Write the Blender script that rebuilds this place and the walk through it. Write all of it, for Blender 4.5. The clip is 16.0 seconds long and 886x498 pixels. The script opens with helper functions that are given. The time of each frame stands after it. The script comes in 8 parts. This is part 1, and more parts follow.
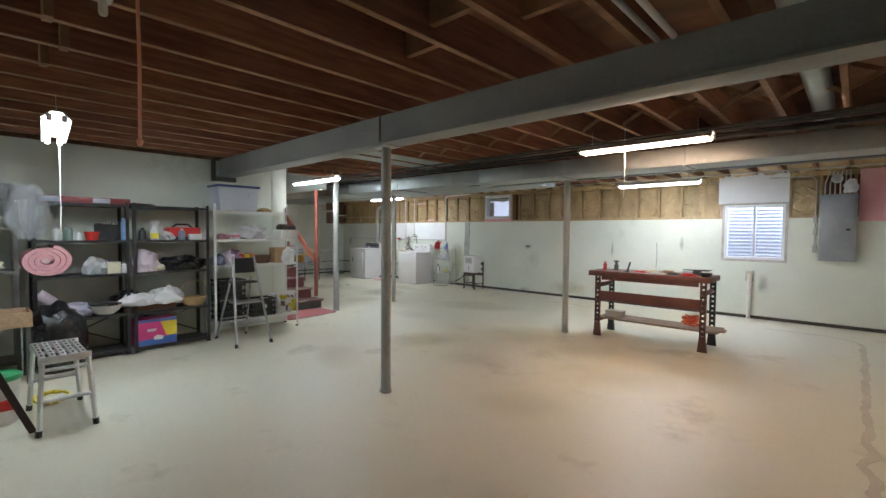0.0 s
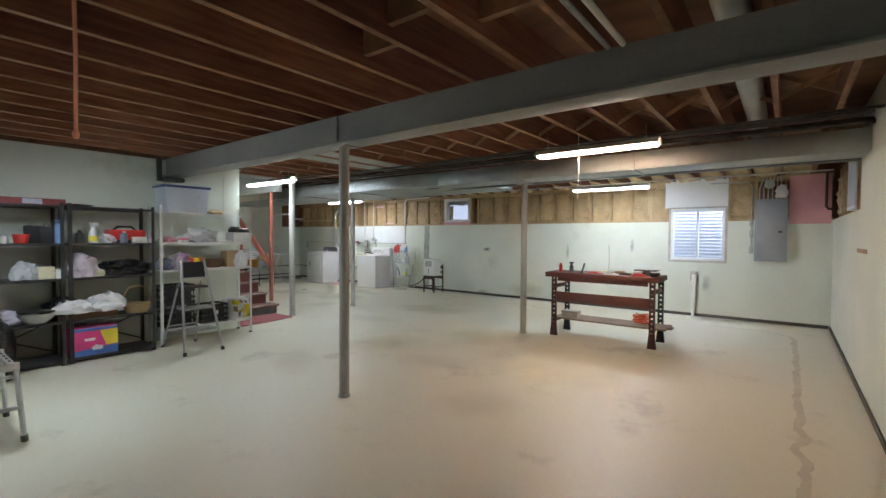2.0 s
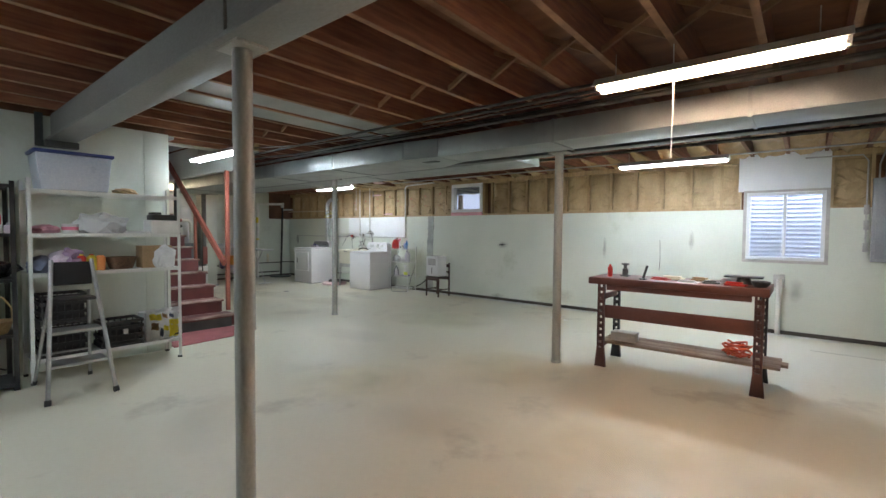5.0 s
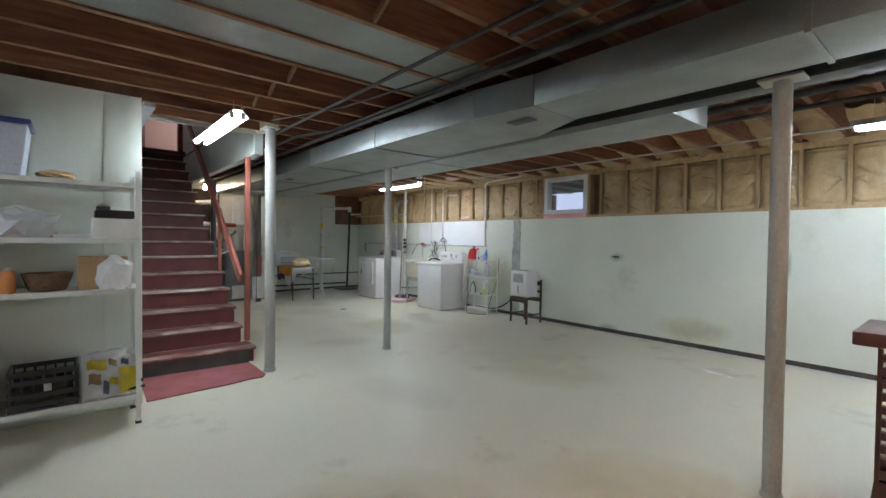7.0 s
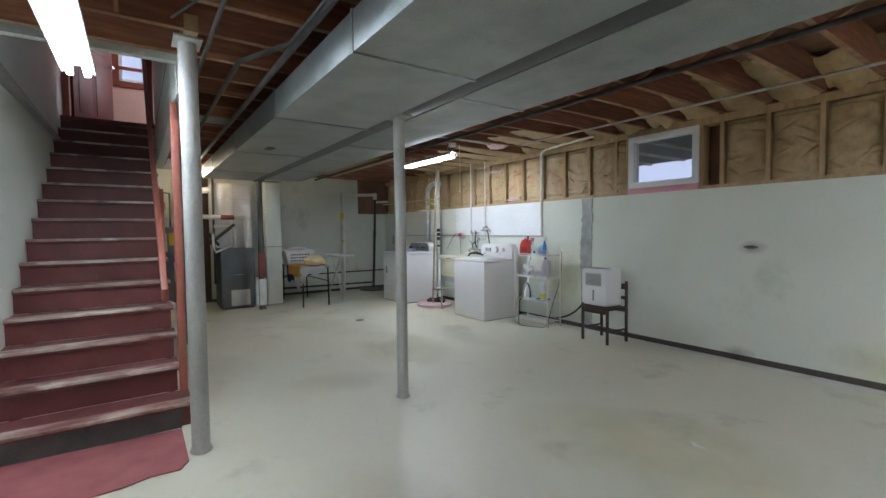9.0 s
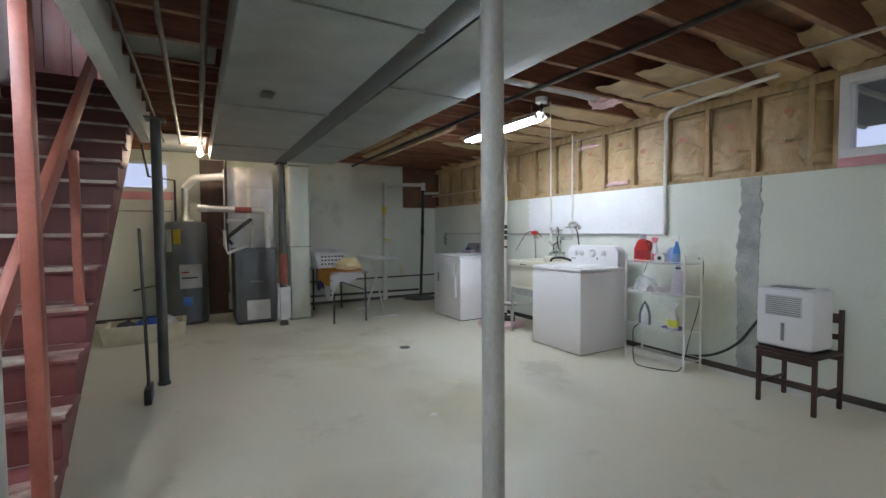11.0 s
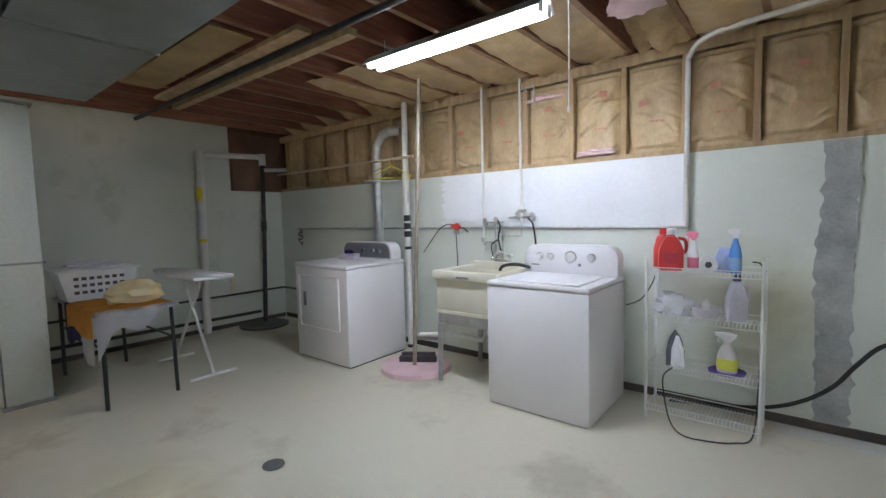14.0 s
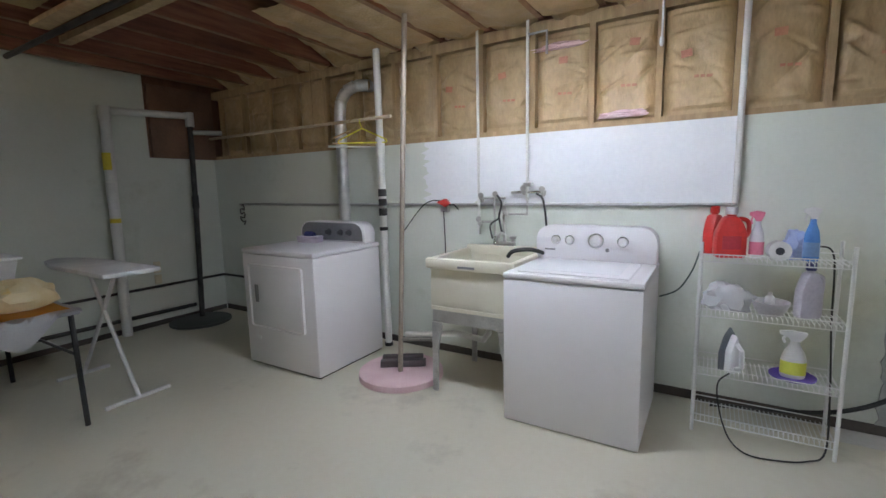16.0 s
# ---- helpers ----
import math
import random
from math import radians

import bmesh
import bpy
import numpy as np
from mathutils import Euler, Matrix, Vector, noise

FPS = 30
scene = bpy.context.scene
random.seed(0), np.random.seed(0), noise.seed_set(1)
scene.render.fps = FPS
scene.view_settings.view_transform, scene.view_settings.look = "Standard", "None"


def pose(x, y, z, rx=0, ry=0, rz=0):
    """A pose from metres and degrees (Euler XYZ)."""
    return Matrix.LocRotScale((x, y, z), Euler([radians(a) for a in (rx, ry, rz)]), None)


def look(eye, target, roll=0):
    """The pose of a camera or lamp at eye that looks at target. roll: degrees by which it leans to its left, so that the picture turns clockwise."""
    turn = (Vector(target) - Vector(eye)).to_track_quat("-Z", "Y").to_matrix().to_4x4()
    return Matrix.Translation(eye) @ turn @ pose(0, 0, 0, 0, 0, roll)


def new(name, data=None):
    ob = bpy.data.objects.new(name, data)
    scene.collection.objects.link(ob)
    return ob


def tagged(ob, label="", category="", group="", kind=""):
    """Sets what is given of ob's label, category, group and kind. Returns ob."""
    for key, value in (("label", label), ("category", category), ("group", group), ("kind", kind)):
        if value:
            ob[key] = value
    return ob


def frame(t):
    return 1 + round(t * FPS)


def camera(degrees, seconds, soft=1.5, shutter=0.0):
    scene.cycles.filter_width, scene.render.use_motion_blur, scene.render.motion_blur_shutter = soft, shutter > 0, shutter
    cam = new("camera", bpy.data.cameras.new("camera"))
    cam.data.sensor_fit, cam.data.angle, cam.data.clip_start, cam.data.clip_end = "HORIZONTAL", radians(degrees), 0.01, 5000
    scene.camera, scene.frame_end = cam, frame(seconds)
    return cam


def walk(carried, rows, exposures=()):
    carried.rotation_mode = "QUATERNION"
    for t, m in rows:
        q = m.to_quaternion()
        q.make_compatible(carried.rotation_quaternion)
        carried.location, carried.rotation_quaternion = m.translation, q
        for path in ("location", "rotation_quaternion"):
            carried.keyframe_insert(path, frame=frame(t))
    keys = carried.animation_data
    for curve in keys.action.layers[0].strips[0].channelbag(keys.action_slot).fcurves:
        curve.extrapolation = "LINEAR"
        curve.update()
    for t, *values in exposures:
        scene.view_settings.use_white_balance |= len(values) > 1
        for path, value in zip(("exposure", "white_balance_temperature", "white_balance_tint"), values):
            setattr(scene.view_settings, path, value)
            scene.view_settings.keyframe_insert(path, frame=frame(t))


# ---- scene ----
cam = camera(89.8, 16.0)
PATH = [
    (0, (-0.081, 0.377, 1.486), (-1.442, 1.84, 1.409), 0.4),
    (0.5, (-0.075, 0.384, 1.464), (-1.386, 1.893, 1.393), 0.4),
    (1, (-0.064, 0.388, 1.467), (-1.332, 1.933, 1.399), 0.3),
    (1.5, (-0.055, 0.378, 1.467), (-1.297, 1.944, 1.404), 0.4),
    (2, (-0.081, 0.381, 1.461), (-1.305, 1.962, 1.404), 0.3),
    (2.5, (-0.108, 0.423, 1.46), (-1.303, 2.026, 1.405), 0.1),
    (3, (-0.227, 0.598, 1.447), (-1.393, 2.222, 1.373), -0.3),
    (5.5, (-1.478, 2.365, 1.396), (-2.812, 3.854, 1.335), 0.7),
    (6, (-1.816, 2.76, 1.385), (-3.239, 4.166, 1.354), 0.9),
    (6.5, (-2.171, 3.152, 1.379), (-3.661, 4.486, 1.351), 1.1),
    (7, (-2.553, 3.519, 1.383), (-4.085, 4.804, 1.339), 0.7),
    (7.5, (-2.927, 3.883, 1.383), (-4.492, 5.126, 1.316), 0.1),
    (8, (-3.298, 4.231, 1.398), (-4.889, 5.44, 1.309), -0.4),
    (8.5, (-3.705, 4.541, 1.357), (-5.321, 5.716, 1.273), -0.9),
    (9, (-4.108, 4.808, 1.352), (-5.754, 5.941, 1.268), -0.7),
    (9.5, (-4.556, 5.029, 1.357), (-6.251, 6.088, 1.263), -0.5),
    (10, (-4.992, 5.231, 1.325), (-6.745, 6.189, 1.240), -0.4),
    (12.5, (-7.008, 5.91, 1.318), (-8.663, 7.028, 1.214), -1.7),
    (13, (-7.385, 6.042, 1.335), (-8.92, 7.317, 1.209), -1.5),
    (13.5, (-7.756, 6.193, 1.347), (-9.166, 7.605, 1.206), -1.3),
    (14, (-8.106, 6.316, 1.366), (-9.359, 7.868, 1.219), -1.4),
    (14.5, (-8.434, 6.436, 1.386), (-9.6, 8.05, 1.205), -1.9),
    (15, (-8.643, 6.562, 1.384), (-9.731, 8.224, 1.155), -2.3),
    (15.5, (-8.769, 6.635, 1.384), (-9.793, 8.335, 1.132), -1.8),
    (16, (-8.847, 6.652, 1.389), (-9.873, 8.346, 1.114), -1.3),
]
walk(cam, [(t, look(eye, target, roll)) for t, eye, target, roll in PATH], [(0, 0, 6450, 11), (3, 0, 6380, 10), (6.5, -0.10, 6200, 11), (8.5, -0.07, 6080, 12), (13, -0.04, 6060, 16), (14.5, -0.19, 6120, 17), (16, -0.33, 6150, 18)])

# ---- light ----
world = bpy.data.worlds.new("world")
scene.world = world
world.use_nodes = True
wn = world.node_tree.nodes
sky = wn.new("ShaderNodeTexSky")
sky.sky_type, sky.sun_disc = "NISHITA", False
sky.sun_elevation, sky.sun_rotation = radians(35), radians(200)
wn["Background"].inputs["Strength"].default_value = 0.12
world.node_tree.links.new(sky.outputs[0], wn["Background"].inputs["Color"])
sun = new("sun", bpy.data.lights.new("sun", "SUN"))
sun.data.energy, sun.data.angle, sun.data.color = 2.0, radians(3), (1.0, 0.95, 0.88)
sun.matrix_world = look((0, 0, 20), (4, 9, 0))
# Added area lamp above the well, brightens it in place of open sky.
well_fill = new("well_sky_fill", bpy.data.lights.new("well_sky_fill", "AREA"))
well_fill.data.shape, well_fill.data.size, well_fill.data.size_y, well_fill.data.energy, well_fill.data.color = "RECTANGLE", 1.1, 0.5, 60.0, (0.62, 0.72, 1.0)
well_fill.matrix_world = look((-1.41, 10.42, 2.40), (-1.41, 10.42, 0.0))
# Added fill lamp inside the upstairs room; no window or fixture is there.
up_fill = new("upstairs_fill", bpy.data.lights.new("upstairs_fill", "AREA"))
up_fill.data.shape, up_fill.data.size, up_fill.data.size_y, up_fill.data.energy, up_fill.data.color = "RECTANGLE", 1.0, 1.3, 36.0, (0.95, 0.96, 1.0)
up_fill.matrix_world = look((-12.4, 6.36, 4.2), (-12.4, 4.0, 4.0))
scene.view_settings.exposure = 0.0
TUBE, TUBE_SHELF, TUBE_NORTH, TUBE_LAUNDRY, TUBE_WARM, BULB = 104.0, 135.0, 160.0, 122.0, 108.0, 360.0

# ---- materials ----
def nodes_of(name):
    m = bpy.data.materials.new(name)
    m.use_nodes = True
    nt = m.node_tree
    return m, nt, nt.nodes, nt.links, nt.nodes["Principled BSDF"]


def surface(name, a, b, rough=0.6, metal=0.0, scale=3.0, fine=60.0, bump=0.15, stretch=(1, 1, 1), spots=None, spot_scale=1.2, spot_at=0.62, vary=0.0, detail=6.0, coat=0.0, grain_by=0.22, rough_by=0.1):
    """Two colours mixed by a coarse noise, a fine grain on top, optional stains, relief from both."""
    m, nt, n, link, bsdf = nodes_of(name)
    tc = n.new("ShaderNodeTexCoord")
    mp = n.new("ShaderNodeMapping")
    mp.inputs["Scale"].default_value = stretch
    info = n.new("ShaderNodeObjectInfo")
    add = n.new("ShaderNodeVectorMath")
    add.operation = "MULTIPLY_ADD"
    add.inputs[1].default_value = (17.0, 31.0, 23.0)
    comb = n.new("ShaderNodeCombineXYZ")
    for k in range(3):
        link.new(info.outputs["Random"], comb.inputs[k])
    link.new(comb.outputs[0], add.inputs[0])
    link.new(tc.outputs["Object"], mp.inputs["Vector"])
    link.new(mp.outputs[0], add.inputs[2])
    big = n.new("ShaderNodeTexNoise")
    big.inputs["Scale"].default_value, big.inputs["Detail"].default_value = scale, detail
    small = n.new("ShaderNodeTexNoise")
    small.inputs["Scale"].default_value, small.inputs["Detail"].default_value = fine, 4.0
    for t in (big, small):
        link.new(add.outputs[0], t.inputs["Vector"])
    ramp = n.new("ShaderNodeValToRGB")
    ramp.color_ramp.elements[0].position, ramp.color_ramp.elements[1].position = 0.35, 0.68
    ramp.color_ramp.elements[0].color, ramp.color_ramp.elements[1].color = (*a, 1), (*b, 1)
    link.new(big.outputs["Fac"], ramp.inputs[0])
    grain = n.new("ShaderNodeMix")
    grain.data_type, grain.blend_type = "RGBA", "OVERLAY"
    grain.inputs["Factor"].default_value = grain_by
    link.new(ramp.outputs[0], grain.inputs["A"])
    link.new(small.outputs["Fac"], grain.inputs["B"])
    col = grain.outputs["Result"]
    if spots:
        st = n.new("ShaderNodeTexNoise")
        st.inputs["Scale"].default_value, st.inputs["Detail"].default_value = spot_scale, 8.0
        st.inputs["Roughness"].default_value = 0.65
        link.new(add.outputs[0], st.inputs["Vector"])
        sr = n.new("ShaderNodeValToRGB")
        sr.color_ramp.elements[0].position, sr.color_ramp.elements[1].position = spot_at, spot_at + 0.12
        link.new(st.outputs["Fac"], sr.inputs[0])
        mx = n.new("ShaderNodeMix")
        mx.data_type = "RGBA"
        link.new(sr.outputs[0], mx.inputs["Factor"])
        link.new(col, mx.inputs["A"])
        mx.inputs["B"].default_value = (*spots, 1)
        col = mx.outputs["Result"]
    if vary:
        hv = n.new("ShaderNodeHueSaturation")
        mr = n.new("ShaderNodeMapRange")
        mr.inputs["To Min"].default_value, mr.inputs["To Max"].default_value = 1 - vary, 1 + vary
        link.new(info.outputs["Random"], mr.inputs["Value"])
        link.new(mr.outputs[0], hv.inputs["Value"])
        link.new(col, hv.inputs["Color"])
        col = hv.outputs[0]
    link.new(col, bsdf.inputs["Base Color"])
    rr = n.new("ShaderNodeMapRange")
    rr.inputs["To Min"].default_value, rr.inputs["To Max"].default_value = max(0.03, rough - rough_by), min(1, rough + rough_by)
    link.new(big.outputs["Fac"], rr.inputs["Value"])
    link.new(rr.outputs[0], bsdf.inputs["Roughness"])
    bsdf.inputs["Metallic"].default_value = metal
    bsdf.inputs["Coat Weight"].default_value = coat
    if bump:
        hsum = n.new("ShaderNodeMath")
        hsum.operation = "MULTIPLY_ADD"
        hsum.inputs[1].default_value = 0.35
        link.new(small.outputs["Fac"], hsum.inputs[0])
        link.new(big.outputs["Fac"], hsum.inputs[2])
        bp = n.new("ShaderNodeBump")
        bp.inputs["Strength"].default_value, bp.inputs["Distance"].default_value = bump, 0.02
        link.new(hsum.outputs[0], bp.inputs["Height"])
        link.new(bp.outputs[0], bsdf.inputs["Normal"])
    return m


def glowing(name, colour, strength, base=0.9):
    m, nt, n, link, bsdf = nodes_of(name)
    bsdf.inputs["Emission Color"].default_value = (*colour, 1)
    bsdf.inputs["Emission Strength"].default_value = strength
    bsdf.inputs["Base Color"].default_value = (base, base, base, 1)
    return m


def glassy(name, colour=(1, 1, 1), rough=0.02, alpha=0.25):
    """Thin clear sheet: mostly see-through, with gloss."""
    m, nt, n, link, bsdf = nodes_of(name)
    bsdf.inputs["Base Color"].default_value = (*colour, 1)
    bsdf.inputs["Roughness"].default_value = rough
    bsdf.inputs["Alpha"].default_value = alpha
    return m


CONCRETE = surface("painted_concrete", (0.645, 0.685, 0.61), (0.735, 0.765, 0.69), 0.7, 0, 0.9, 45, 0.05, spots=(0.53, 0.57, 0.465), spot_scale=0.8, spot_at=0.60, grain_by=0.10)
PATCH_WHITE = surface("white_wall_paint", (0.78, 0.80, 0.82), (0.86, 0.87, 0.88), 0.6, 0, 1.5, 40, 0.12, spots=(0.62, 0.66, 0.66), spot_scale=2.0, spot_at=0.66)
BARE = surface("bare_mortar", (0.30, 0.31, 0.30), (0.48, 0.49, 0.47), 0.9, 0, 5, 60, 0.5, spots=(0.55, 0.57, 0.52), spot_scale=6)
FLOOR = surface("painted_floor", (0.655, 0.61, 0.485), (0.645, 0.64, 0.535), 0.47, 0, 0.45, 30, 0.03, spots=(0.51, 0.48, 0.385), spot_scale=1.5, spot_at=0.585, detail=8, grain_by=0.06)
JOIST = surface("joist_wood", (0.175, 0.066, 0.040), (0.30, 0.132, 0.078), 0.7, 0, 6, 80, 0.2, (6, 0.5, 6), spots=(0.085, 0.032, 0.02), spot_scale=5, spot_at=0.66, vary=0.25)
JOIST_EDGE = surface("sawn_edge", (0.20, 0.105, 0.058), (0.33, 0.19, 0.11), 0.7, 0, 8, 90, 0.2, (1, 1, 1), vary=0.15)
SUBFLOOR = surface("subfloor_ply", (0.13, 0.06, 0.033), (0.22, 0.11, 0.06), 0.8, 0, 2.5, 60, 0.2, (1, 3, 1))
STUD = surface("stud_wood", (0.33, 0.225, 0.118), (0.46, 0.33, 0.18), 0.7, 0, 5, 70, 0.2, (4, 4, 0.6), vary=0.15)
KRAFT = surface("kraft_paper", (0.41, 0.285, 0.145), (0.53, 0.39, 0.215), 0.40, 0, 3, 34, 0.6, (1.8, 1.8, 0.7), spots=(0.57, 0.43, 0.25), spot_scale=3, spot_at=0.68, vary=0.14)
PINK = surface("pink_foam", (0.68, 0.33, 0.37), (0.78, 0.42, 0.45), 0.8, 0, 3, 90, 0.2, spots=(0.82, 0.6, 0.6), spot_scale=3, spot_at=0.68)
PINK_PALE = surface("pale_pink_foam", (0.72, 0.50, 0.53), (0.80, 0.60, 0.62), 0.85, 0, 6, 120, 0.3)
STEEL = surface("grey_painted_steel", (0.31, 0.31, 0.29), (0.39, 0.385, 0.36), 0.5, 0, 4, 80, 0.1, (1, 1, 0.5), spots=(0.25, 0.22, 0.19), spot_scale=9, spot_at=0.72)
BEAM = surface("beam_paint", (0.20, 0.205, 0.20), (0.27, 0.27, 0.255), 0.55, 0, 2.5, 70, 0.1, (0.5, 1, 1))
DARK_STEEL = surface("dark_steel", (0.055, 0.06, 0.06), (0.11, 0.115, 0.11), 0.5, 0.3, 3, 70, 0.15, spots=(0.16, 0.13, 0.1), spot_scale=5, spot_at=0.7)
GALV = surface("galvanised_sheet", (0.31, 0.33, 0.325), (0.41, 0.435, 0.43), 0.46, 0.88, 3.5, 120, 0.06, (1, 1, 1), spots=(0.30, 0.315, 0.305), spot_scale=2.2, spot_at=0.60)
IRON = surface("black_iron_pipe", (0.035, 0.034, 0.032), (0.08, 0.075, 0.07), 0.5, 0.5, 8, 90, 0.2)
CONDUIT = surface("conduit", (0.45, 0.45, 0.44), (0.58, 0.58, 0.57), 0.4, 0.7, 9, 90, 0.1)
PVC = surface("white_pvc", (0.70, 0.70, 0.66), (0.78, 0.78, 0.74), 0.4, 0, 6, 80, 0.05, spots=(0.6, 0.57, 0.5), spot_scale=5, spot_at=0.7)
RED_PAINT = surface("oxblood_paint", (0.10, 0.024, 0.024), (0.15, 0.038, 0.036), 0.5, 0, 4, 70, 0.15, (1, 1, 1), spots=(0.28, 0.10, 0.08), spot_scale=6, spot_at=0.68)
RED_RAIL = surface("red_brown_rail_paint", (0.25, 0.072, 0.05), (0.32, 0.10, 0.068), 0.45, 0, 5, 70, 0.1)
WORN = surface("worn_tread_edge", (0.15, 0.05, 0.045), (0.46, 0.38, 0.32), 0.6, 0, 7, 90, 0.2, (1, 0.45, 1), spots=(0.62, 0.56, 0.48), spot_scale=4.5, spot_at=0.49)
WHITE = surface("white_enamel", (0.81, 0.80, 0.82), (0.83, 0.82, 0.84), 0.30, 0, 2, 60, 0.0, grain_by=0.01, rough_by=0.02)
VINYL = surface("white_vinyl", (0.77, 0.78, 0.80), (0.81, 0.82, 0.84), 0.4, 0, 3, 60, 0.02, grain_by=0.05)
WHITE_METAL = surface("white_painted_metal", (0.70, 0.71, 0.69), (0.78, 0.79, 0.77), 0.4, 0, 4, 60, 0.05, spots=(0.5, 0.5, 0.47), spot_scale=9, spot_at=0.74)
BLACK_METAL = surface("black_painted_metal", (0.018, 0.019, 0.021), (0.04, 0.041, 0.044), 0.42, 0.2, 5, 60, 0.06)
BLACK_PLASTIC = surface("black_plastic", (0.012, 0.012, 0.013), (0.03, 0.03, 0.032), 0.4, 0, 5, 60, 0.05)
GREY_PLASTIC = surface("grey_plastic", (0.20, 0.20, 0.21), (0.27, 0.27, 0.28), 0.4, 0, 5, 60, 0.05)
PANEL_GREY = surface("panel_grey", (0.29, 0.315, 0.35), (0.35, 0.375, 0.41), 0.4, 0.2, 4, 60, 0.04)
FURNACE = surface("furnace_grey", (0.09, 0.10, 0.105), (0.13, 0.14, 0.145), 0.4, 0.2, 3, 60, 0.05)
ALU = surface("aluminium", (0.62, 0.63, 0.64), (0.75, 0.76, 0.77), 0.32, 0.9, 12, 120, 0.06)
# ALU again, darkened for the shade the step ladder stands in.
ALU_SHADED = surface("shaded_aluminium", (0.36, 0.37, 0.38), (0.48, 0.49, 0.50), 0.42, 0.9, 12, 120, 0.06)
CHROME = surface("chrome", (0.75, 0.75, 0.76), (0.85, 0.85, 0.86), 0.12, 1.0, 6, 60, 0.0)
BENCH_RED = surface("bench_red_paint", (0.080, 0.027, 0.020), (0.125, 0.042, 0.030), 0.5, 0, 6, 80, 0.15, (0.6, 1, 1), spots=(0.24, 0.11, 0.07), spot_scale=9, spot_at=0.7)
BOARD = surface("raw_board", (0.34, 0.22, 0.13), (0.46, 0.31, 0.19), 0.7, 0, 6, 80, 0.2, (0.4, 4, 4))
WALL_UP = surface("upstairs_wall_paint", (0.62, 0.63, 0.64), (0.68, 0.69, 0.70), 0.6, 0, 1, 40, 0.05)
WALL_PINK = surface("upstairs_pink_paint", (0.80, 0.52, 0.42), (0.84, 0.57, 0.47), 0.6, 0, 1, 40, 0.05)
MAT_RED = surface("red_rubber_mat", (0.24, 0.065, 0.07), (0.32, 0.10, 0.10), 0.8, 0, 6, 200, 0.3)
CRACK = surface("floor_stain", (0.50, 0.46, 0.375), (0.59, 0.55, 0.455), 0.7, 0, 4, 60, 0.2)
C_PLUG = surface("pale_plug_plastic", (0.66, 0.62, 0.58), (0.74, 0.70, 0.66), 0.4, 0, 6, 70, 0.05)
GLASS = glassy("window_glass", (0.85, 0.9, 0.95), 0.02, 0.12)
CLEAR = glassy("clear_plastic", (0.85, 0.87, 0.9), 0.25, 0.55)
TUBE_ON = glowing("lit_tube", (0.84, 0.945, 1.0), TUBE)
TUBE_ON_SHELF = glowing("lit_shelf_tube", (0.84, 0.945, 1.0), TUBE_SHELF)
TUBE_ON_NORTH = glowing("lit_bright_tube", (0.84, 0.93, 1.0), TUBE_NORTH)
TUBE_ON_LAUNDRY = glowing("lit_laundry_tube", (0.86, 0.945, 1.0), TUBE_LAUNDRY)
TUBE_ON_WARM = glowing("lit_warm_tube", (1.0, 0.66, 0.45), TUBE_WARM)
BULB_ON = glowing("lit_bulb", (1.0, 0.78, 0.5), BULB)
DAYLIGHT = glowing("hazy_daylight", (0.66, 0.75, 1.0), 1.0, 0.02)


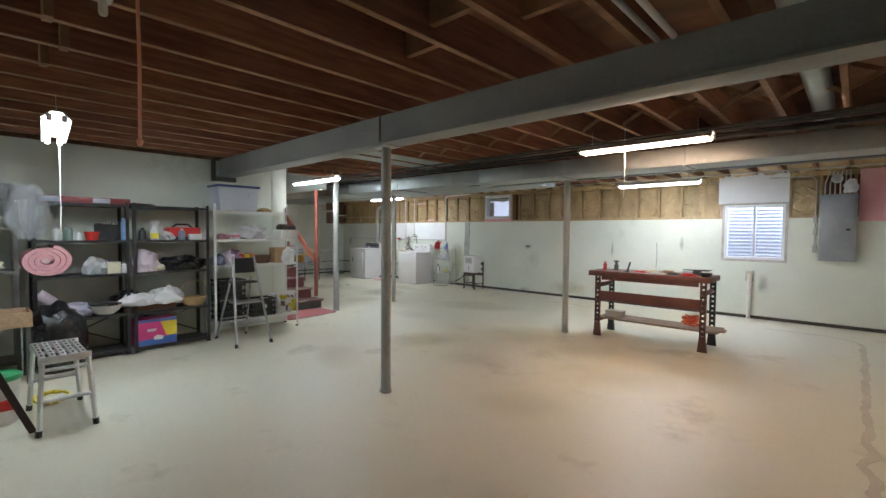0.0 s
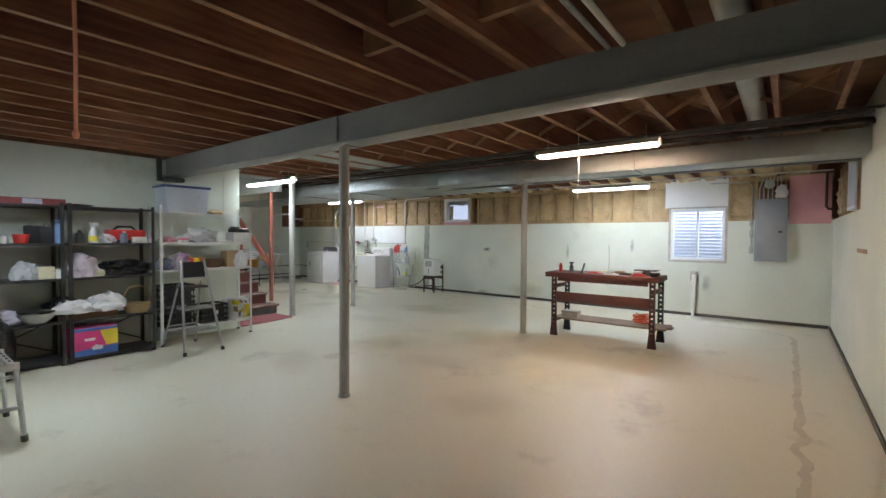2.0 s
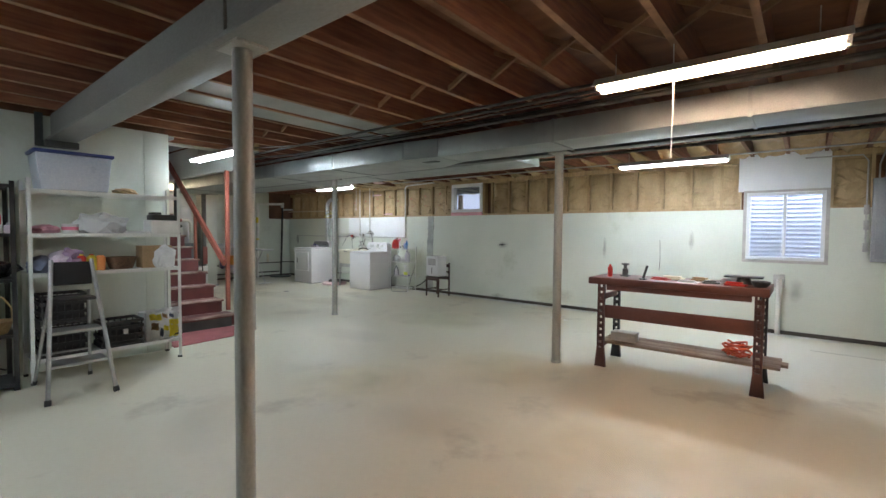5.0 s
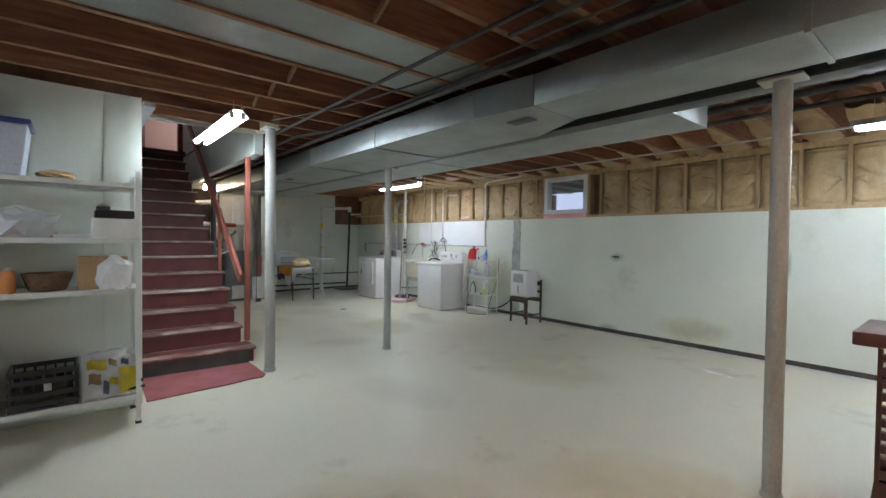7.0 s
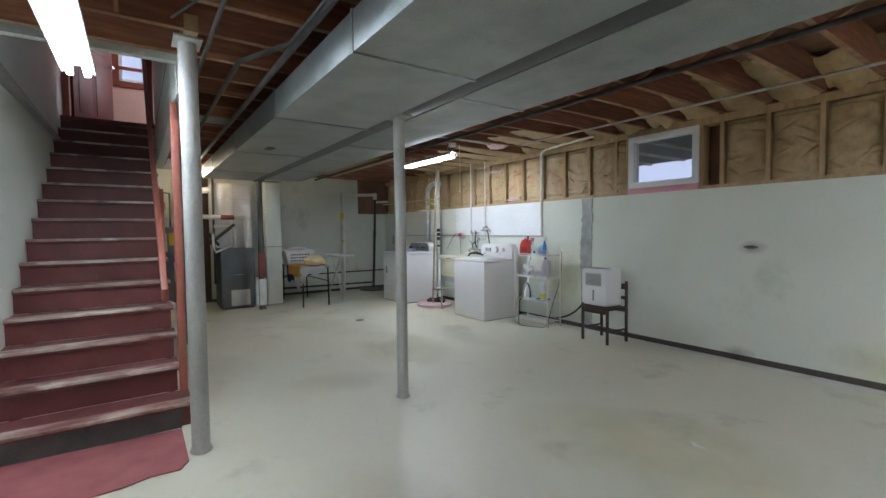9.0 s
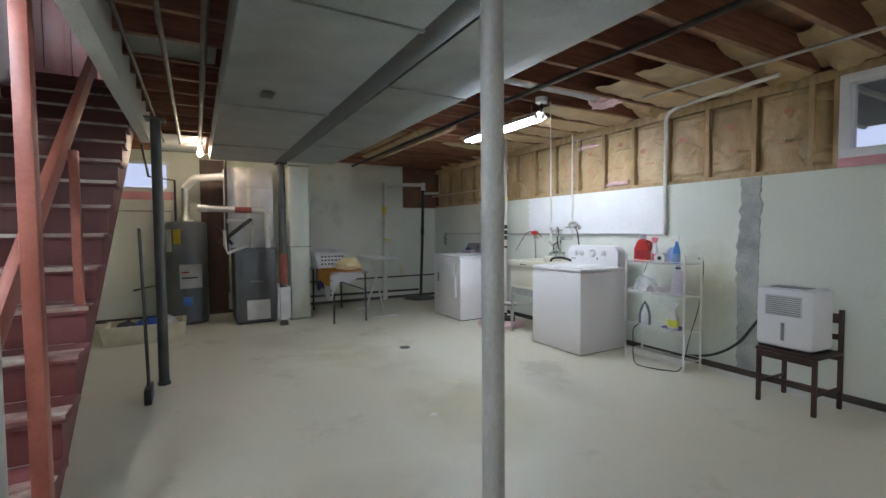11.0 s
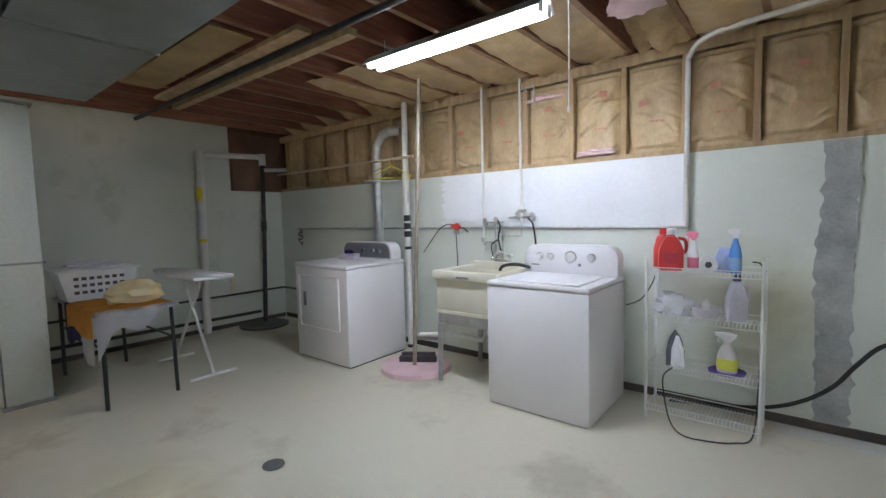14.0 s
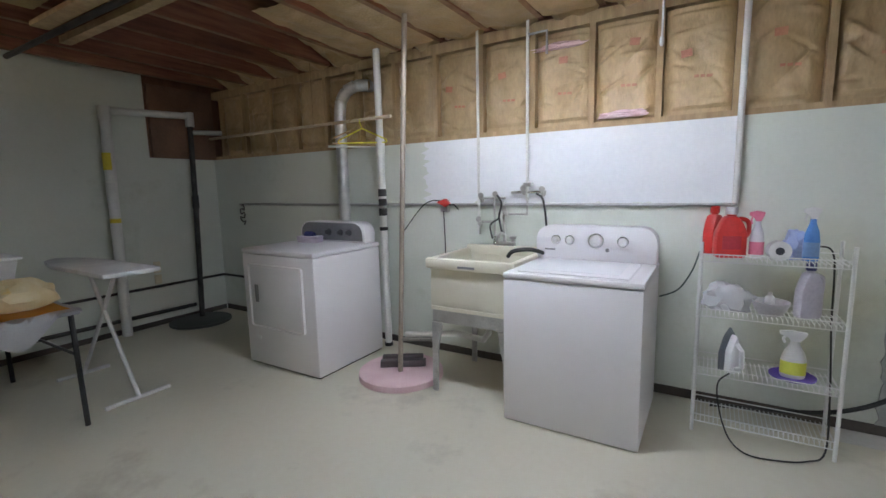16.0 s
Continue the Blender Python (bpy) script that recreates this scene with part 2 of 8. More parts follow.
# ---- building helpers ----
class Shape:
    """A mesh in the making."""

    def __init__(self):
        self.bm = bmesh.new()

    def box(self, x0, x1, y0, y1, z0, z1, bevel=0.0):
        v = [self.bm.verts.new((x, y, z)) for x in (x0, x1) for y in (y0, y1) for z in (z0, z1)]
        f = [self.bm.faces.new([v[k] for k in q]) for q in ((0, 1, 3, 2), (4, 6, 7, 5), (0, 4, 5, 1), (2, 3, 7, 6), (0, 2, 6, 4), (1, 5, 7, 3))]
        if bevel:
            edges = {e for q in f for e in q.edges}
            bmesh.ops.bevel(self.bm, geom=list(edges), offset=bevel, segments=2, profile=0.5, affect="EDGES")
        return self

    def slab(self, corners, axis, d0, d1, bevel=0.0):
        """A flat outline (pairs) pushed through from d0 to d1 along an axis."""
        def at(p, d):
            return {"x": (d, p[0], p[1]), "y": (p[0], d, p[1]), "z": (p[0], p[1], d)}[axis]
        lo = [self.bm.verts.new(at(p, d0)) for p in corners]
        hi = [self.bm.verts.new(at(p, d1)) for p in corners]
        k = len(corners)
        f = [self.bm.faces.new(lo), self.bm.faces.new(list(reversed(hi)))]
        for i in range(k):
            f.append(self.bm.faces.new([lo[i], hi[i], hi[(i + 1) % k], lo[(i + 1) % k]]))
        if bevel:
            bmesh.ops.bevel(self.bm, geom=list({e for q in f for e in q.edges}), offset=bevel, segments=2, profile=0.5, affect="EDGES")
        return self

    def tube(self, points, r, seg=10, cap=True, r1=None):
        """A round bar through points, thinning to r1."""
        pts = [Vector(p) for p in points]
        rings = []
        side = None
        for i, p in enumerate(pts):
            d = (pts[min(i + 1, len(pts) - 1)] - pts[max(i - 1, 0)]).normalized()
            if side is None:
                side = d.orthogonal().normalized()
            side = (side - d * side.dot(d)).normalized()
            up = d.cross(side)
            rad = r if r1 is None else r + (r1 - r) * i / (len(pts) - 1)
            rings.append([self.bm.verts.new(p + (side * math.cos(a) + up * math.sin(a)) * rad) for a in (2 * math.pi * k / seg for k in range(seg))])
        for a, b in zip(rings, rings[1:]):
            for k in range(seg):
                self.bm.faces.new([a[k], a[(k + 1) % seg], b[(k + 1) % seg], b[k]])
        if cap:
            self.bm.faces.new(list(reversed(rings[0])))
            self.bm.faces.new(rings[-1])
        return self

    def lathe(self, profile, x=0, y=0, z=0, seg=20, sx=1.0, sy=1.0):
        """A turned shape: profile of (radius, height)."""
        rings = []
        for r, h in profile:
            rings.append([self.bm.verts.new((x + sx * max(r, 1e-4) * math.cos(2 * math.pi * k / seg), y + sy * max(r, 1e-4) * math.sin(2 * math.pi * k / seg), z + h)) for k in range(seg)])
        for a, b in zip(rings, rings[1:]):
            for k in range(seg):
                self.bm.faces.new([a[k], a[(k + 1) % seg], b[(k + 1) % seg], b[k]])
        self.bm.faces.new(list(reversed(rings[0])))
        self.bm.faces.new(rings[-1])
        return self

    def lump(self, x, y, z, sx, sy, sz, rough=0.25, freq=3.0, seed=0, sub=3, flat=True):
        """A crumpled, bag-like body whose underside lies flat."""
        made = bmesh.ops.create_icosphere(self.bm, subdivisions=sub, radius=1.0)
        for v in made["verts"]:
            d = v.co.copy()
            k = 1 + rough * noise.noise(d * freq + Vector((seed * 7.3, seed, 0))) + rough * 0.5 * noise.noise(d * freq * 2.7 + Vector((0, seed * 3.1, 5)))
            d *= k
            if flat and d.z < -0.55:
                d.z = -0.55
            v.co = Vector((x + d.x * sx, y + d.y * sy, z + (d.z + 0.55) * sz))
        return self

    def sheet(self, nx, ny, fn):
        """A grid surface: fn(u, v) gives a place, u and v run 0 to 1."""
        g = [[self.bm.verts.new(fn(i / nx, j / ny)) for j in range(ny + 1)] for i in range(nx + 1)]
        for i in range(nx):
            for j in range(ny):
                self.bm.faces.new([g[i][j], g[i + 1][j], g[i + 1][j + 1], g[i][j + 1]])
        return self

    def thicken(self, t):
        bmesh.ops.solidify(self.bm, geom=list(self.bm.faces), thickness=t)
        return self

    def mesh(self, name, mat, smooth=True):
        bmesh.ops.recalc_face_normals(self.bm, faces=self.bm.faces)
        me = bpy.data.meshes.new(name)
        self.bm.to_mesh(me)
        self.bm.free()
        me.materials.append(mat)
        if smooth:
            me.shade_smooth()
            me.set_sharp_from_angle(angle=radians(38))
        return me


def part(name, shape, mat, parent, label="", at=None):
    ob = new(name, shape if isinstance(shape, bpy.types.Mesh) else shape.mesh(name, mat))
    ob.parent = parent
    if at is not None:
        ob.matrix_basis = at
    return tagged(ob, label)


def thing(name, m, label, category, group=""):
    ob = new(name)
    ob.empty_display_size = 0.1
    ob.matrix_basis = m
    return tagged(ob, label, category, group)


def solo(name, shape, mat, m, label, category, group=""):
    ob = new(name, shape if isinstance(shape, bpy.types.Mesh) else shape.mesh(name, mat))
    ob.matrix_basis = m
    return tagged(ob, label, category, group)


def built(name, shape, mat, label, category=""):
    ob = new(name, shape.mesh(name, mat))
    return tagged(ob, label, category, kind="structure")


# ---- setting: shell ----
NORTH, WEST, SHELF_X, STAIR_Y = 9.8, -13.84, -6.93, 4.07
LEDGE, JOIST_Z, SUB_Z = 1.76, 2.52, 2.755
floor = built("floor", Shape().box(-14.1, 0.9, -2.2, 10.1, -0.2, 0.0), FLOOR, "worn painted concrete basement floor, pale and dusty", "floor")
wn_ob = Shape()
for x0, x1, z0, z1 in ((-14.1, -1.85, -0.1, LEDGE), (-1.85, -0.97, -0.1, 1.04), (-0.97, 0.9, -0.1, LEDGE)):
    wn_ob.box(x0, x1, NORTH, NORTH + 0.25, z0, z1)
wall_north = built("wall_north", wn_ob, CONCRETE, "pale green painted concrete foundation wall under a stud ledge", "wall")
def east_x(y):
    return 0.495
we = Shape()
we.slab([(east_x(10.05), 10.05), (east_x(-2), -2), (east_x(-2) + 0.25, -2), (east_x(10.05) + 0.25, 10.05)], "z", -0.1, LEDGE)
we.slab([(east_x(6.5), 6.5), (east_x(-2), -2), (east_x(-2) + 0.25, -2), (east_x(6.5) + 0.25, 6.5)], "z", LEDGE, 2.76)
wall_east = built("wall_east", we, CONCRETE, "pale green painted concrete wall with dark base gap", "wall")
ww = Shape()
WY0, WY1, WZ0, WZ1 = 4.55, 5.22, 1.95, 2.40
for y0, y1, z0, z1 in ((3.8, WY0, -0.1, 2.76), (WY0, WY1, -0.1, WZ0), (WY0, WY1, WZ1, 2.76), (WY1, 9.1, -0.1, 2.76), (9.1, NORTH, -0.1, LEDGE)):
    ww.box(WEST - 0.25, WEST, y0, y1, z0, z1)
wall_west = built("wall_west", ww, CONCRETE, "pale green painted concrete end wall in dim light", "wall")
built("rim_board", Shape().box(SHELF_X - 0.12, SHELF_X - 0.08, -2.0, 3.965, 2.50, 2.80).box(-14.0, SHELF_X - 0.12, STAIR_Y - 0.12, STAIR_Y - 0.08, 2.50, 2.52), SUBFLOOR, "dark rim board above the wall", "rim board")
wall_shelf = built("wall_shelf", Shape().box(SHELF_X - 0.2, SHELF_X, -2.0, 3.97, -0.1, 2.50), CONCRETE, "pale green painted concrete wall behind the shelves", "wall")
wall_stair = built("wall_stair", Shape().slab([(WEST, 3.80), (SHELF_X - 0.201, 3.75), (SHELF_X - 0.201, 3.974), (WEST, 4.115)], "z", -0.1, 2.50), CONCRETE, "pale painted concrete wall beside the stairs", "wall")
built("wall_end", Shape().box(SHELF_X + 0.0005, SHELF_X + 0.008, 3.72, 3.966, 0.0, 2.48, 0.002), CONCRETE, "slightly raised painted end of the wall beside the stairs", "wall")
wall_south = built("wall_south", Shape().box(SHELF_X - 0.2, 0.74, -2.2, -2.0, -0.1, 2.76), CONCRETE, "plain painted concrete wall", "wall")

# subfloor above, with the stairwell hole
HOLE_X0, HOLE_X1, HOLE_Y1 = -11.6, -7.62, 5.06
sf = Shape()
for x0, x1, y0, y1 in ((-14.1, 0.9, HOLE_Y1, 10.1), (HOLE_X1, 0.9, -2.2, HOLE_Y1), (-14.1, HOLE_X0, 3.8, HOLE_Y1)):
    sf.box(x0, x1, y0, y1, SUB_Z, SUB_Z + 0.03)
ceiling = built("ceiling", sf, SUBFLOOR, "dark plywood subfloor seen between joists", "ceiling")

# joists run north to south
joist_xs = [-0.58 + 0.406 * k for k in range(-32, 3)]
joists = tagged(new("ceiling_joists"), "rows of dark reddish wooden floor joists with paler lower edges", "joists", kind="structure")
joist_meshes = {}
for x in joist_xs:
    if HOLE_X0 - 0.02 < x < HOLE_X1 + 0.02:
        y0 = HOLE_Y1 + 0.05
    elif x < SHELF_X:
        y0 = STAIR_Y - 0.1
    else:
        y0 = -2.0
    if y0 not in joist_meshes:
        joist_meshes[y0] = (Shape().box(-0.02, 0.02, y0, NORTH, JOIST_Z, SUB_Z).mesh("joist", JOIST), Shape().box(-0.0195, 0.0195, y0 + 0.02, NORTH - 0.05, JOIST_Z - 0.004, JOIST_Z - 0.001).mesh("sawn_edge", JOIST_EDGE))
    jo = part("joist", joist_meshes[y0][0], JOIST, joists, "", pose(x, 0, 0))
    part("sawn_edge", joist_meshes[y0][1], JOIST_EDGE, jo)

# cross bridging
bridging = tagged(new("joist_bridging"), "diagonal wooden cross bridging between joists", "bridging", kind="structure")
GAP = 0.366
strut_a = Shape().slab([(0, JOIST_Z + 0.004), (GAP, SUB_Z - 0.04), (GAP, SUB_Z - 0.004), (0, JOIST_Z + 0.04)], "y", 0, 0.02).mesh("strut", JOIST_EDGE)
strut_b = Shape().slab([(0, SUB_Z - 0.04), (GAP, JOIST_Z + 0.004), (GAP, JOIST_Z + 0.04), (0, SUB_Z - 0.004)], "y", 0.03, 0.05).mesh("strut", JOIST_EDGE)
for y in (4.75, 8.2):
    for a in joist_xs[:-1]:
        if a > SHELF_X - 0.3:
            part("strut", strut_a, JOIST_EDGE, bridging, "", pose(a + 0.02, y, 0))
            part("strut", strut_b, JOIST_EDGE, bridging, "", pose(a + 0.02, y, 0))

# main beam and its posts
bx = Shape()
bx.box(SHELF_X + 0.001, 0.493, 2.93, 3.07, 2.275, JOIST_Z - 0.005)
bx.box(SHELF_X + 0.001, 0.493, 2.89, 3.11, 2.26, 2.285, 0.004)
bx.box(-3.245, -3.23, 2.915, 3.085, 2.286, JOIST_Z - 0.006)
built("beam_main", bx, BEAM, "long grey painted steel beam with a bolted joint", "beam")
built("beam_pocket", Shape().box(SHELF_X + 0.002, SHELF_X + 0.10, 2.87, 3.13, 2.20, 2.258).box(SHELF_X + 0.002, SHELF_X + 0.03, 2.81, 2.87, 2.20, 2.52), DARK_STEEL, "dark steel bearing plate where the beam meets the wall", "bracket")
b2 = Shape()
b2.box(-12.3, 0.49, 6.53, 6.62, 2.275, JOIST_Z - 0.005)
b2.box(-12.3, 0.49, 6.505, 6.665, 2.262, 2.28, 0.003)
built("beam_ducts", b2, DARK_STEEL, "dark steel beam between two ducts", "beam")


def column(x, y, top, r=0.045, mat=STEEL, label="round grey painted steel support post"):
    ob = thing("support_post", pose(x, y, 0), label, "post", "basement posts")
    part("shaft", Shape().tube([(0, 0, 0.012), (0, 0, top - 0.015)], r, 24), mat, ob)
    part("base_plate", Shape().lathe([(r + 0.004, 0), (r + 0.012, 0.006), (r + 0.004, 0.03)], seg=24), mat, ob)
    part("cap_plate", Shape().box(-0.10, 0.10, -0.075, 0.075, top - 0.015, top, 0.003), mat, ob)
    return ob


column(-3.237, 3.003, 2.26)
column(-3.227, 6.44, 2.262)
column(-7.245, 6.555, 2.262)
column(-7.20, 5.095, 2.50, 0.052, label="thick silver grey steel post beside the stair foot")
column(-10.33, 5.27, 2.28, 0.04, DARK_STEEL, "dark slim steel post behind the stairs")
column(-12.36, 6.60, 2.262, 0.05, DARK_STEEL, "dark painted steel post beside the furnace")

# north stud wall with kraft faced batts
stud_xs = [-9.58 + 0.4115 * k for k in range(-10, 25)]
stud_xs = [x for x in stud_xs if -13.95 < x < 0.4]
sh = Shape()
sh.box(WEST, -1.93, NORTH + 0.03, NORTH + 0.17, LEDGE, LEDGE + 0.038)
sh.box(-0.93, 0.49, NORTH + 0.03, NORTH + 0.17, LEDGE, LEDGE + 0.038)
sh.box(WEST, 0.49, NORTH + 0.03, NORTH + 0.17, 2.44, JOIST_Z - 0.002)
for x in stud_xs:
    if -1.97 < x < -0.93 or -7.36 < x < -6.5:
        continue
    sh.box(x - 0.019, x + 0.019, NORTH + 0.03, NORTH + 0.17, LEDGE + 0.038, 2.44)
for x in (-1.95, -0.92, -7.36, -6.49):
    sh.box(x - 0.019, x + 0.019, NORTH + 0.025, NORTH + 0.17, LEDGE + 0.038, 2.44)
stud_wall = built("stud_wall", sh, STUD, "short wooden stud wall on the concrete ledge", "stud wall")
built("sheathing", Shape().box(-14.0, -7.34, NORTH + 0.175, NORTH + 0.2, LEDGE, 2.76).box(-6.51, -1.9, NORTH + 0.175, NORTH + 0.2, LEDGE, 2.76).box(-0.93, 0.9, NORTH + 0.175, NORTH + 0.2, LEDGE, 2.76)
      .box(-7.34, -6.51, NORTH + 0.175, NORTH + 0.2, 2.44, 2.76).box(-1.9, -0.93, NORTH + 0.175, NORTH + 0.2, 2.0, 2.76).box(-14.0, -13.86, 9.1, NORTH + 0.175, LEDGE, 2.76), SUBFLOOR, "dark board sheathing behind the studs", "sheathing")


def batt_mesh(seed, w, h, dents):
    """A pillowed paper face with folds that run in from its edges."""
    rng = random.Random(seed * 13 + 5)
    folds = []
    for _ in range(9):
        side = rng.choice((-1, 1))
        a = rng.uniform(-0.9, 0.9)
        folds.append((side * w * rng.uniform(0.30, 0.5), h * rng.uniform(0.06, 0.95), -side * math.cos(a), math.sin(a), rng.uniform(0.10, 0.26), rng.uniform(0.006, 0.013), rng.choice((-1, 1))))

    def fn(u, v):
        x, z = (u - 0.5) * w, v * h
        edge = min(u, 1 - u) * 2
        bulge = 0.045 * (1 - (1 - min(1, edge * 2.2)) ** 2)
        p = Vector((u * 2.2, v * 3.6, seed * 9.1))
        bulge += 0.026 * noise.noise(p) + 0.010 * noise.noise(p * 2.4)
        for fx, fz, dx, dz, ln, wd, sg in folds:
            along = (x - fx) * dx + (z - fz) * dz
            off = (x - fx) * dz - (z - fz) * dx
            if -0.02 < along < ln:
                bulge += sg * dents * 0.026 * math.exp(-(off / wd) ** 2) * (1 - max(0, along) / ln) * min(1, edge * 4)
        if v < 0.08 or v > 0.94:
            bulge *= 0.5
        return (x, -bulge, z)
    me = Shape().sheet(36, 60, fn).mesh("insulation_batt", KRAFT, False)
    me.shade_smooth()
    return me


batts = [batt_mesh(k, 0.368, 0.64, 0.7 + 0.2 * (k % 3)) for k in range(9)]
PRINT = surface("red_print", (0.46, 0.19, 0.12), (0.52, 0.25, 0.15), 0.6, 0, 9, 90, 0.0)
k = 0
stamp = Shape().box(-0.03, 0.03, -0.001, 0.001, -0.022, 0.022).mesh("stamp", PRINT)
line_print = Shape().box(-0.045, -0.02, -0.001, 0.001, -0.008, 0.008).box(-0.012, 0.012, -0.001, 0.001, -0.008, 0.008).box(0.02, 0.05, -0.001, 0.001, -0.008, 0.008).mesh("printed_line", PRINT)
for a, b in zip(stud_xs, stud_xs[1:]):
    mid = (a + b) / 2
    if -2.1 < mid < -0.85 or -7.45 < mid < -6.4 or mid > -0.4:
        continue
    k += 1
    bt = part("insulation_batt", batts[(k * 4) % 9], KRAFT, stud_wall, "", pose(mid, NORTH + 0.085, LEDGE + 0.03))
    if -11.0 < mid < -7.4:
        part("stamp", stamp, PRINT, bt, "faded red printed mark", pose(-0.06 + 0.12 * ((k * 5) % 4) / 3, -0.078, 0.36 + 0.04 * (k % 4), 0, 8 * ((k % 3) - 1), 0))
        part("printed_line", line_print, PRINT, bt, "", pose(0.03, -0.074, 0.22, 0, 4, 0))
part("insulation_batt", batts[2], KRAFT, stud_wall, "", pose(-0.72, NORTH + 0.085, LEDGE + 0.03))
part("insulation_batt", batts[4], KRAFT, stud_wall, "", pose(-2.15, NORTH + 0.088, LEDGE + 0.03))
part("insulation_batt", batts[1], KRAFT, stud_wall, "", pose(-7.56, NORTH + 0.088, LEDGE + 0.03))

# sloping rim batts between the joist ends
def rim_mesh(seed):
    def fn(u, v):
        p = Vector((u * 3, v * 4, seed * 5.7))
        return ((u - 0.5) * 0.364, 0.02 - (0.5 + 0.08 * seed) * v + 0.05 * noise.noise(p), JOIST_Z + 0.01 + v * 0.19 + 0.05 * noise.noise(p * 1.6) - 0.05 * math.sin(math.pi * u) * (1 - 0.6 * v))
    return Shape().sheet(10, 12, fn).mesh("rim_batt", KRAFT)


rims = [rim_mesh(k) for k in range(5)]
for k, (a, b) in enumerate(zip(joist_xs, joist_xs[1:])):
    if b < 0.45 and a > -13.8:
        part("rim_batt", rims[k % 5], KRAFT, stud_wall, "", pose((a + b) / 2, NORTH + 0.02, 0.02))

def bay_mesh(seed):
    def fn(u, v):
        p = Vector((u * 2.5, v * 5, seed * 4.3))
        return ((u - 0.5) * 0.364, -1.05 * v, JOIST_Z + 0.012 + 0.05 * v * v - 0.018 * math.sin(math.pi * u) + 0.022 * noise.noise(p) + 0.008 * noise.noise(p * 2.6))
    me = Shape().sheet(14, 34, fn).mesh("ceiling_batt", KRAFT, False)
    me.shade_smooth()
    return me


bays = [bay_mesh(q) for q in range(4)]
for k, (a, b) in enumerate(zip(joist_xs, joist_xs[1:])):
    if -11.6 < a and b < -7.7 and not a < -8.85 < b:
        part("ceiling_batt", bays[k % 4], KRAFT, stud_wall, "", pose((a + b) / 2, NORTH - 0.06, -0.014))
def pink_wad(x, y, z, sx, sy, sz, seed):
    sh = Shape().lump(0, 0, 0, sx, sy, sz, 0.45, 3.4, seed)
    part("pink_wad", sh, PINK_PALE, stud_wall, "torn pink fibre insulation", pose(x, y, z))


pink_wad(-8.85, 9.02, 2.50, 0.16, 0.13, 0.07, 3)
pink_wad(-9.79, NORTH + 0.01, 2.31, 0.17, 0.03, 0.025, 5)
pink_wad(-9.37, NORTH + 0.02, 1.815, 0.15, 0.04, 0.028, 8)

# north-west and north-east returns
# Kraft facing in a much darker tone than the batts, only in this notch.
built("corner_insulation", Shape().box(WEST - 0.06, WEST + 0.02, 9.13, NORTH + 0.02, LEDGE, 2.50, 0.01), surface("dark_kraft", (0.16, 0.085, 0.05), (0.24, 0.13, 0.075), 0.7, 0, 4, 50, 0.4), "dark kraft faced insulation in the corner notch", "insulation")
ei = Shape()
for y in (6.55, 6.95, 7.25, 8.25, 8.65, 9.05, 9.45):
    ei.box(east_x(y) + 0.04, east_x(y) + 0.18, y - 0.02, y + 0.02, LEDGE, JOIST_Z - 0.002)
east_studs = built("stud_wall_east", ei, STUD, "short wooden stud wall around the east window", "stud wall")
for y, m in ((6.75, 3), (8.45, 1), (8.85, 3), (9.25, 0), (9.63, 2)):
    part("insulation_batt", batts[m], KRAFT, east_studs, "", pose(east_x(y) + 0.09, y, LEDGE + 0.03, 0, 0, -90))
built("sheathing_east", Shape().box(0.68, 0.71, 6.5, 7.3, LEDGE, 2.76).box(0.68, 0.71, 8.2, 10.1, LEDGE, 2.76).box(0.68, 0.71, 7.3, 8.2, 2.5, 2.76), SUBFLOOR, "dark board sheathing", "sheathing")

# base gap along the walls, its darkness put in as a dark strip
built("baseboard", Shape().box(-13.8, 0.47, NORTH - 0.018, NORTH - 0.002, 0.0, 0.055).slab([(east_x(9.78) - 0.018, 9.78), (east_x(-1.9) - 0.018, -1.9), (east_x(-1.9) - 0.002, -1.9), (east_x(9.78) - 0.002, 9.78)], "z", 0.0, 0.05)
      .box(WEST + 0.002, WEST + 0.018, 4.1, NORTH - 0.02, 0.0, 0.05), surface("dark_gap_strip", (0.05, 0.045, 0.04), (0.10, 0.085, 0.07), 0.8, 0, 3, 60, 0.2), "dark strip standing in for the gap at the foot of the walls", "baseboard")

# repaired wall patches
def brushed(x0, x1, z0, z1):
    """A roller-painted field: streaky at its ends and foot, straight along the ledge."""
    foot = [(x0 + (x1 - x0) * i / 70, z0 + 0.030 * noise.noise(Vector((i * 0.35, 4, 0))) + 0.035 * abs(noise.noise(Vector((i * 0.9, 8, 0))))) for i in range(71)]
    left = [(x0 + 0.09 * noise.noise(Vector((i * 0.5, 2, 0))) + 0.05 * noise.noise(Vector((i * 1.7, 6, 0))), z1 - (z1 - z0) * i / 30) for i in range(1, 30)]
    return foot + [(x1, z1), (x0, z1)] + left


built("wall_patch_white", Shape().slab(brushed(-10.90, -8.73, 1.25, 1.757), "y", NORTH - 0.006, NORTH - 0.001), PATCH_WHITE, "brushed white paint patch on the wall", "wall patch")
def ragged(y0, y1, x, w, seed):
    left, right = [], []
    n = 60
    for i in range(n + 1):
        z = y0 + (y1 - y0) * i / n
        wob = 0.25 * noise.noise(Vector((z * 1.6, seed, 0)))
        left.append((x - w * (0.5 + wob + 0.18 * noise.noise(Vector((z * 16, seed, 3)))), z))
        right.append((x + w * (0.5 - 0.4 * wob + 0.16 * noise.noise(Vector((z * 11, seed + 9, 0))) + 0.10 * noise.noise(Vector((z * 29, seed, 5)))), z))
    return left + right[::-1]
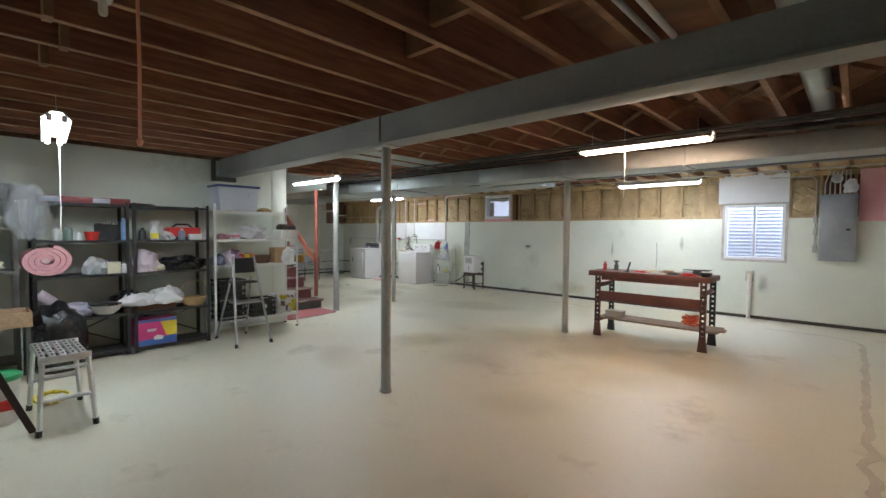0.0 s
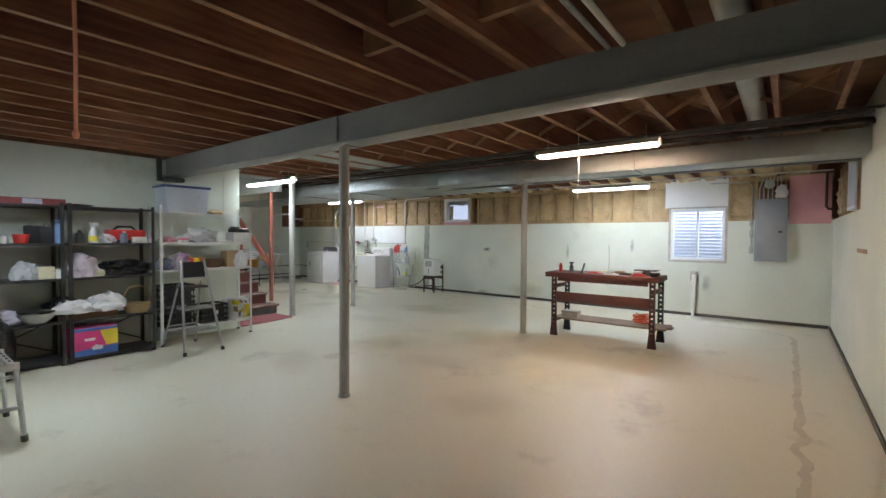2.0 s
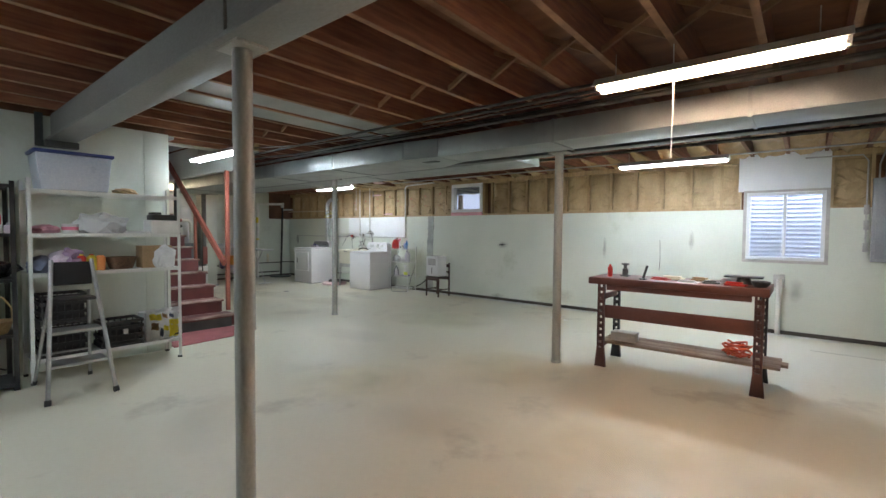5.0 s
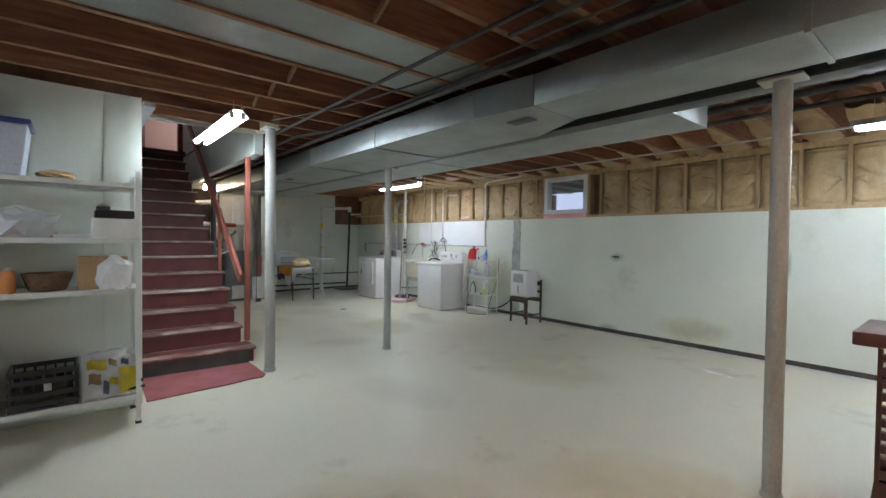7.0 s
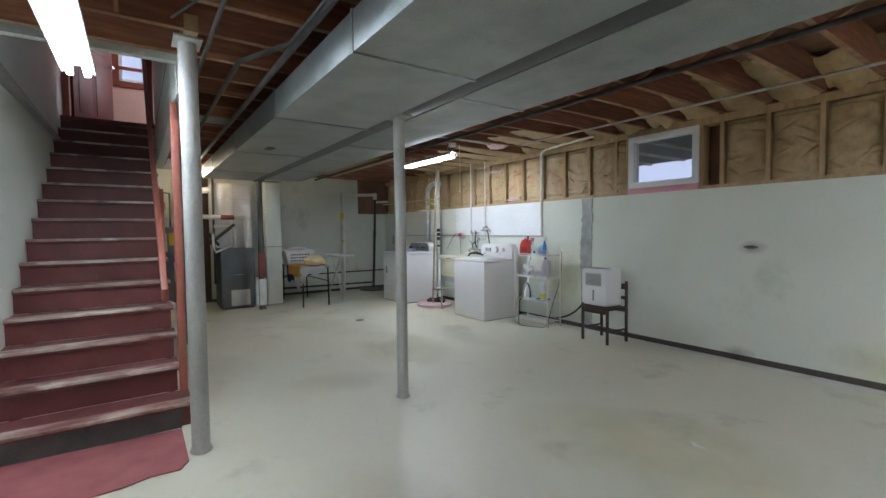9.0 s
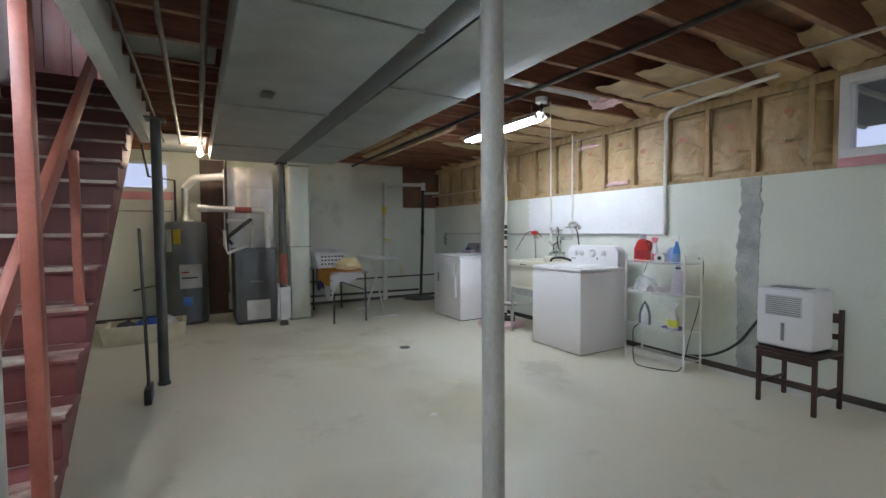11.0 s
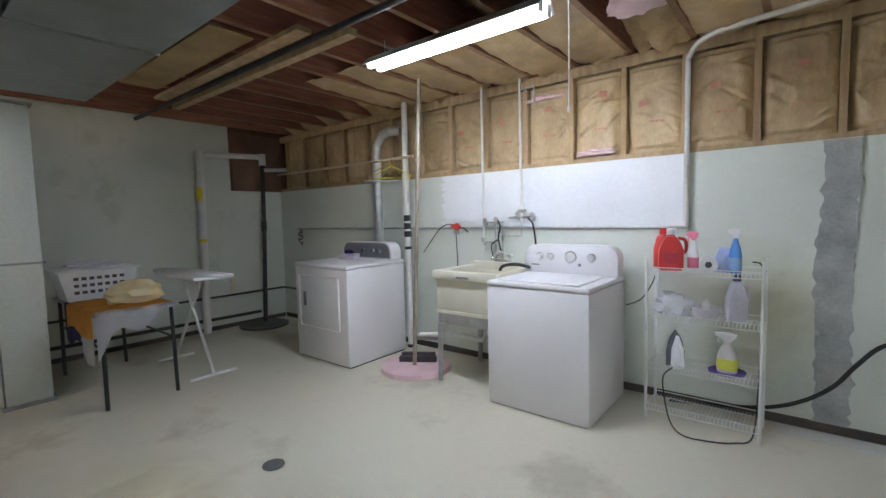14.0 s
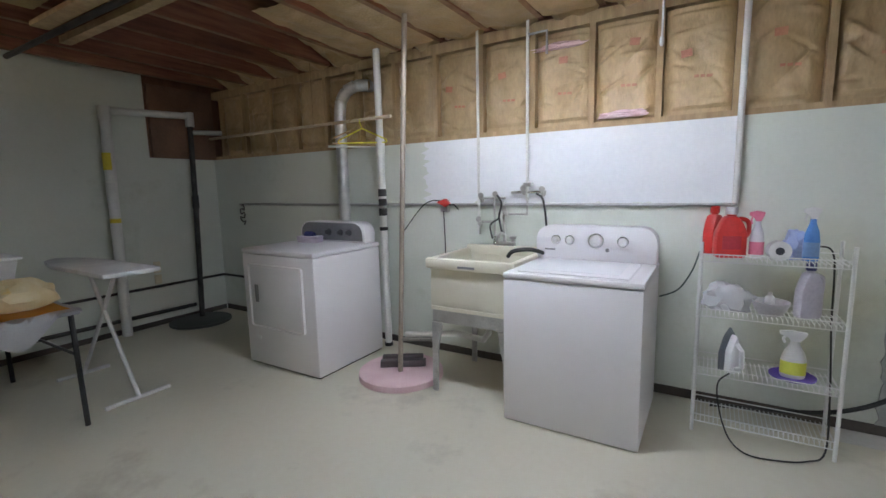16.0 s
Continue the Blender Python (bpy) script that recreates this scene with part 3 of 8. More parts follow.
built("wall_patch_mortar", Shape().slab(ragged(0.0, 1.755, -7.94, 0.17, 2), "y", NORTH - 0.012, NORTH - 0.001), BARE, "rough grey mortar repair running up the wall", "wall patch")
def crack_line(side):
    """The stain's edge: along the east wall, then round the corner along the north wall."""
    pts = []
    for i in range(200):
        y = 0.4 + 8.0 * i / 199
        x = 0.03 + 0.035 * noise.noise(Vector((y * 1.7, 1, 0))) + 0.045 * noise.noise(Vector((y * 4.1, 5, 0)))
        pts.append((x, y))
    for i in range(1, 60):
        a = min(1.0, i / 24) * math.pi / 2
        run = max(0, i - 24) * 0.019
        pts.append((0.03 - 0.45 * (1 - math.cos(a)) - run, 8.4 + 0.52 * math.sin(a) + 0.03 * noise.noise(Vector((i * 0.3, 2, 0))) * (i > 10)))
    out = []
    for i, (x, y) in enumerate(pts):
        w = 0.030 + 0.024 * noise.noise(Vector((i * 0.21, 7 + side, 0))) + 0.018 * noise.noise(Vector((i * 0.55, 3 * side, 1)))
        w *= 0.6 if i > 206 else 1.0
        k = min(1.0, max(0.0, (i - 199) / 24))
        out.append((x + side * w * (1 - k), y + side * w * k))
    return out


built("floor_crack", Shape().slab(crack_line(-1) + crack_line(1)[::-1], "z", 0.001, 0.003), CRACK, "ragged damp stain winding along the floor edge", "floor stain")

# ---- ducts and pipes overhead ----
C_STAINED = surface("stained_board", (0.20, 0.12, 0.04), (0.38, 0.27, 0.12), 0.7, 0, 2.5, 50, 0.1)
d1 = Shape()
d1.box(-12.25, -4.85, 5.72, 6.49, 2.240, 2.445, 0.006)
d1.slab([(-4.848, 5.723), (-4.38, 5.79), (-4.38, 6.26), (-4.848, 6.47)], "z", 2.239, 2.443)
d1.box(-4.378, 0.49, 5.79, 6.26, 2.240, 2.445, 0.006)
duct1 = built("duct_supply", d1, GALV, "long galvanised sheet metal trunk duct under the joists", "duct")
seam = Shape().box(-0.012, 0.012, 5.715, 6.495, 2.230, 2.45).mesh("seam", GALV)
for x in (-11.1, -9.4, -7.7, -6.2):
    part("seam", seam, GALV, duct1, "", pose(x, 0, 0))
seam2 = Shape().box(-0.012, 0.012, 5.785, 6.265, 2.230, 2.45).mesh("seam", GALV)
for x in (-3.0, -1.5):
    part("seam", seam2, GALV, duct1, "", pose(x, 0, 0))
part("vent_grille", Shape().box(-4.75, -4.55, 5.95, 6.05, 2.228, 2.234, 0.002), DARK_STEEL, duct1, "small dark register in the duct underside")
part("vent_grille", Shape().box(-9.1, -8.95, 5.95, 6.03, 2.228, 2.234, 0.002), DARK_STEEL, duct1, "small dark register in the duct underside")
duct2 = built("duct_return", Shape().box(-12.2, -3.89, 6.68, 7.28, 2.262, 2.445, 0.006), GALV, "second galvanised trunk duct beside the beam", "duct")
seam3 = Shape().box(-0.012, 0.012, 6.675, 7.285, 2.255, 2.45).mesh("seam", GALV)
for x in (-10.8, -8.6, -6.6):
    part("seam", seam3, GALV, duct2, "", pose(x, 0, 0))
pans = Shape()
for a, y0, y1 in ((20, 3.12, 5.7), (21, 3.12, 5.7), (10, 5.2, 5.7)):
    pans.box(joist_xs[a] + 0.022, joist_xs[a + 1] - 0.022, y0, y1, JOIST_Z + 0.01, JOIST_Z + 0.014)
built("joist_pan", pans, GALV, "sheet metal pans closing joist bays", "duct")
built("round_duct", Shape().tube([(-0.33, 2.2, 2.635), (-0.335, 5.6, 2.635), (-0.34, 5.82, 2.61), (-0.34, 5.95, 2.44)], 0.082, 18), GALV, "round galvanised branch duct between joists", "duct")


def pipe(name, pts, r, mat, label, cat="pipe", seg=10):
    return built(name, Shape().tube(pts, r, seg), mat, label, cat)


pipe("gas_pipe", [(-12.6, 5.62, 2.46), (0.49, 5.62, 2.46)], 0.021, IRON, "black iron gas pipe under the joists")
pipe("water_pipe", [(-12.6, 5.22, 2.48), (0.49, 5.17, 2.48)], 0.013, IRON, "thin dark pipe under the joists")
pipe("conduit_run", [(-12.6, 5.40, 2.475), (-7.3, 5.40, 2.475), (-6.9, 5.62, 2.50), (0.49, 5.70, 2.50)], 0.016, IRON, "dark conduit along the duct")
pipe("north_pipe", [(-13.6, 8.02, 2.47), (0.48, 8.02, 2.47)], 0.02, IRON, "dark pipe along the north bay")
pipe("north_conduit", [(-8.5, 9.10, 2.49), (0.45, 9.25, 2.49)], 0.012, CONDUIT, "thin conduit along the stud wall top")
built("ceiling_plank", Shape().box(-12.7, -10.45, 7.90, 8.0, 2.485, 2.515).box(-12.9, -10.25, 8.12, 8.19, 2.47, 2.515), STUD, "pair of pale planks nailed under the joists", "plank")
built("ceiling_board", Shape().box(-12.4, -10.8, 7.55, 7.83, 2.50, 2.516), C_STAINED, "water stained board beside the duct", "board")
built("flex_duct", Shape().tube([(-8.85, 7.30, 2.62), (-8.85, 8.60, 2.62), (-8.85, 9.0, 2.60)], 0.085, 18), GALV, "round grey branch duct between the joists", "duct")
pipe("cast_pipe", [(-9.6, 7.45, 2.44), (-4.2, 7.50, 2.44), (-3.2, 7.52, 2.46), (0.3, 7.5, 2.47)], 0.03, IRON, "thick dark drain pipe beside the duct", seg=14)
pipe("pale_wrap", [(-7.4, 7.46, 2.44), (-6.7, 7.47, 2.44)], 0.036, PVC, "pale wrapped length of the drain pipe", seg=14)
pipe("wire_run", [(-6.9, 5.0, 2.50), (-6.0, 5.3, 2.49), (-4.5, 5.52, 2.50), (-2.0, 5.45, 2.49), (0.4, 5.5, 2.50)], 0.008, IRON, "sagging dark cable under the joists", seg=6)
pipe("wire_run_b", [(-4.2, 5.35, 2.49), (-2.0, 5.30, 2.47), (-0.4, 5.34, 2.49), (0.45, 5.3, 2.48)], 0.014, IRON, "dark pipe beside the trunk duct", seg=8)
pipe("joist_pipe", [(-0.80, -1.9, 2.50), (-0.80, 2.88, 2.50)], 0.017, PVC, "pale pipe running between joists")
pipe("joist_pipe_b", [(-0.88, -1.9, 2.50), (-0.88, 2.88, 2.50)], 0.015, CONDUIT, "grey conduit beside the pale pipe")
blocks = tagged(new("joist_blocking"), "short wooden blocks between the joists", "blocking", kind="structure")
block_mesh = Shape().box(0, 0.366, -0.02, 0.02, JOIST_Z + 0.06, SUB_Z - 0.001).mesh("block", JOIST_EDGE)
for k, y in ((30, 2.35), (29, 2.1), (28, 2.3), (31, 1.9)):
    part("block", block_mesh, JOIST_EDGE, blocks, "", pose(joist_xs[k] + 0.02, y, 0))

stub = Shape().box(-0.045, 0.045, -0.02, 0.02, JOIST_Z - 0.03, JOIST_Z + 0.12, 0.003).mesh("block", JOIST_EDGE)
for k, y in ((26, 0.67), (25, 0.78), (24, 0.73)):
    part("block", stub, JOIST_EDGE, blocks, "", pose(joist_xs[k] + 0.068, y, 0))
plug = thing("cord_plug", pose(-2.52, 0.81, JOIST_Z - 0.001), "pale ceiling socket with a hanging plug", "socket")
part("plate", Shape().box(-0.05, 0.05, -0.035, 0.035, -0.03, 0, 0.004), C_PLUG, plug)
part("plug_body", Shape().lathe([(0.012, -0.10), (0.018, -0.09), (0.018, -0.05), (0.01, -0.03)], seg=12), C_PLUG, plug)

# ---- lamps ----
def shop_light(x0, x1, y, z, lit=TUBE_ON, drop=0.15, rz=0, label="hanging white shop light with two lit fluorescent tubes"):
    ob = thing("shop_light", pose((x0 + x1) / 2, y, z, 0, 0, rz), label, "lamp", "shop lights")
    h = (x1 - x0) / 2
    part("housing", Shape().slab([(-0.088, 0.020), (-0.035, 0.075), (0.035, 0.075), (0.088, 0.020), (0.080, 0.018), (0.03, 0.068), (-0.03, 0.068), (-0.080, 0.018)], "x", -h, h), WHITE_METAL, ob)
    for s in (-0.043, 0.043):
        part("tube", Shape().tube([(-h + 0.03, s, 0.015), (h - 0.03, s, 0.015)], 0.017, 10), lit, ob, "lit fluorescent tube")
        for e in (-h + 0.012, h - 0.028):
            part("lamp_holder", Shape().box(e, e + 0.016, s - 0.018, s + 0.018, 0.0, 0.055, 0.003), WHITE_METAL, ob)
    for e in (-h * 0.8, h * 0.8):
        part("chain", Shape().tube([(e, 0, 0.075), (e, 0, 0.075 + drop)], 0.003, 6), CONDUIT, ob, "thin hanging chain")
    return ob


shop_light(-2.24, -1.02, 4.83, 2.305, TUBE_ON_WARM, 0.14, 0, "hanging shop light with two lit warm white tubes")
shop_light(-3.20, -1.905, 8.30, 2.285, TUBE_ON_NORTH, drop=0.15)
shop_light(-10.41, -9.12, 8.45, 2.365, TUBE_ON_LAUNDRY, drop=0.09)
shop_light(-7.675, -6.345, 4.55, 2.325, drop=0.10)
shop_light(-5.52, -4.34, 0.90, 2.265, TUBE_ON_SHELF, drop=0.14, rz=-5.0)
bulb = thing("bare_bulb", pose(-12.6, 5.62, 2.50), "bare lit light bulb in a ceiling socket above the water heater", "lamp")
part("socket", Shape().lathe([(0.05, 0.0), (0.05, -0.015), (0.022, -0.03), (0.022, -0.07)], seg=16), WHITE_METAL, bulb)
part("glass_bulb", Shape().lathe([(0.014, -0.072), (0.02, -0.09), (0.033, -0.125), (0.033, -0.145), (0.018, -0.17), (0.004, -0.175)], seg=16), BULB_ON, bulb, "glowing warm glass bulb")


def socket_with_cord(x, y, z_end, r, mat, label, name="extension_cord"):
    ob = thing(name, pose(x, y, JOIST_Z), label, "cord")
    part("cord", Shape().tube([(0, 0, 0), (0.004, 0.003, (z_end - JOIST_Z) * 0.5), (0, 0, z_end - JOIST_Z)], r, 8), mat, ob)
    part("end_knob", Shape().lathe([(r * 1.2, 0), (r * 1.9, -0.01), (r * 1.2, -0.03)], z=z_end - JOIST_Z), mat, ob)
    return ob


ORANGE_CORD = surface("orange_cord", (0.86, 0.36, 0.24), (0.89, 0.46, 0.34), 0.5, 0, 20, 90, 0.1)
socket_with_cord(-2.4, 0.91, 1.885, 0.0075, ORANGE_CORD, "orange extension cord end hanging from the joists", "extension_cord")
socket_with_cord(-1.80, 4.87, 1.88, 0.0035, WHITE_METAL, "thin pale cord hanging below the shop light", "extension_cord")
socket_with_cord(-5.35, 0.97, 1.45, 0.004, WHITE_METAL, "thin pale lamp cord hanging down to the shelf", "extension_cord")


# ---- windows ----
def window_unit(name, m, w, h, label, mullion=False, deep=0.10, f=0.045):
    """Frame in the wall plane, x across, y into the wall."""
    ob = tagged(new(name), label, "window", kind="structure")
    ob.matrix_basis = m
    part("window_frame", Shape().box(0, w, 0, deep, 0, f, 0.004).box(0, w, 0, deep, h - f, h, 0.004).box(0, f, 0.001, deep - 0.001, f, h - f).box(w - f, w, 0.001, deep - 0.001, f, h - f), VINYL, ob, "white vinyl frame")
    if mullion:
        part("mullion", Shape().box(w / 2 - 0.022, w / 2 + 0.022, 0.02, deep - 0.02, f, h - f, 0.003), VINYL, ob)
        spans = ((f, w / 2 - 0.022), (w / 2 + 0.022, w - f))
    else:
        spans = ((f, w - f),)
    for a, b in spans:
        p = part("pane", Shape().box(a, b, deep * 0.6, deep * 0.6 + 0.004, f, h - f), GLASS, ob)
        p.visible_shadow = False
    return ob


window_unit("window_1", pose(-1.85, NORTH + 0.01, 1.04), 0.88, 0.96, "white vinyl sliding window looking into a metal window well", True, 0.12)
window_unit("window_2", pose(-7.34, NORTH + 0.01, 1.83), 0.83, 0.62, "small white basement window under a deck", False, 0.12, 0.068)
window_unit("window_3", pose(east_x(8.2) + 0.03, 8.2, 1.82, 0, 0, -90), 0.90, 0.66, "small white window high in the end wall", False, 0.12)
window_unit("window_4", pose(WEST - 0.02, WY0, WZ0, 0, 0, 90), WY1 - WY0, WZ1 - WZ0, "small bright window behind the water heater", False, 0.12)
built("window_board", Shape().box(-1.96, -0.93, NORTH + 0.02, NORTH + 0.03, 2.02, 2.55, 0.002), PATCH_WHITE, "pale painted board above the window", "board")
built("window_trim", Shape().box(-1.89, -0.93, NORTH - 0.006, NORTH + 0.008, 2.0, 2.03).box(-1.89, -1.85, NORTH - 0.006, NORTH + 0.008, 1.04, 2.0).box(-0.97, -0.93, NORTH - 0.006, NORTH + 0.008, 1.04, 2.0).box(-1.89, -0.93, NORTH - 0.006, NORTH + 0.008, 1.0, 1.04), surface("weathered_trim", (0.42, 0.40, 0.38), (0.55, 0.53, 0.5), 0.7, 0, 6, 60, 0.2), "thin weathered trim around the window", "trim")
built("pink_strip", Shape().box(-7.34, -6.51, NORTH - 0.004, NORTH + 0.06, LEDGE + 0.002, 1.83, 0.003), PINK, "strip of pink foam under the small window", "foam board")
built("pink_strip_west", Shape().box(WEST + 0.001, WEST + 0.03, WY0 - 0.05, WY1 + 0.05, WZ0 - 0.14, WZ0 - 0.02, 0.003), PINK, "strip of pink foam under the far window", "foam board")
built("foam_board", Shape().box(-0.07, 0.47, NORTH - 0.005, NORTH + 0.025, 1.70, 2.50, 0.004), PINK, "sheet of pink foam board beside the electric panel", "foam board")
# outside: well, deck, hazy brightness
WELL = surface("galvanised_well", (0.70, 0.74, 0.80), (0.80, 0.83, 0.88), 0.5, 0.0, 3, 60, 0.05)
def well_fn(u, v):
    a = math.pi * (u - 0.5)
    r = 0.62 + 0.012 * math.sin(v * 165)
    return (-1.41 + r * math.sin(a), NORTH + 0.27 + r * 1.0 * math.cos(a), 0.5 + v * 1.75)
window_well = Shape().sheet(20, 330, well_fn).thicken(0.004)
solo("window_well", window_well, WELL, pose(0, 0, 0), "curved corrugated metal window well outside the window", "window well")
gr = Shape()
for x0, x1, y0, y1 in ((-60, -2.06, 10.06, 60), (-0.76, 60, 10.06, 60), (-2.06, -0.76, 10.92, 60), (-60, -14.3, -60, 10.06), (1.1, 60, -60, 10.06)):
    gr.box(x0, x1, y0, y1, 1.55, 1.6)
built("ground", gr, surface("winter_grass", (0.20, 0.20, 0.10), (0.34, 0.31, 0.18), 0.9, 0, 3, 40, 0.4), "dull winter lawn outside", "ground")
# Deck light is in the colours: pale lit joist bottoms, bluish shaded boards.
DECK_LIT = surface("lit_deck_joist", (0.42, 0.43, 0.45), (0.55, 0.56, 0.58), 0.8, 0, 4, 60, 0.2)
DECK_SHADED = surface("shaded_deck_board", (0.09, 0.10, 0.17), (0.15, 0.16, 0.25), 0.8, 0, 4, 60, 0.2)
deck = thing("deck", pose(-6.9, NORTH + 0.2, 0), "deck framing outside the small window, lit joists and shaded boards by colour", "deck")
for k in range(9):
    part("deck_joist", Shape().box(-2.4 + 0.6 * k, -2.36 + 0.6 * k, 0.1, 2.6, 2.485, 2.52), DECK_LIT, deck)
part("deck_boards", Shape().box(-2.6, 2.6, 0.05, 2.7, 2.525, 2.56), DECK_SHADED, deck)
part("deck_post", Shape().box(2.2, 2.3, 2.5, 2.6, 1.6, 2.48), BOARD, deck)
part("deck_post", Shape().box(-2.3, -2.2, 2.5, 2.6, 1.6, 2.48), BOARD, deck)
built("backdrop", Shape().box(-63.9, 61.9, 60, 60.1, 1.0, 70.0).box(-64.1, -64, -30, 60, 1.0, 70.0).box(62, 62.1, -20, 40, 1.0, 70.0), DAYLIGHT, "pale hazy daylight in the distance", "backdrop")
# Unseen shell of the upper floor, added to hold off sky and sun.
built("roof_cover", Shape().box(-14.6, 1.9, -2.4, 10.1, 5.35, 5.5), WALL_UP, "unseen plain cover over the floor above, closing out the sky", "ceiling")
built("upstairs_shell", Shape().box(1.0, 1.1, -2.4, 10.1, 2.79, 5.35).box(-14.4, 1.7, 9.9, 10.1, 2.79, 5.35).box(-14.4, 1.7, -2.4, -2.2, -0.2, 5.35), WALL_UP, "unseen plain house walls above, closing out the sky", "wall")

# ---- stairs ----
RISE, RUN, NOSE_X, STEPS = 0.19, 0.27, -7.67, 15
STAIR_L, STAIR_R = STAIR_Y - 0.085, 5.045
stairs = tagged(new("stairs"), kind="structure")
stairs.location.z = -0.015
tagged(stairs, "worn dark red painted wooden staircase with bare scuffed nosings", "stairs", kind="structure")
for i in range(1, STEPS):
    x = NOSE_X - RUN * (i - 1)
    r = STAIR_R + (0.05 if i == 1 else 0.0)
    x += 0.04 if i == 1 else 0.0
    t = part("tread", Shape().box(NOSE_X - RUN * i - 0.02, x, STAIR_L, r, RISE * i - 0.036, RISE * i, 0.006), RED_PAINT, stairs)
    part("nosing", Shape().box(x - 0.125, x + 0.003, STAIR_L + 0.002, r - 0.001, RISE * i - 0.02, RISE * i + 0.0025, 0.002), WORN, t, "scuffed pale tread edge")
    # The lowest riser is coloured dark to give the shaded opening under step one.
    part("riser", Shape().box(x - 0.045, x - 0.028, STAIR_L, STAIR_R - 0.02, RISE * (i - 1), RISE * i - 0.036), RED_PAINT if i > 1 else DARK_STEEL, stairs)
part("riser", Shape().box(NOSE_X - RUN * 14 - 0.045, NOSE_X - RUN * 14 - 0.028, STAIR_L, STAIR_R, RISE * 14, RISE * 15 - 0.05), RED_PAINT, stairs)
def stringer(y0, y1):
    lo = [(NOSE_X - 0.03 - RUN * 14, RISE * 14 - 0.30), (NOSE_X - RUN * 0.9, 0.0), (NOSE_X - 0.03, 0.0)]
    steps = []
    for i in range(1, STEPS):
        x = NOSE_X - 0.046 - RUN * (i - 1)
        steps += [(x, RISE * i - 0.037), (x - RUN + 0.001, RISE * i - 0.037)]
    return Shape().slab(lo + [(NOSE_X - 0.046, 0.0)] + steps, "y", y0, y1)
part("stringer", stringer(STAIR_R - 0.075, STAIR_R - 0.035), RED_PAINT, stairs)
part("stringer", stringer(STAIR_L + 0.11, STAIR_L + 0.15), RED_PAINT, stairs)
part("post_foot", Shape().box(NOSE_X - 0.10, NOSE_X - 0.02, STAIR_R - 0.03, STAIR_R + 0.04, 0, RISE - 0.037, 0.004), RED_PAINT, stairs)
newel = tagged(new("stair_rail"), "red brown painted handrail with a tall square post", "handrail", kind="structure")
part("post", Shape().box(-7.86, -7.80, 5.03, 5.08, 0.21, 2.28, 0.004), RED_RAIL, newel)
part("handrail", Shape().slab([(-7.70, 0.97), (-7.74, 0.88), (-11.3, 3.68), (-11.26, 3.77)], "y", 4.937, 4.977, 0.004), RED_RAIL, newel)
part("baluster", Shape().box(-8.83, -8.79, 4.978, 5.018, 0.85, 1.75, 0.003), RED_RAIL, newel)

# stairwell above
built("stair_header", Shape().box(HOLE_X0, -7.60, 5.06, 5.15, 2.285, 2.755).box(-7.66, -7.60, 4.08, 5.06, 2.50, 2.755), surface("header_paint", (0.55, 0.57, 0.55), (0.64, 0.66, 0.63), 0.6, 0, 2, 50, 0.08), "pale painted header along the stair opening", "header")
built("header_block", Shape().box(-7.58, -7.05, 5.07, 5.14, 2.505, 2.60), STUD, "wooden blocking above the stair post", "blocking")
uw = Shape()
uw.box(-11.7, -7.5, 3.95, STAIR_Y, 2.525, 5.35)
uw.box(-11.7, -7.5, 5.07, 5.13, 2.79, 5.35)
uw.box(-7.62, -7.5, 4.07, 5.07, 2.79, 5.35)
built("stairwell_walls", uw, WALL_UP, "pale grey stairwell walls rising to the floor above", "wall")
built("stair_wall_trim", Shape().box(-11.5, -7.1, STAIR_Y - 0.07, STAIR_Y + 0.02, 2.485, 2.523), surface("grey_trim", (0.35, 0.35, 0.36), (0.42, 0.42, 0.43), 0.6, 0, 3, 50, 0.05), "grey ledge trim along the stair wall", "trim")
DOOR_X = -11.68
built("landing", Shape().box(-14.1, -11.43, 3.8, 5.2, 2.80, 2.85), RED_PAINT, "dark red painted landing at the stair top", "floor")
built("door_frame", Shape().box(DOOR_X - 0.06, DOOR_X + 0.06, 4.08, 4.15, 2.85, 4.95).box(DOOR_X - 0.06, DOOR_X + 0.06, 4.99, 5.06, 2.85, 4.95).box(DOOR_X - 0.06, DOOR_X + 0.06, 4.08, 5.06, 4.88, 4.97), RED_RAIL, "red brown stained door frame at the stair top", "door frame")
built("door_wall", Shape().box(DOOR_X - 0.05, DOOR_X + 0.05, 3.9, 5.12, 4.97, 5.35), WALL_UP, "wall above the stair door", "wall")
door = tagged(new("door_1"), "dark red brown wooden door standing open at the stair top", "door", kind="structure")
door.matrix_basis = pose(DOOR_X - 0.07, 4.17, 2.86, 0, 0, 150)
part("leaf", Shape().box(0, 0.80, -0.02, 0.02, 0, 2.0, 0.003), RED_PAINT, door)
for z0, z1 in ((0.15, 0.9), (1.05, 1.85)):
    for a, b in ((0.1, 0.36), (0.44, 0.70)):
        part("panel", Shape().box(a, b, -0.026, -0.021, z0, z1, 0.004), RED_PAINT, door)
part("knob", Shape().lathe([(0.012, 0), (0.012, 0.03), (0.028, 0.045), (0.028, 0.06), (0.01, 0.07)]), CHROME, door, "", pose(0.74, -0.02, 0.95, 90, 0, 0))
pw = Shape()
UWY0, UWY1, UWZ0, UWZ1 = 4.66, 5.04, 3.86, 4.62
for y0, y1, z0, z1 in ((3.2, UWY0, 2.8, 5.35), (UWY0, UWY1, 2.8, UWZ0), (UWY0, UWY1, UWZ1, 5.35), (UWY1, 6.4, 2.8, 5.35)):
    pw.box(-13.3, -13.2, y0, y1, z0, z1)
pw.box(-13.2, -11.75, 3.15, 3.2, 2.8, 5.35)
pw.box(-13.2, -11.75, 6.4, 6.45, 2.8, 5.35)
built("upstairs_room", pw, WALL_PINK, "pink painted room beyond the stair door", "wall")
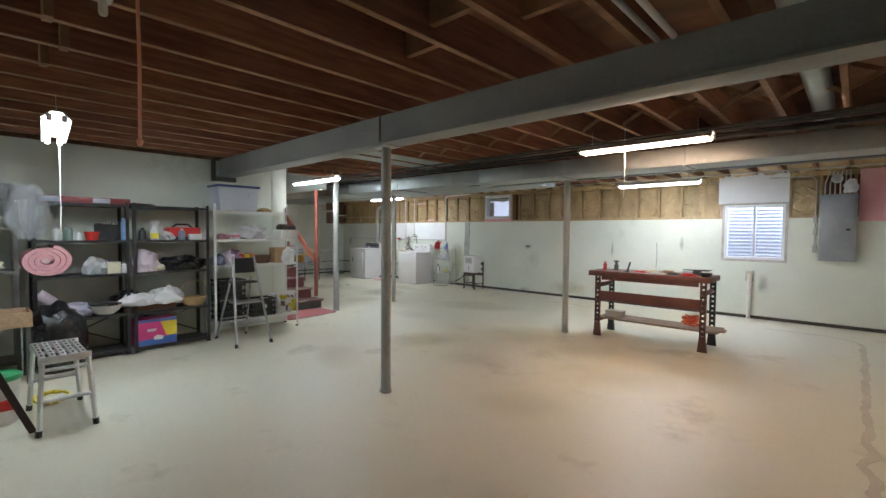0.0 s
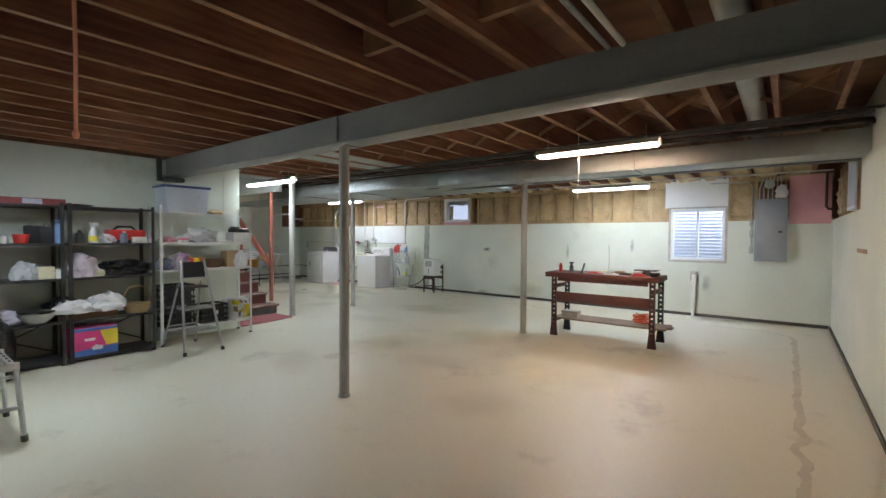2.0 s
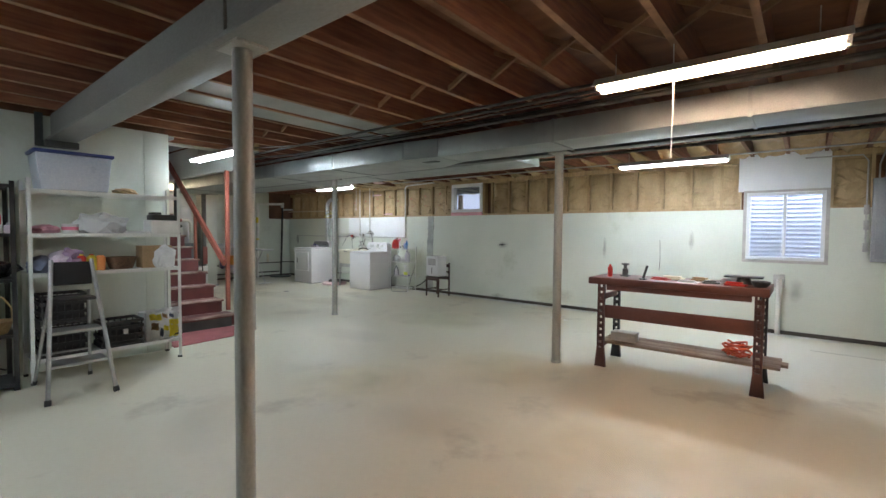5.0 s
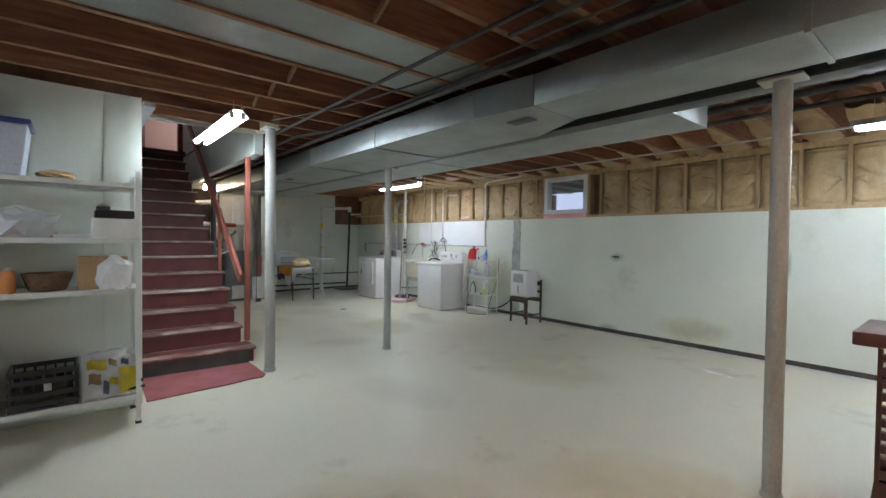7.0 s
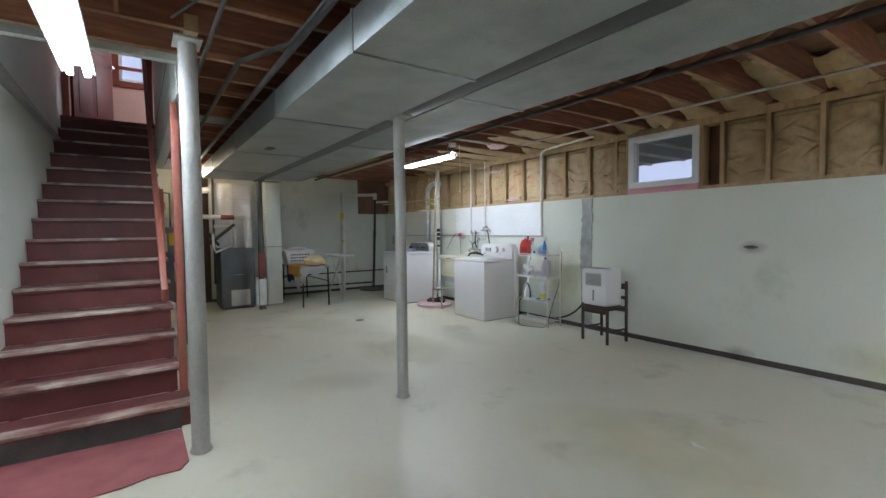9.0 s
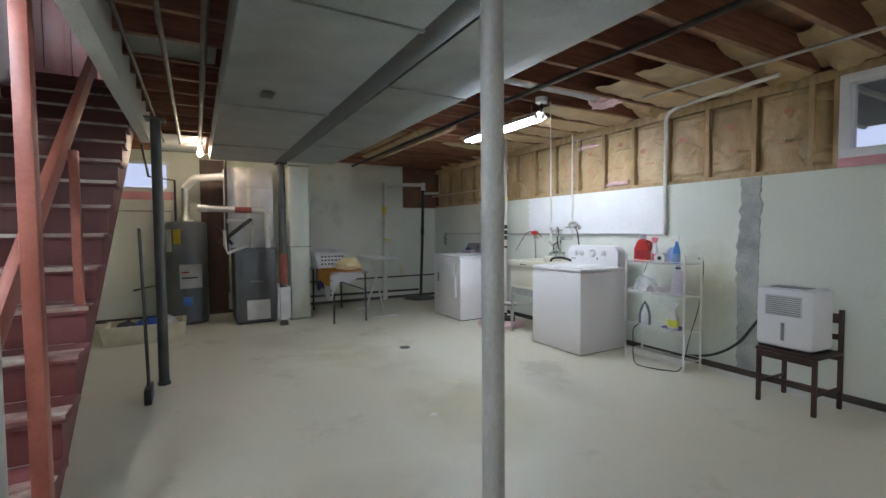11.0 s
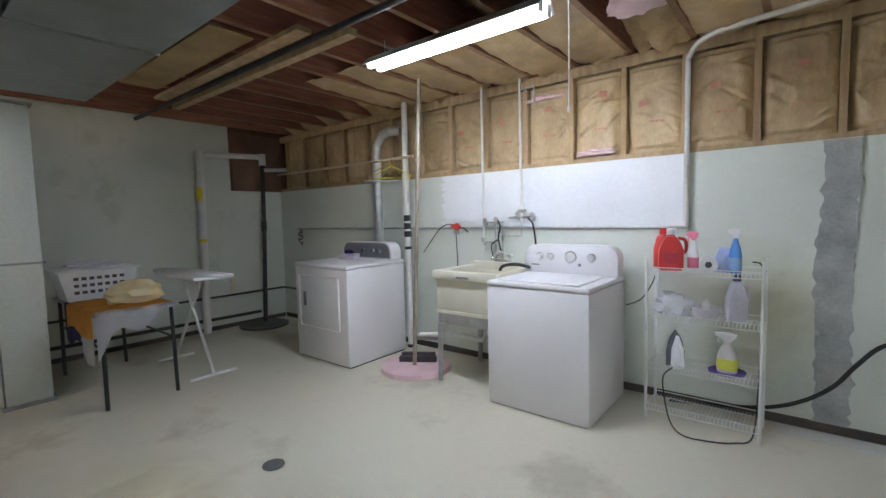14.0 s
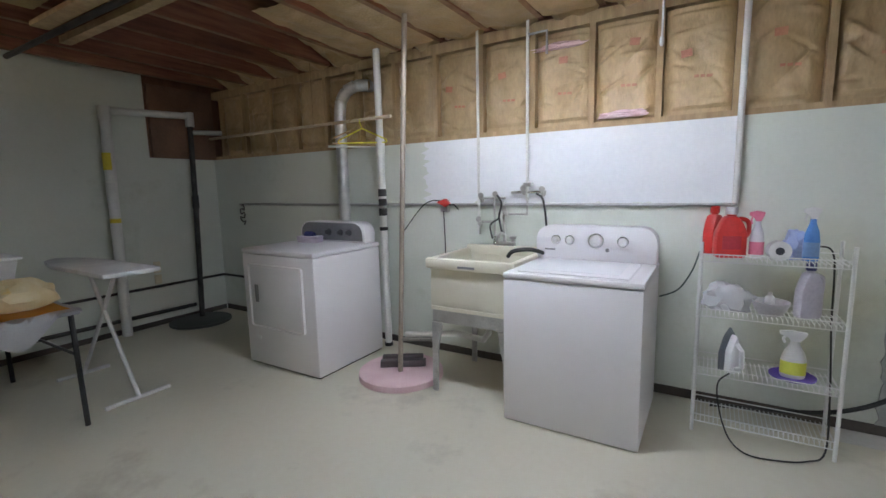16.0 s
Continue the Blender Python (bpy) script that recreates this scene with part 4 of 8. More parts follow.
window_unit("window_5", pose(-13.2, UWY0, UWZ0, 0, 0, 90), UWY1 - UWY0, UWZ1 - UWZ0, "bright upstairs window with red brown casing", False, 0.09)
built("casing", Shape().box(-13.198, -13.17, UWY0 - 0.09, UWY0, UWZ0 - 0.09, UWZ1 + 0.09).box(-13.198, -13.17, UWY1, UWY1 + 0.09, UWZ0 - 0.09, UWZ1 + 0.09).box(-13.198, -13.165, UWY0, UWY1, UWZ0 - 0.09, UWZ0).box(-13.198, -13.17, UWY0, UWY1, UWZ1, UWZ1 + 0.09).box(-13.19, -13.16, UWY0, UWY1, 4.05, 4.10), RED_RAIL, "red brown window casing", "trim")
built("door_mat", Shape().slab([(-6.92, 4.00), (-6.98, 4.70), (-7.02, 4.83), (-7.01, 4.97), (-7.10, 5.02), (-7.62, 5.02), (-7.66, 4.02)], "z", 0.002, 0.010), MAT_RED, "dark red rubber mat at the stair foot", "mat")

# ---- colours for loose things ----
def plain(name, c, rough=0.45, metal=0.0, bump=0.05):
    return surface(name, tuple(0.9 * v for v in c), tuple(min(0.9, 1.1 * v) for v in c), rough, metal, 6, 70, bump)


C_RED = plain("red_plastic", (0.55, 0.035, 0.03), 0.35)
C_BLUE = plain("blue_plastic", (0.06, 0.16, 0.48), 0.35)
C_LBLUE = plain("light_blue_plastic", (0.22, 0.36, 0.62), 0.35)
C_YEL = plain("yellow_plastic", (0.75, 0.62, 0.05), 0.4)
C_GRN = plain("green_plastic", (0.04, 0.30, 0.12), 0.4)
C_WHITE = plain("white_plastic", (0.72, 0.72, 0.71), 0.4)
C_PINKP = plain("pink_plastic", (0.72, 0.20, 0.30), 0.4)
C_LILAC = plain("lilac_film", (0.58, 0.50, 0.58), 0.35)
C_CREAM = plain("cream_plastic", (0.68, 0.63, 0.46), 0.45)
C_CARD = surface("cardboard", (0.36, 0.23, 0.12), (0.45, 0.30, 0.17), 0.8, 0, 5, 60, 0.1)
C_WICKER = surface("wicker", (0.42, 0.28, 0.13), (0.58, 0.42, 0.22), 0.7, 0, 40, 160, 0.6, (1, 1, 3))
C_DWICKER = surface("dark_wicker", (0.10, 0.055, 0.03), (0.20, 0.11, 0.06), 0.7, 0, 40, 160, 0.6, (1, 1, 3))
C_BAG = surface("white_bag", (0.70, 0.71, 0.74), (0.82, 0.82, 0.84), 0.4, 0, 9, 40, 0.5)
C_BLACKBAG = surface("black_bag", (0.008, 0.008, 0.009), (0.02, 0.02, 0.022), 0.25, 0, 9, 30, 0.6)
C_ORANGE = surface("orange_towel", (0.75, 0.36, 0.06), (0.85, 0.47, 0.10), 0.9, 0, 6, 220, 0.4)
C_TOWEL = surface("cream_towel", (0.72, 0.58, 0.30), (0.82, 0.72, 0.48), 0.9, 0, 7, 220, 0.4, spots=(0.85, 0.6, 0.2), spot_scale=8)
C_NAVY = surface("navy_cloth", (0.03, 0.035, 0.12), (0.06, 0.06, 0.2), 0.9, 0, 6, 200, 0.4)
C_CLOTH = surface("white_cloth", (0.66, 0.67, 0.70), (0.78, 0.78, 0.80), 0.9, 0, 6, 200, 0.3)
C_CORD = plain("black_rubber", (0.02, 0.02, 0.02), 0.5)
C_OCORD = surface("orange_red_cord", (0.62, 0.08, 0.03), (0.72, 0.14, 0.05), 0.45, 0, 30, 90, 0.2)
C_BROWN = surface("brown_wood", (0.035, 0.017, 0.013), (0.065, 0.03, 0.02), 0.5, 0, 6, 70, 0.1, (1, 1, 0.3))
C_PURPLE = plain("purple_box", (0.10, 0.05, 0.32), 0.5)
C_MAG = plain("magenta_print", (0.62, 0.05, 0.22), 0.5)
C_GREYBLUE = plain("slate_blue", (0.16, 0.18, 0.26), 0.6)
LABEL = plain("paper_label", (0.70, 0.70, 0.68), 0.7)
INK = plain("dark_ink", (0.05, 0.05, 0.06), 0.7)
BRONZE = plain("grey_valve_metal", (0.30, 0.28, 0.25), 0.4, 0.7)


def bottle(name, x, y, z, r, h, body, cap, label, flat=1.0, shoulder=0.72, rz=0, group=""):
    ob = thing(name, pose(x, y, z, 0, 0, rz), label, "bottle", group)
    part("body", Shape().lathe([(r * 0.92, 0), (r, 0.01), (r, h * shoulder), (r * 0.85, h * (shoulder + 0.06)), (r * 0.4, h * (shoulder + 0.14)), (r * 0.38, h * 0.9)], seg=18, sy=flat), body, ob)
    part("cap", Shape().lathe([(r * 0.44, h * 0.885), (r * 0.46, h * 0.9), (r * 0.44, h), (r * 0.3, h * 1.005)], seg=14), cap, ob)
    return ob


def spray_bottle(x, y, z, h, body, liquid, trigger, label, rz=0, slim=0.19):
    ob = thing("spray_bottle", pose(x, y, z, 0, 0, rz), label, "bottle")
    r = h * slim
    part("body", Shape().lathe([(r * 0.9, 0), (r, 0.01), (r, h * 0.38), (r * 0.8, h * 0.55), (r * 0.42, h * 0.7), (r * 0.36, h * 0.78)], seg=18, sy=0.62), body, ob)
    part("label_band", Shape().lathe([(r * 1.015, h * 0.08), (r * 1.02, h * 0.09), (r * 1.02, h * 0.34), (r * 1.015, h * 0.35)], seg=18, sy=0.63), liquid, ob)
    part("trigger_head", Shape().slab([(-r * 0.4, h * 0.78), (r * 0.3, h * 0.78), (r * 0.5, h * 0.86), (r * 1.2, h * 0.9), (r * 1.2, h * 0.97), (r * 0.2, h), (-r * 0.9, h * 0.97), (-r * 0.8, h * 0.9)], "y", -r * 0.25, r * 0.25, 0.003), trigger, ob)
    part("trigger", Shape().tube([(r * 0.7, 0, h * 0.9), (r * 0.9, 0, h * 0.8), (r * 0.75, 0, h * 0.72)], r * 0.12, 8), trigger, ob)
    return ob


def bag(name, x, y, z, sx, sy, sz, mat, label, seed, rough=0.35, cat="bag"):
    return solo(name, Shape().lump(0, 0, 0, sx, sy, sz, rough, 2.6, seed), mat, pose(x, y, z), label, cat)


def carton(name, x, y, z, w, d, h, mat, label, rz=0, flap=True, cat="box"):
    ob = thing(name, pose(x, y, z, 0, 0, rz), label, cat)
    part("body", Shape().box(-w / 2, w / 2, -d / 2, d / 2, 0, h, 0.004), mat, ob)
    if flap:
        part("lid", Shape().box(-w / 2 - 0.003, w / 2 + 0.003, -d / 2 - 0.003, d / 2 + 0.003, h - 0.02, h + 0.004, 0.002), mat, ob)
    return ob


# ---- shelving ----
def shelf_unit(name, x, y0, y1, depth, top, levels, mat, label, post=0.035, brace=True, lip=0.03):
    """Stands against the shelf wall, its back at x - depth."""
    ob = thing(name, pose(x, y0, 0), label, "shelving", "storage shelves")
    w = y1 - y0
    for px in (-depth, -post):
        for py in (0, w - post):
            p = part("post", Shape().box(px, px + post, py, py + 0.004, 0, top).box(px if px < -post else px + post - 0.004, px + 0.004 if px < -post else px + post, py + 0.0045 if py == 0 else py - post + 0.0045, py + post if py == 0 else py - 0.0005, 0, top), mat, ob)
            part("foot", Shape().box(px - 0.003, px + post + 0.003, py - 0.003 if py == 0 else py - post, py + post if py == 0 else py + 0.007, 0, 0.02, 0.002), BLACK_PLASTIC, p)
    for z in levels:
        part("shelf", Shape().box(-depth + 0.004, -0.004, 0.005, w - post - 0.001, z - 0.006, z).box(-0.009, -0.0045, 0.005, w - post - 0.001, z - lip, z - 0.0065).box(-depth + 0.0045, -depth + 0.009, 0.005, w - post - 0.001, z - lip, z - 0.0065), mat, ob)
    if brace:
        for a, b in (((-depth + 0.01, post, levels[0] + 0.04), (-depth + 0.01, w - 2 * post, levels[1] - 0.04)), ((-depth + 0.01, w - 2 * post, levels[0] + 0.04), (-depth + 0.01, post, levels[1] - 0.04))):
            part("brace", Shape().tube([a, b], 0.008, 6), mat, ob)
    return ob


SX = -6.42
LV = (0.06, 0.49, 0.97, 1.36, 1.78)
shelf_unit("metal_shelf", SX, 0.85, 1.74, 0.42, 1.81, LV, BLACK_METAL, "black bolted metal shelving unit crowded with household goods")
shelf_unit("metal_shelf", SX, 1.745, 2.63, 0.42, 1.81, LV, BLACK_METAL, "black bolted metal shelving unit with bags and a carton")
shelf_unit("wire_shelf", SX - 0.02, -0.15, 0.78, 0.42, 1.75, (0.10, 0.60, 1.05, 1.50), surface("dull_metal", (0.14, 0.14, 0.14), (0.22, 0.22, 0.21), 0.4, 0.6, 6, 60, 0.1), "dull metal shelving unit partly covered by plastic", brace=False)
WX = -6.47
WLV = (0.22, 1.0, 1.36, 1.76)
shelf_unit("white_shelf", WX, 2.68, 3.94, 0.40, 1.85, WLV, WHITE_METAL, "white metal shelving unit beside the stairs, half full", 0.03, False, 0.035)

# black unit, top
long_box = thing("long_box", pose(-6.62, 1.30, 1.781), "long flat dark red packing box on the shelf top", "box")
part("body", Shape().box(-0.14, 0.14, -0.44, 0.44, 0, 0.07, 0.004), plain("dull_red_print", (0.22, 0.05, 0.05), 0.6), long_box)
part("paper_band", Shape().box(0.1402, 0.1425, -0.43, -0.2, 0.008, 0.062), plain("pale_blue_print", (0.42, 0.45, 0.55), 0.6), long_box)
part("paper_band", Shape().box(0.1402, 0.1425, 0.08, 0.24, 0.008, 0.062), plain("pale_blue_print_b", (0.42, 0.45, 0.55), 0.6), long_box)
bag("plastic_sheet", -6.60, 1.84, 1.781, 0.12, 0.16, 0.02, C_BROWN, "crumpled brown paper sheet on the shelf top", 3, 0.4, "paper")

# black unit, 1.36
z = LV[3] + 0.001
bottle("jar", -6.52, 1.06, z, 0.035, 0.15, C_WHITE, C_WHITE, "small white plastic bottle on the shelf")
bottle("jar", -6.52, 1.16, z, 0.042, 0.16, plain("grey_green_glass", (0.20, 0.27, 0.24), 0.3), C_WHITE, "grey green jar with a white cap")
bottle("jar", -6.54, 1.25, z, 0.03, 0.10, C_WHITE, C_WHITE, "squat white plastic jar")
cup = solo("cup", Shape().lathe([(0.05, 0), (0.055, 0.004), (0.075, 0.10), (0.072, 0.10), (0.05, 0.01)], seg=20), C_RED, pose(-6.52, 1.37, z), "open red plastic cup on the shelf", "cup")
def gift_bag(x, y, w, h, rz, label):
    ob = thing("gift_bag", pose(x, y, z, 0, 0, rz), label, "bag")
    part("body", Shape().slab([(-w * 0.46, 0), (w * 0.46, 0), (w * 0.5, h * 0.97), (w * 0.2, h * 0.92), (-w * 0.2, h), (-w * 0.5, h * 0.95)], "x", -0.04, 0.04, 0.003), GIFT_BLACK, ob)
    for e in (-0.042, 0.042):
        part("handle", Shape().tube([(e, -w * 0.2, h * 0.9), (e, -w * 0.16, h * 1.12), (e, w * 0.16, h * 1.12), (e, w * 0.2, h * 0.9)], 0.003, 6), GIFT_BLACK, ob)
    return ob


GIFT_BLACK = plain("matt_black_paper", (0.014, 0.014, 0.016), 0.7)
gift_bag(-6.55, 1.47, 0.14, 0.20, 6, "black paper gift bag standing on the shelf")
gift_bag(-6.53, 1.58, 0.12, 0.19, -8, "small black paper gift bag beside another")
bottle("detergent_bottle", -6.50, 1.675, z, 0.055, 0.26, C_LBLUE, C_LBLUE, "light blue detergent bottle on the shelf", 0.6)
bottle("jar", -6.54, 1.87, z, 0.04, 0.15, BLACK_PLASTIC, BLACK_PLASTIC, "dark plastic bottle on the shelf")
spray_bottle(-6.50, 1.99, z, 0.24, C_WHITE, C_YEL, C_WHITE, "white spray bottle with a yellow label", 90)
bag("plastic_bag", -6.53, 2.14, z, 0.08, 0.09, 0.07, CLEAR, "crumpled clear plastic bag", 6, 0.4)
toolbox = thing("tool_box", pose(-6.60, 2.33, z), "red plastic tool case with a black handle", "tool box")
part("body", Shape().box(-0.12, 0.12, -0.19, 0.19, 0.04, 0.16, 0.012), C_RED, toolbox)
part("base", Shape().box(-0.11, 0.11, -0.18, 0.18, 0, 0.04, 0.006), BLACK_PLASTIC, toolbox)
part("handle", Shape().tube([(0, -0.12, 0.155), (0, -0.07, 0.20), (0, 0.07, 0.20), (0, 0.12, 0.155)], 0.013, 8), BLACK_PLASTIC, toolbox)
bottle("jar", -6.455, 2.28, z, 0.04, 0.14, C_GREYBLUE, C_WHITE, "small slate bottle with a white cap")
carton("tissue_box", -6.46, 2.44, z, 0.05, 0.15, 0.07, C_WHITE, "white tissue box with printed flowers")
bottle("jar", -6.455, 2.56, z, 0.032, 0.09, C_LILAC, C_WHITE, "small lilac plastic jar")

# black unit, 0.97
z = LV[2] + 0.001
roll = thing("foam_roll", pose(-6.62, 0.96, z + 0.175) @ Matrix.Diagonal((1, 1.32, 1.05, 1)), "rolled sheet of pink foam insulation on the shelf", "foam roll")
def spiral(r0, r1, turns, n, t):
    out, inn = [], []
    for i in range(n + 1):
        a = 2 * math.pi * turns * i / n
        r = r0 + (r1 - r0) * i / n
        out.append((r * math.cos(a), r * math.sin(a)))
        inn.append(((r - t) * math.cos(a), (r - t) * math.sin(a)))
    return out, inn
so, si = spiral(0.05, 0.17, 3.2, 90, 0.034)
rs = Shape()
for k in range(90):
    rs.slab([so[k], so[k + 1], si[k + 1], si[k]], "x", -0.20, 0.21)
part("foam_sheet", rs, PINK, roll)
part("core", Shape().tube([(-0.2, 0, 0), (0.205, 0, 0)], 0.03, 14), PINK_PALE, roll)
bag("plastic_bag", -6.55, 1.40, z, 0.12, 0.12, 0.12, CLEAR, "crumpled clear plastic packing", 8, 0.4)
bag("plastic_bag", -6.60, 1.50, z, 0.12, 0.10, 0.10, C_GREYBLUE, "dark crumpled plastic behind the boxes", 9, 0.4)
carton("small_box", -6.50, 1.56, z, 0.10, 0.13, 0.13, C_CREAM, "cream cardboard box with a lid")
carton("small_box", -6.48, 1.67, z, 0.10, 0.07, 0.10, C_WHITE, "narrow white cardboard box")
bag("plastic_bag", -6.52, 1.88, z, 0.12, 0.14, 0.17, C_LILAC, "pale lilac plastic bag stuffed full", 10, 0.35)
bag("plastic_bag", -6.50, 2.04, z, 0.05, 0.06, 0.05, C_CREAM, "small cream cloth lump", 11, 0.4)
bag("bin_bag", -6.56, 2.33, z, 0.15, 0.28, 0.12, C_BLACKBAG, "long shiny black bin bag on the shelf", 12, 0.35)

# black unit, 0.49
z = LV[1] + 0.001
solo("fabric_roll", Shape().tube([(0, -0.13, 0.30), (0.0, 0.08, 0.10), (0.0, 0.20, 0.07)], 0.06, 12), C_LILAC, pose(-6.5, 1.02, z), "pale lilac rolled fabric leaning on the shelf", "fabric")
bag("fabric_bundle", -6.62, 1.20, z, 0.16, 0.2, 0.10, plain("pale_violet_cloth", (0.46, 0.45, 0.55), 0.9), "pale violet folded fabric", 13, 0.3)
bowl = thing("bowl", pose(-6.53, 1.48, z), "wide white plastic bowl holding dark trays", "bowl")
part("shell", Shape().lathe([(0.08, 0), (0.14, 0.05), (0.175, 0.11), (0.18, 0.115), (0.17, 0.112), (0.13, 0.05), (0.07, 0.012)], seg=26), C_WHITE, bowl)
part("dark_tray", Shape().box(-0.10, 0.12, -0.15, 0.14, 0.118, 0.142, 0.006), BLACK_PLASTIC, bowl, "black plastic tray in the bowl")
bag("bin_bag", -6.62, 1.72, z, 0.16, 0.20, 0.17, C_BLACKBAG, "black bag behind the white ones", 14, 0.3)
bag("plastic_bag", -6.46, 1.80, z + 0.075, 0.10, 0.19, 0.10, C_BAG, "stuffed white plastic bag on a wicker tray", 15, 0.3)
bag("plastic_bag", -6.47, 2.10, z + 0.075, 0.12, 0.17, 0.13, C_BAG, "white shopping bag with red print", 16, 0.4)
solo("wicker_tray", Shape().box(-0.16, 0.13, -0.30, 0.26, 0, 0.07, 0.015), C_DWICKER, pose(-6.58, 1.95, z), "dark brown wicker tray under the bags", "tray")
wb = thing("wicker_basket", pose(-6.53, 2.43, z), "natural wicker basket with a tall arched handle", "basket")
part("bowl", Shape().lathe([(0.09, 0), (0.10, 0.004), (0.135, 0.10), (0.14, 0.115), (0.13, 0.115), (0.09, 0.01)], seg=24, sy=1.15), C_WICKER, wb)
part("handle", Shape().tube([(0.0, -0.15, 0.10), (0, -0.14, 0.22), (0, -0.09, 0.31), (0, 0, 0.335), (0, 0.09, 0.31), (0, 0.14, 0.22), (0, 0.15, 0.10)], 0.008, 8), C_WICKER, wb)

# black unit, bottom, and the floor before it
dbox = thing("diaper_box", pose(-6.56, 1.98, LV[0] + 0.001), "bright pink, blue and yellow printed cardboard carton", "box")
part("body", Shape().box(-0.13, 0.13, -0.22, 0.22, 0, 0.32, 0.005), C_MAG, dbox)
part("blue_band", Shape().slab([(-0.218, 0.003), (0.218, 0.003), (0.218, 0.10), (0.05, 0.09), (-0.218, 0.06)], "x", 0.1302, 0.132), C_BLUE, dbox)
part("yellow_band", Shape().slab([(0.10, 0.10), (0.218, 0.105), (0.218, 0.28), (0.04, 0.28)], "x", 0.1302, 0.132), C_YEL, dbox)
part("purple_band", Shape().slab([(-0.218, 0.285), (0.218, 0.285), (0.218, 0.318), (-0.218, 0.318)], "x", 0.1302, 0.132), C_BLUE, dbox)
part("white_mark", Shape().slab([(-0.10, 0.17), (-0.02, 0.17), (0.0, 0.20), (-0.11, 0.20)], "x", 0.1322, 0.134).slab([(-0.03, 0.06), (0.06, 0.06), (0.07, 0.10), (0.0, 0.12), (-0.04, 0.09)], "x", 0.1322, 0.134), C_WHITE, dbox)
bag("garbage_bag", -6.20, 1.02, 0.0, 0.22, 0.25, 0.47, C_BLACKBAG, "full black garbage bag slumped on the floor", 17, 0.22)

# dull unit
z = 1.501
carton("small_box", -6.52, 0.55, z, 0.12, 0.12, 0.14, C_WHITE, "white carton on the dull shelf")
WRAP = glassy("thin_clear_film", (0.88, 0.90, 0.95), 0.10, 0.10)


def film_heap(x, y, z, sx, sy, sz, seed, label):
    """Crumpled clear film: creased sheets folded over one another."""
    sh = Shape()
    for q in range(4):
        def fn(u, v, q=q):
            a = 2 * math.pi * u + q
            p = Vector((math.cos(a) * 2 + q * 3.1, math.sin(a) * 2, v * 4 + seed))
            r = (0.55 + 0.15 * q) * (0.35 + math.sin(math.pi * (0.08 + 0.86 * v))) * (1 + 0.55 * noise.noise(p) + 0.35 * noise.noise(p * 2.6))
            return (sx * r * math.cos(a), sy * r * math.sin(a), sz * (v + 0.10 * noise.noise(p * 1.9)) + 0.02)
        sh.sheet(26, 16, fn)
    return solo("bubble_wrap", sh, WRAP, pose(x, y, z), label, "packing")


film_heap(-6.36, 0.82, 1.37, 0.09, 0.12, 0.54, 3, "hanging clump of clear bubble wrap")
film_heap(-6.60, 0.60, 1.76, 0.14, 0.20, 0.18, 9, "clear plastic wrap heaped on the shelf top")
bag("plastic_bag", -6.55, 0.45, 1.051, 0.12, 0.18, 0.10, C_CREAM, "cream bag on the dull shelf", 20, 0.35)
crate = thing("wooden_crate", pose(-6.05, 0.55, 0.55), "open pale wooden crate on a stand", "crate")
part("side", Shape().box(-0.2, 0.2, -0.25, -0.235, 0, 0.14), BOARD, crate)
part("side", Shape().box(-0.2, 0.2, 0.235, 0.25, 0, 0.14), BOARD, crate)
part("end", Shape().box(-0.2, -0.185, -0.234, 0.234, 0, 0.14), BOARD, crate)
part("end", Shape().box(0.185, 0.2, -0.234, 0.234, 0, 0.14), BOARD, crate)
part("bottom", Shape().box(-0.184, 0.184, -0.234, 0.234, 0, 0.012), BOARD, crate)
for px in (-0.19, 0.15):
    for py in (-0.24, 0.20):
        part("leg", Shape().box(px, px + 0.035, py, py + 0.035, -0.55, -0.001), DARK_STEEL, crate)
bucket = thing("bucket", pose(-4.85, 0.50, 0), "white plastic bucket with a green lid", "bucket")
part("pail", Shape().lathe([(0.125, 0), (0.13, 0.004), (0.15, 0.33), (0.153, 0.345)], seg=28), C_WHITE, bucket)
part("lid", Shape().lathe([(0.158, 0.335), (0.16, 0.345), (0.158, 0.37), (0.145, 0.372), (0.14, 0.36)], seg=28), C_GRN, bucket)
part("red_label", Shape().box(0.1, 0.149, 0.02, 0.1, 0.12, 0.2, 0.004), C_RED, bucket)
lean = thing("leaning_board", pose(-4.45, 0.36, 0.0), "dark red brown board leaning against the shelves", "board")
part("plank", Shape().slab([(0.30, 0.0), (0.345, 0.0), (0.06, 0.75), (0.0, 0.78)], "x", -0.02, 0.02, 0.003), C_BROWN, lean)
rope = Shape()
rope.tube([(0.16 * math.cos(a * 0.5) * (1 + 0.25 * math.sin(a * 1.7)), 0.12 * math.sin(a * 0.5), 0.012 + 0.006 * math.sin(a * 2.3) + 0.006) for a in range(60)], 0.009, 6)
solo("rope_coil", rope, C_YEL, pose(-5.2, 0.86, 0), "loose coil of yellow rope on the floor", "rope")

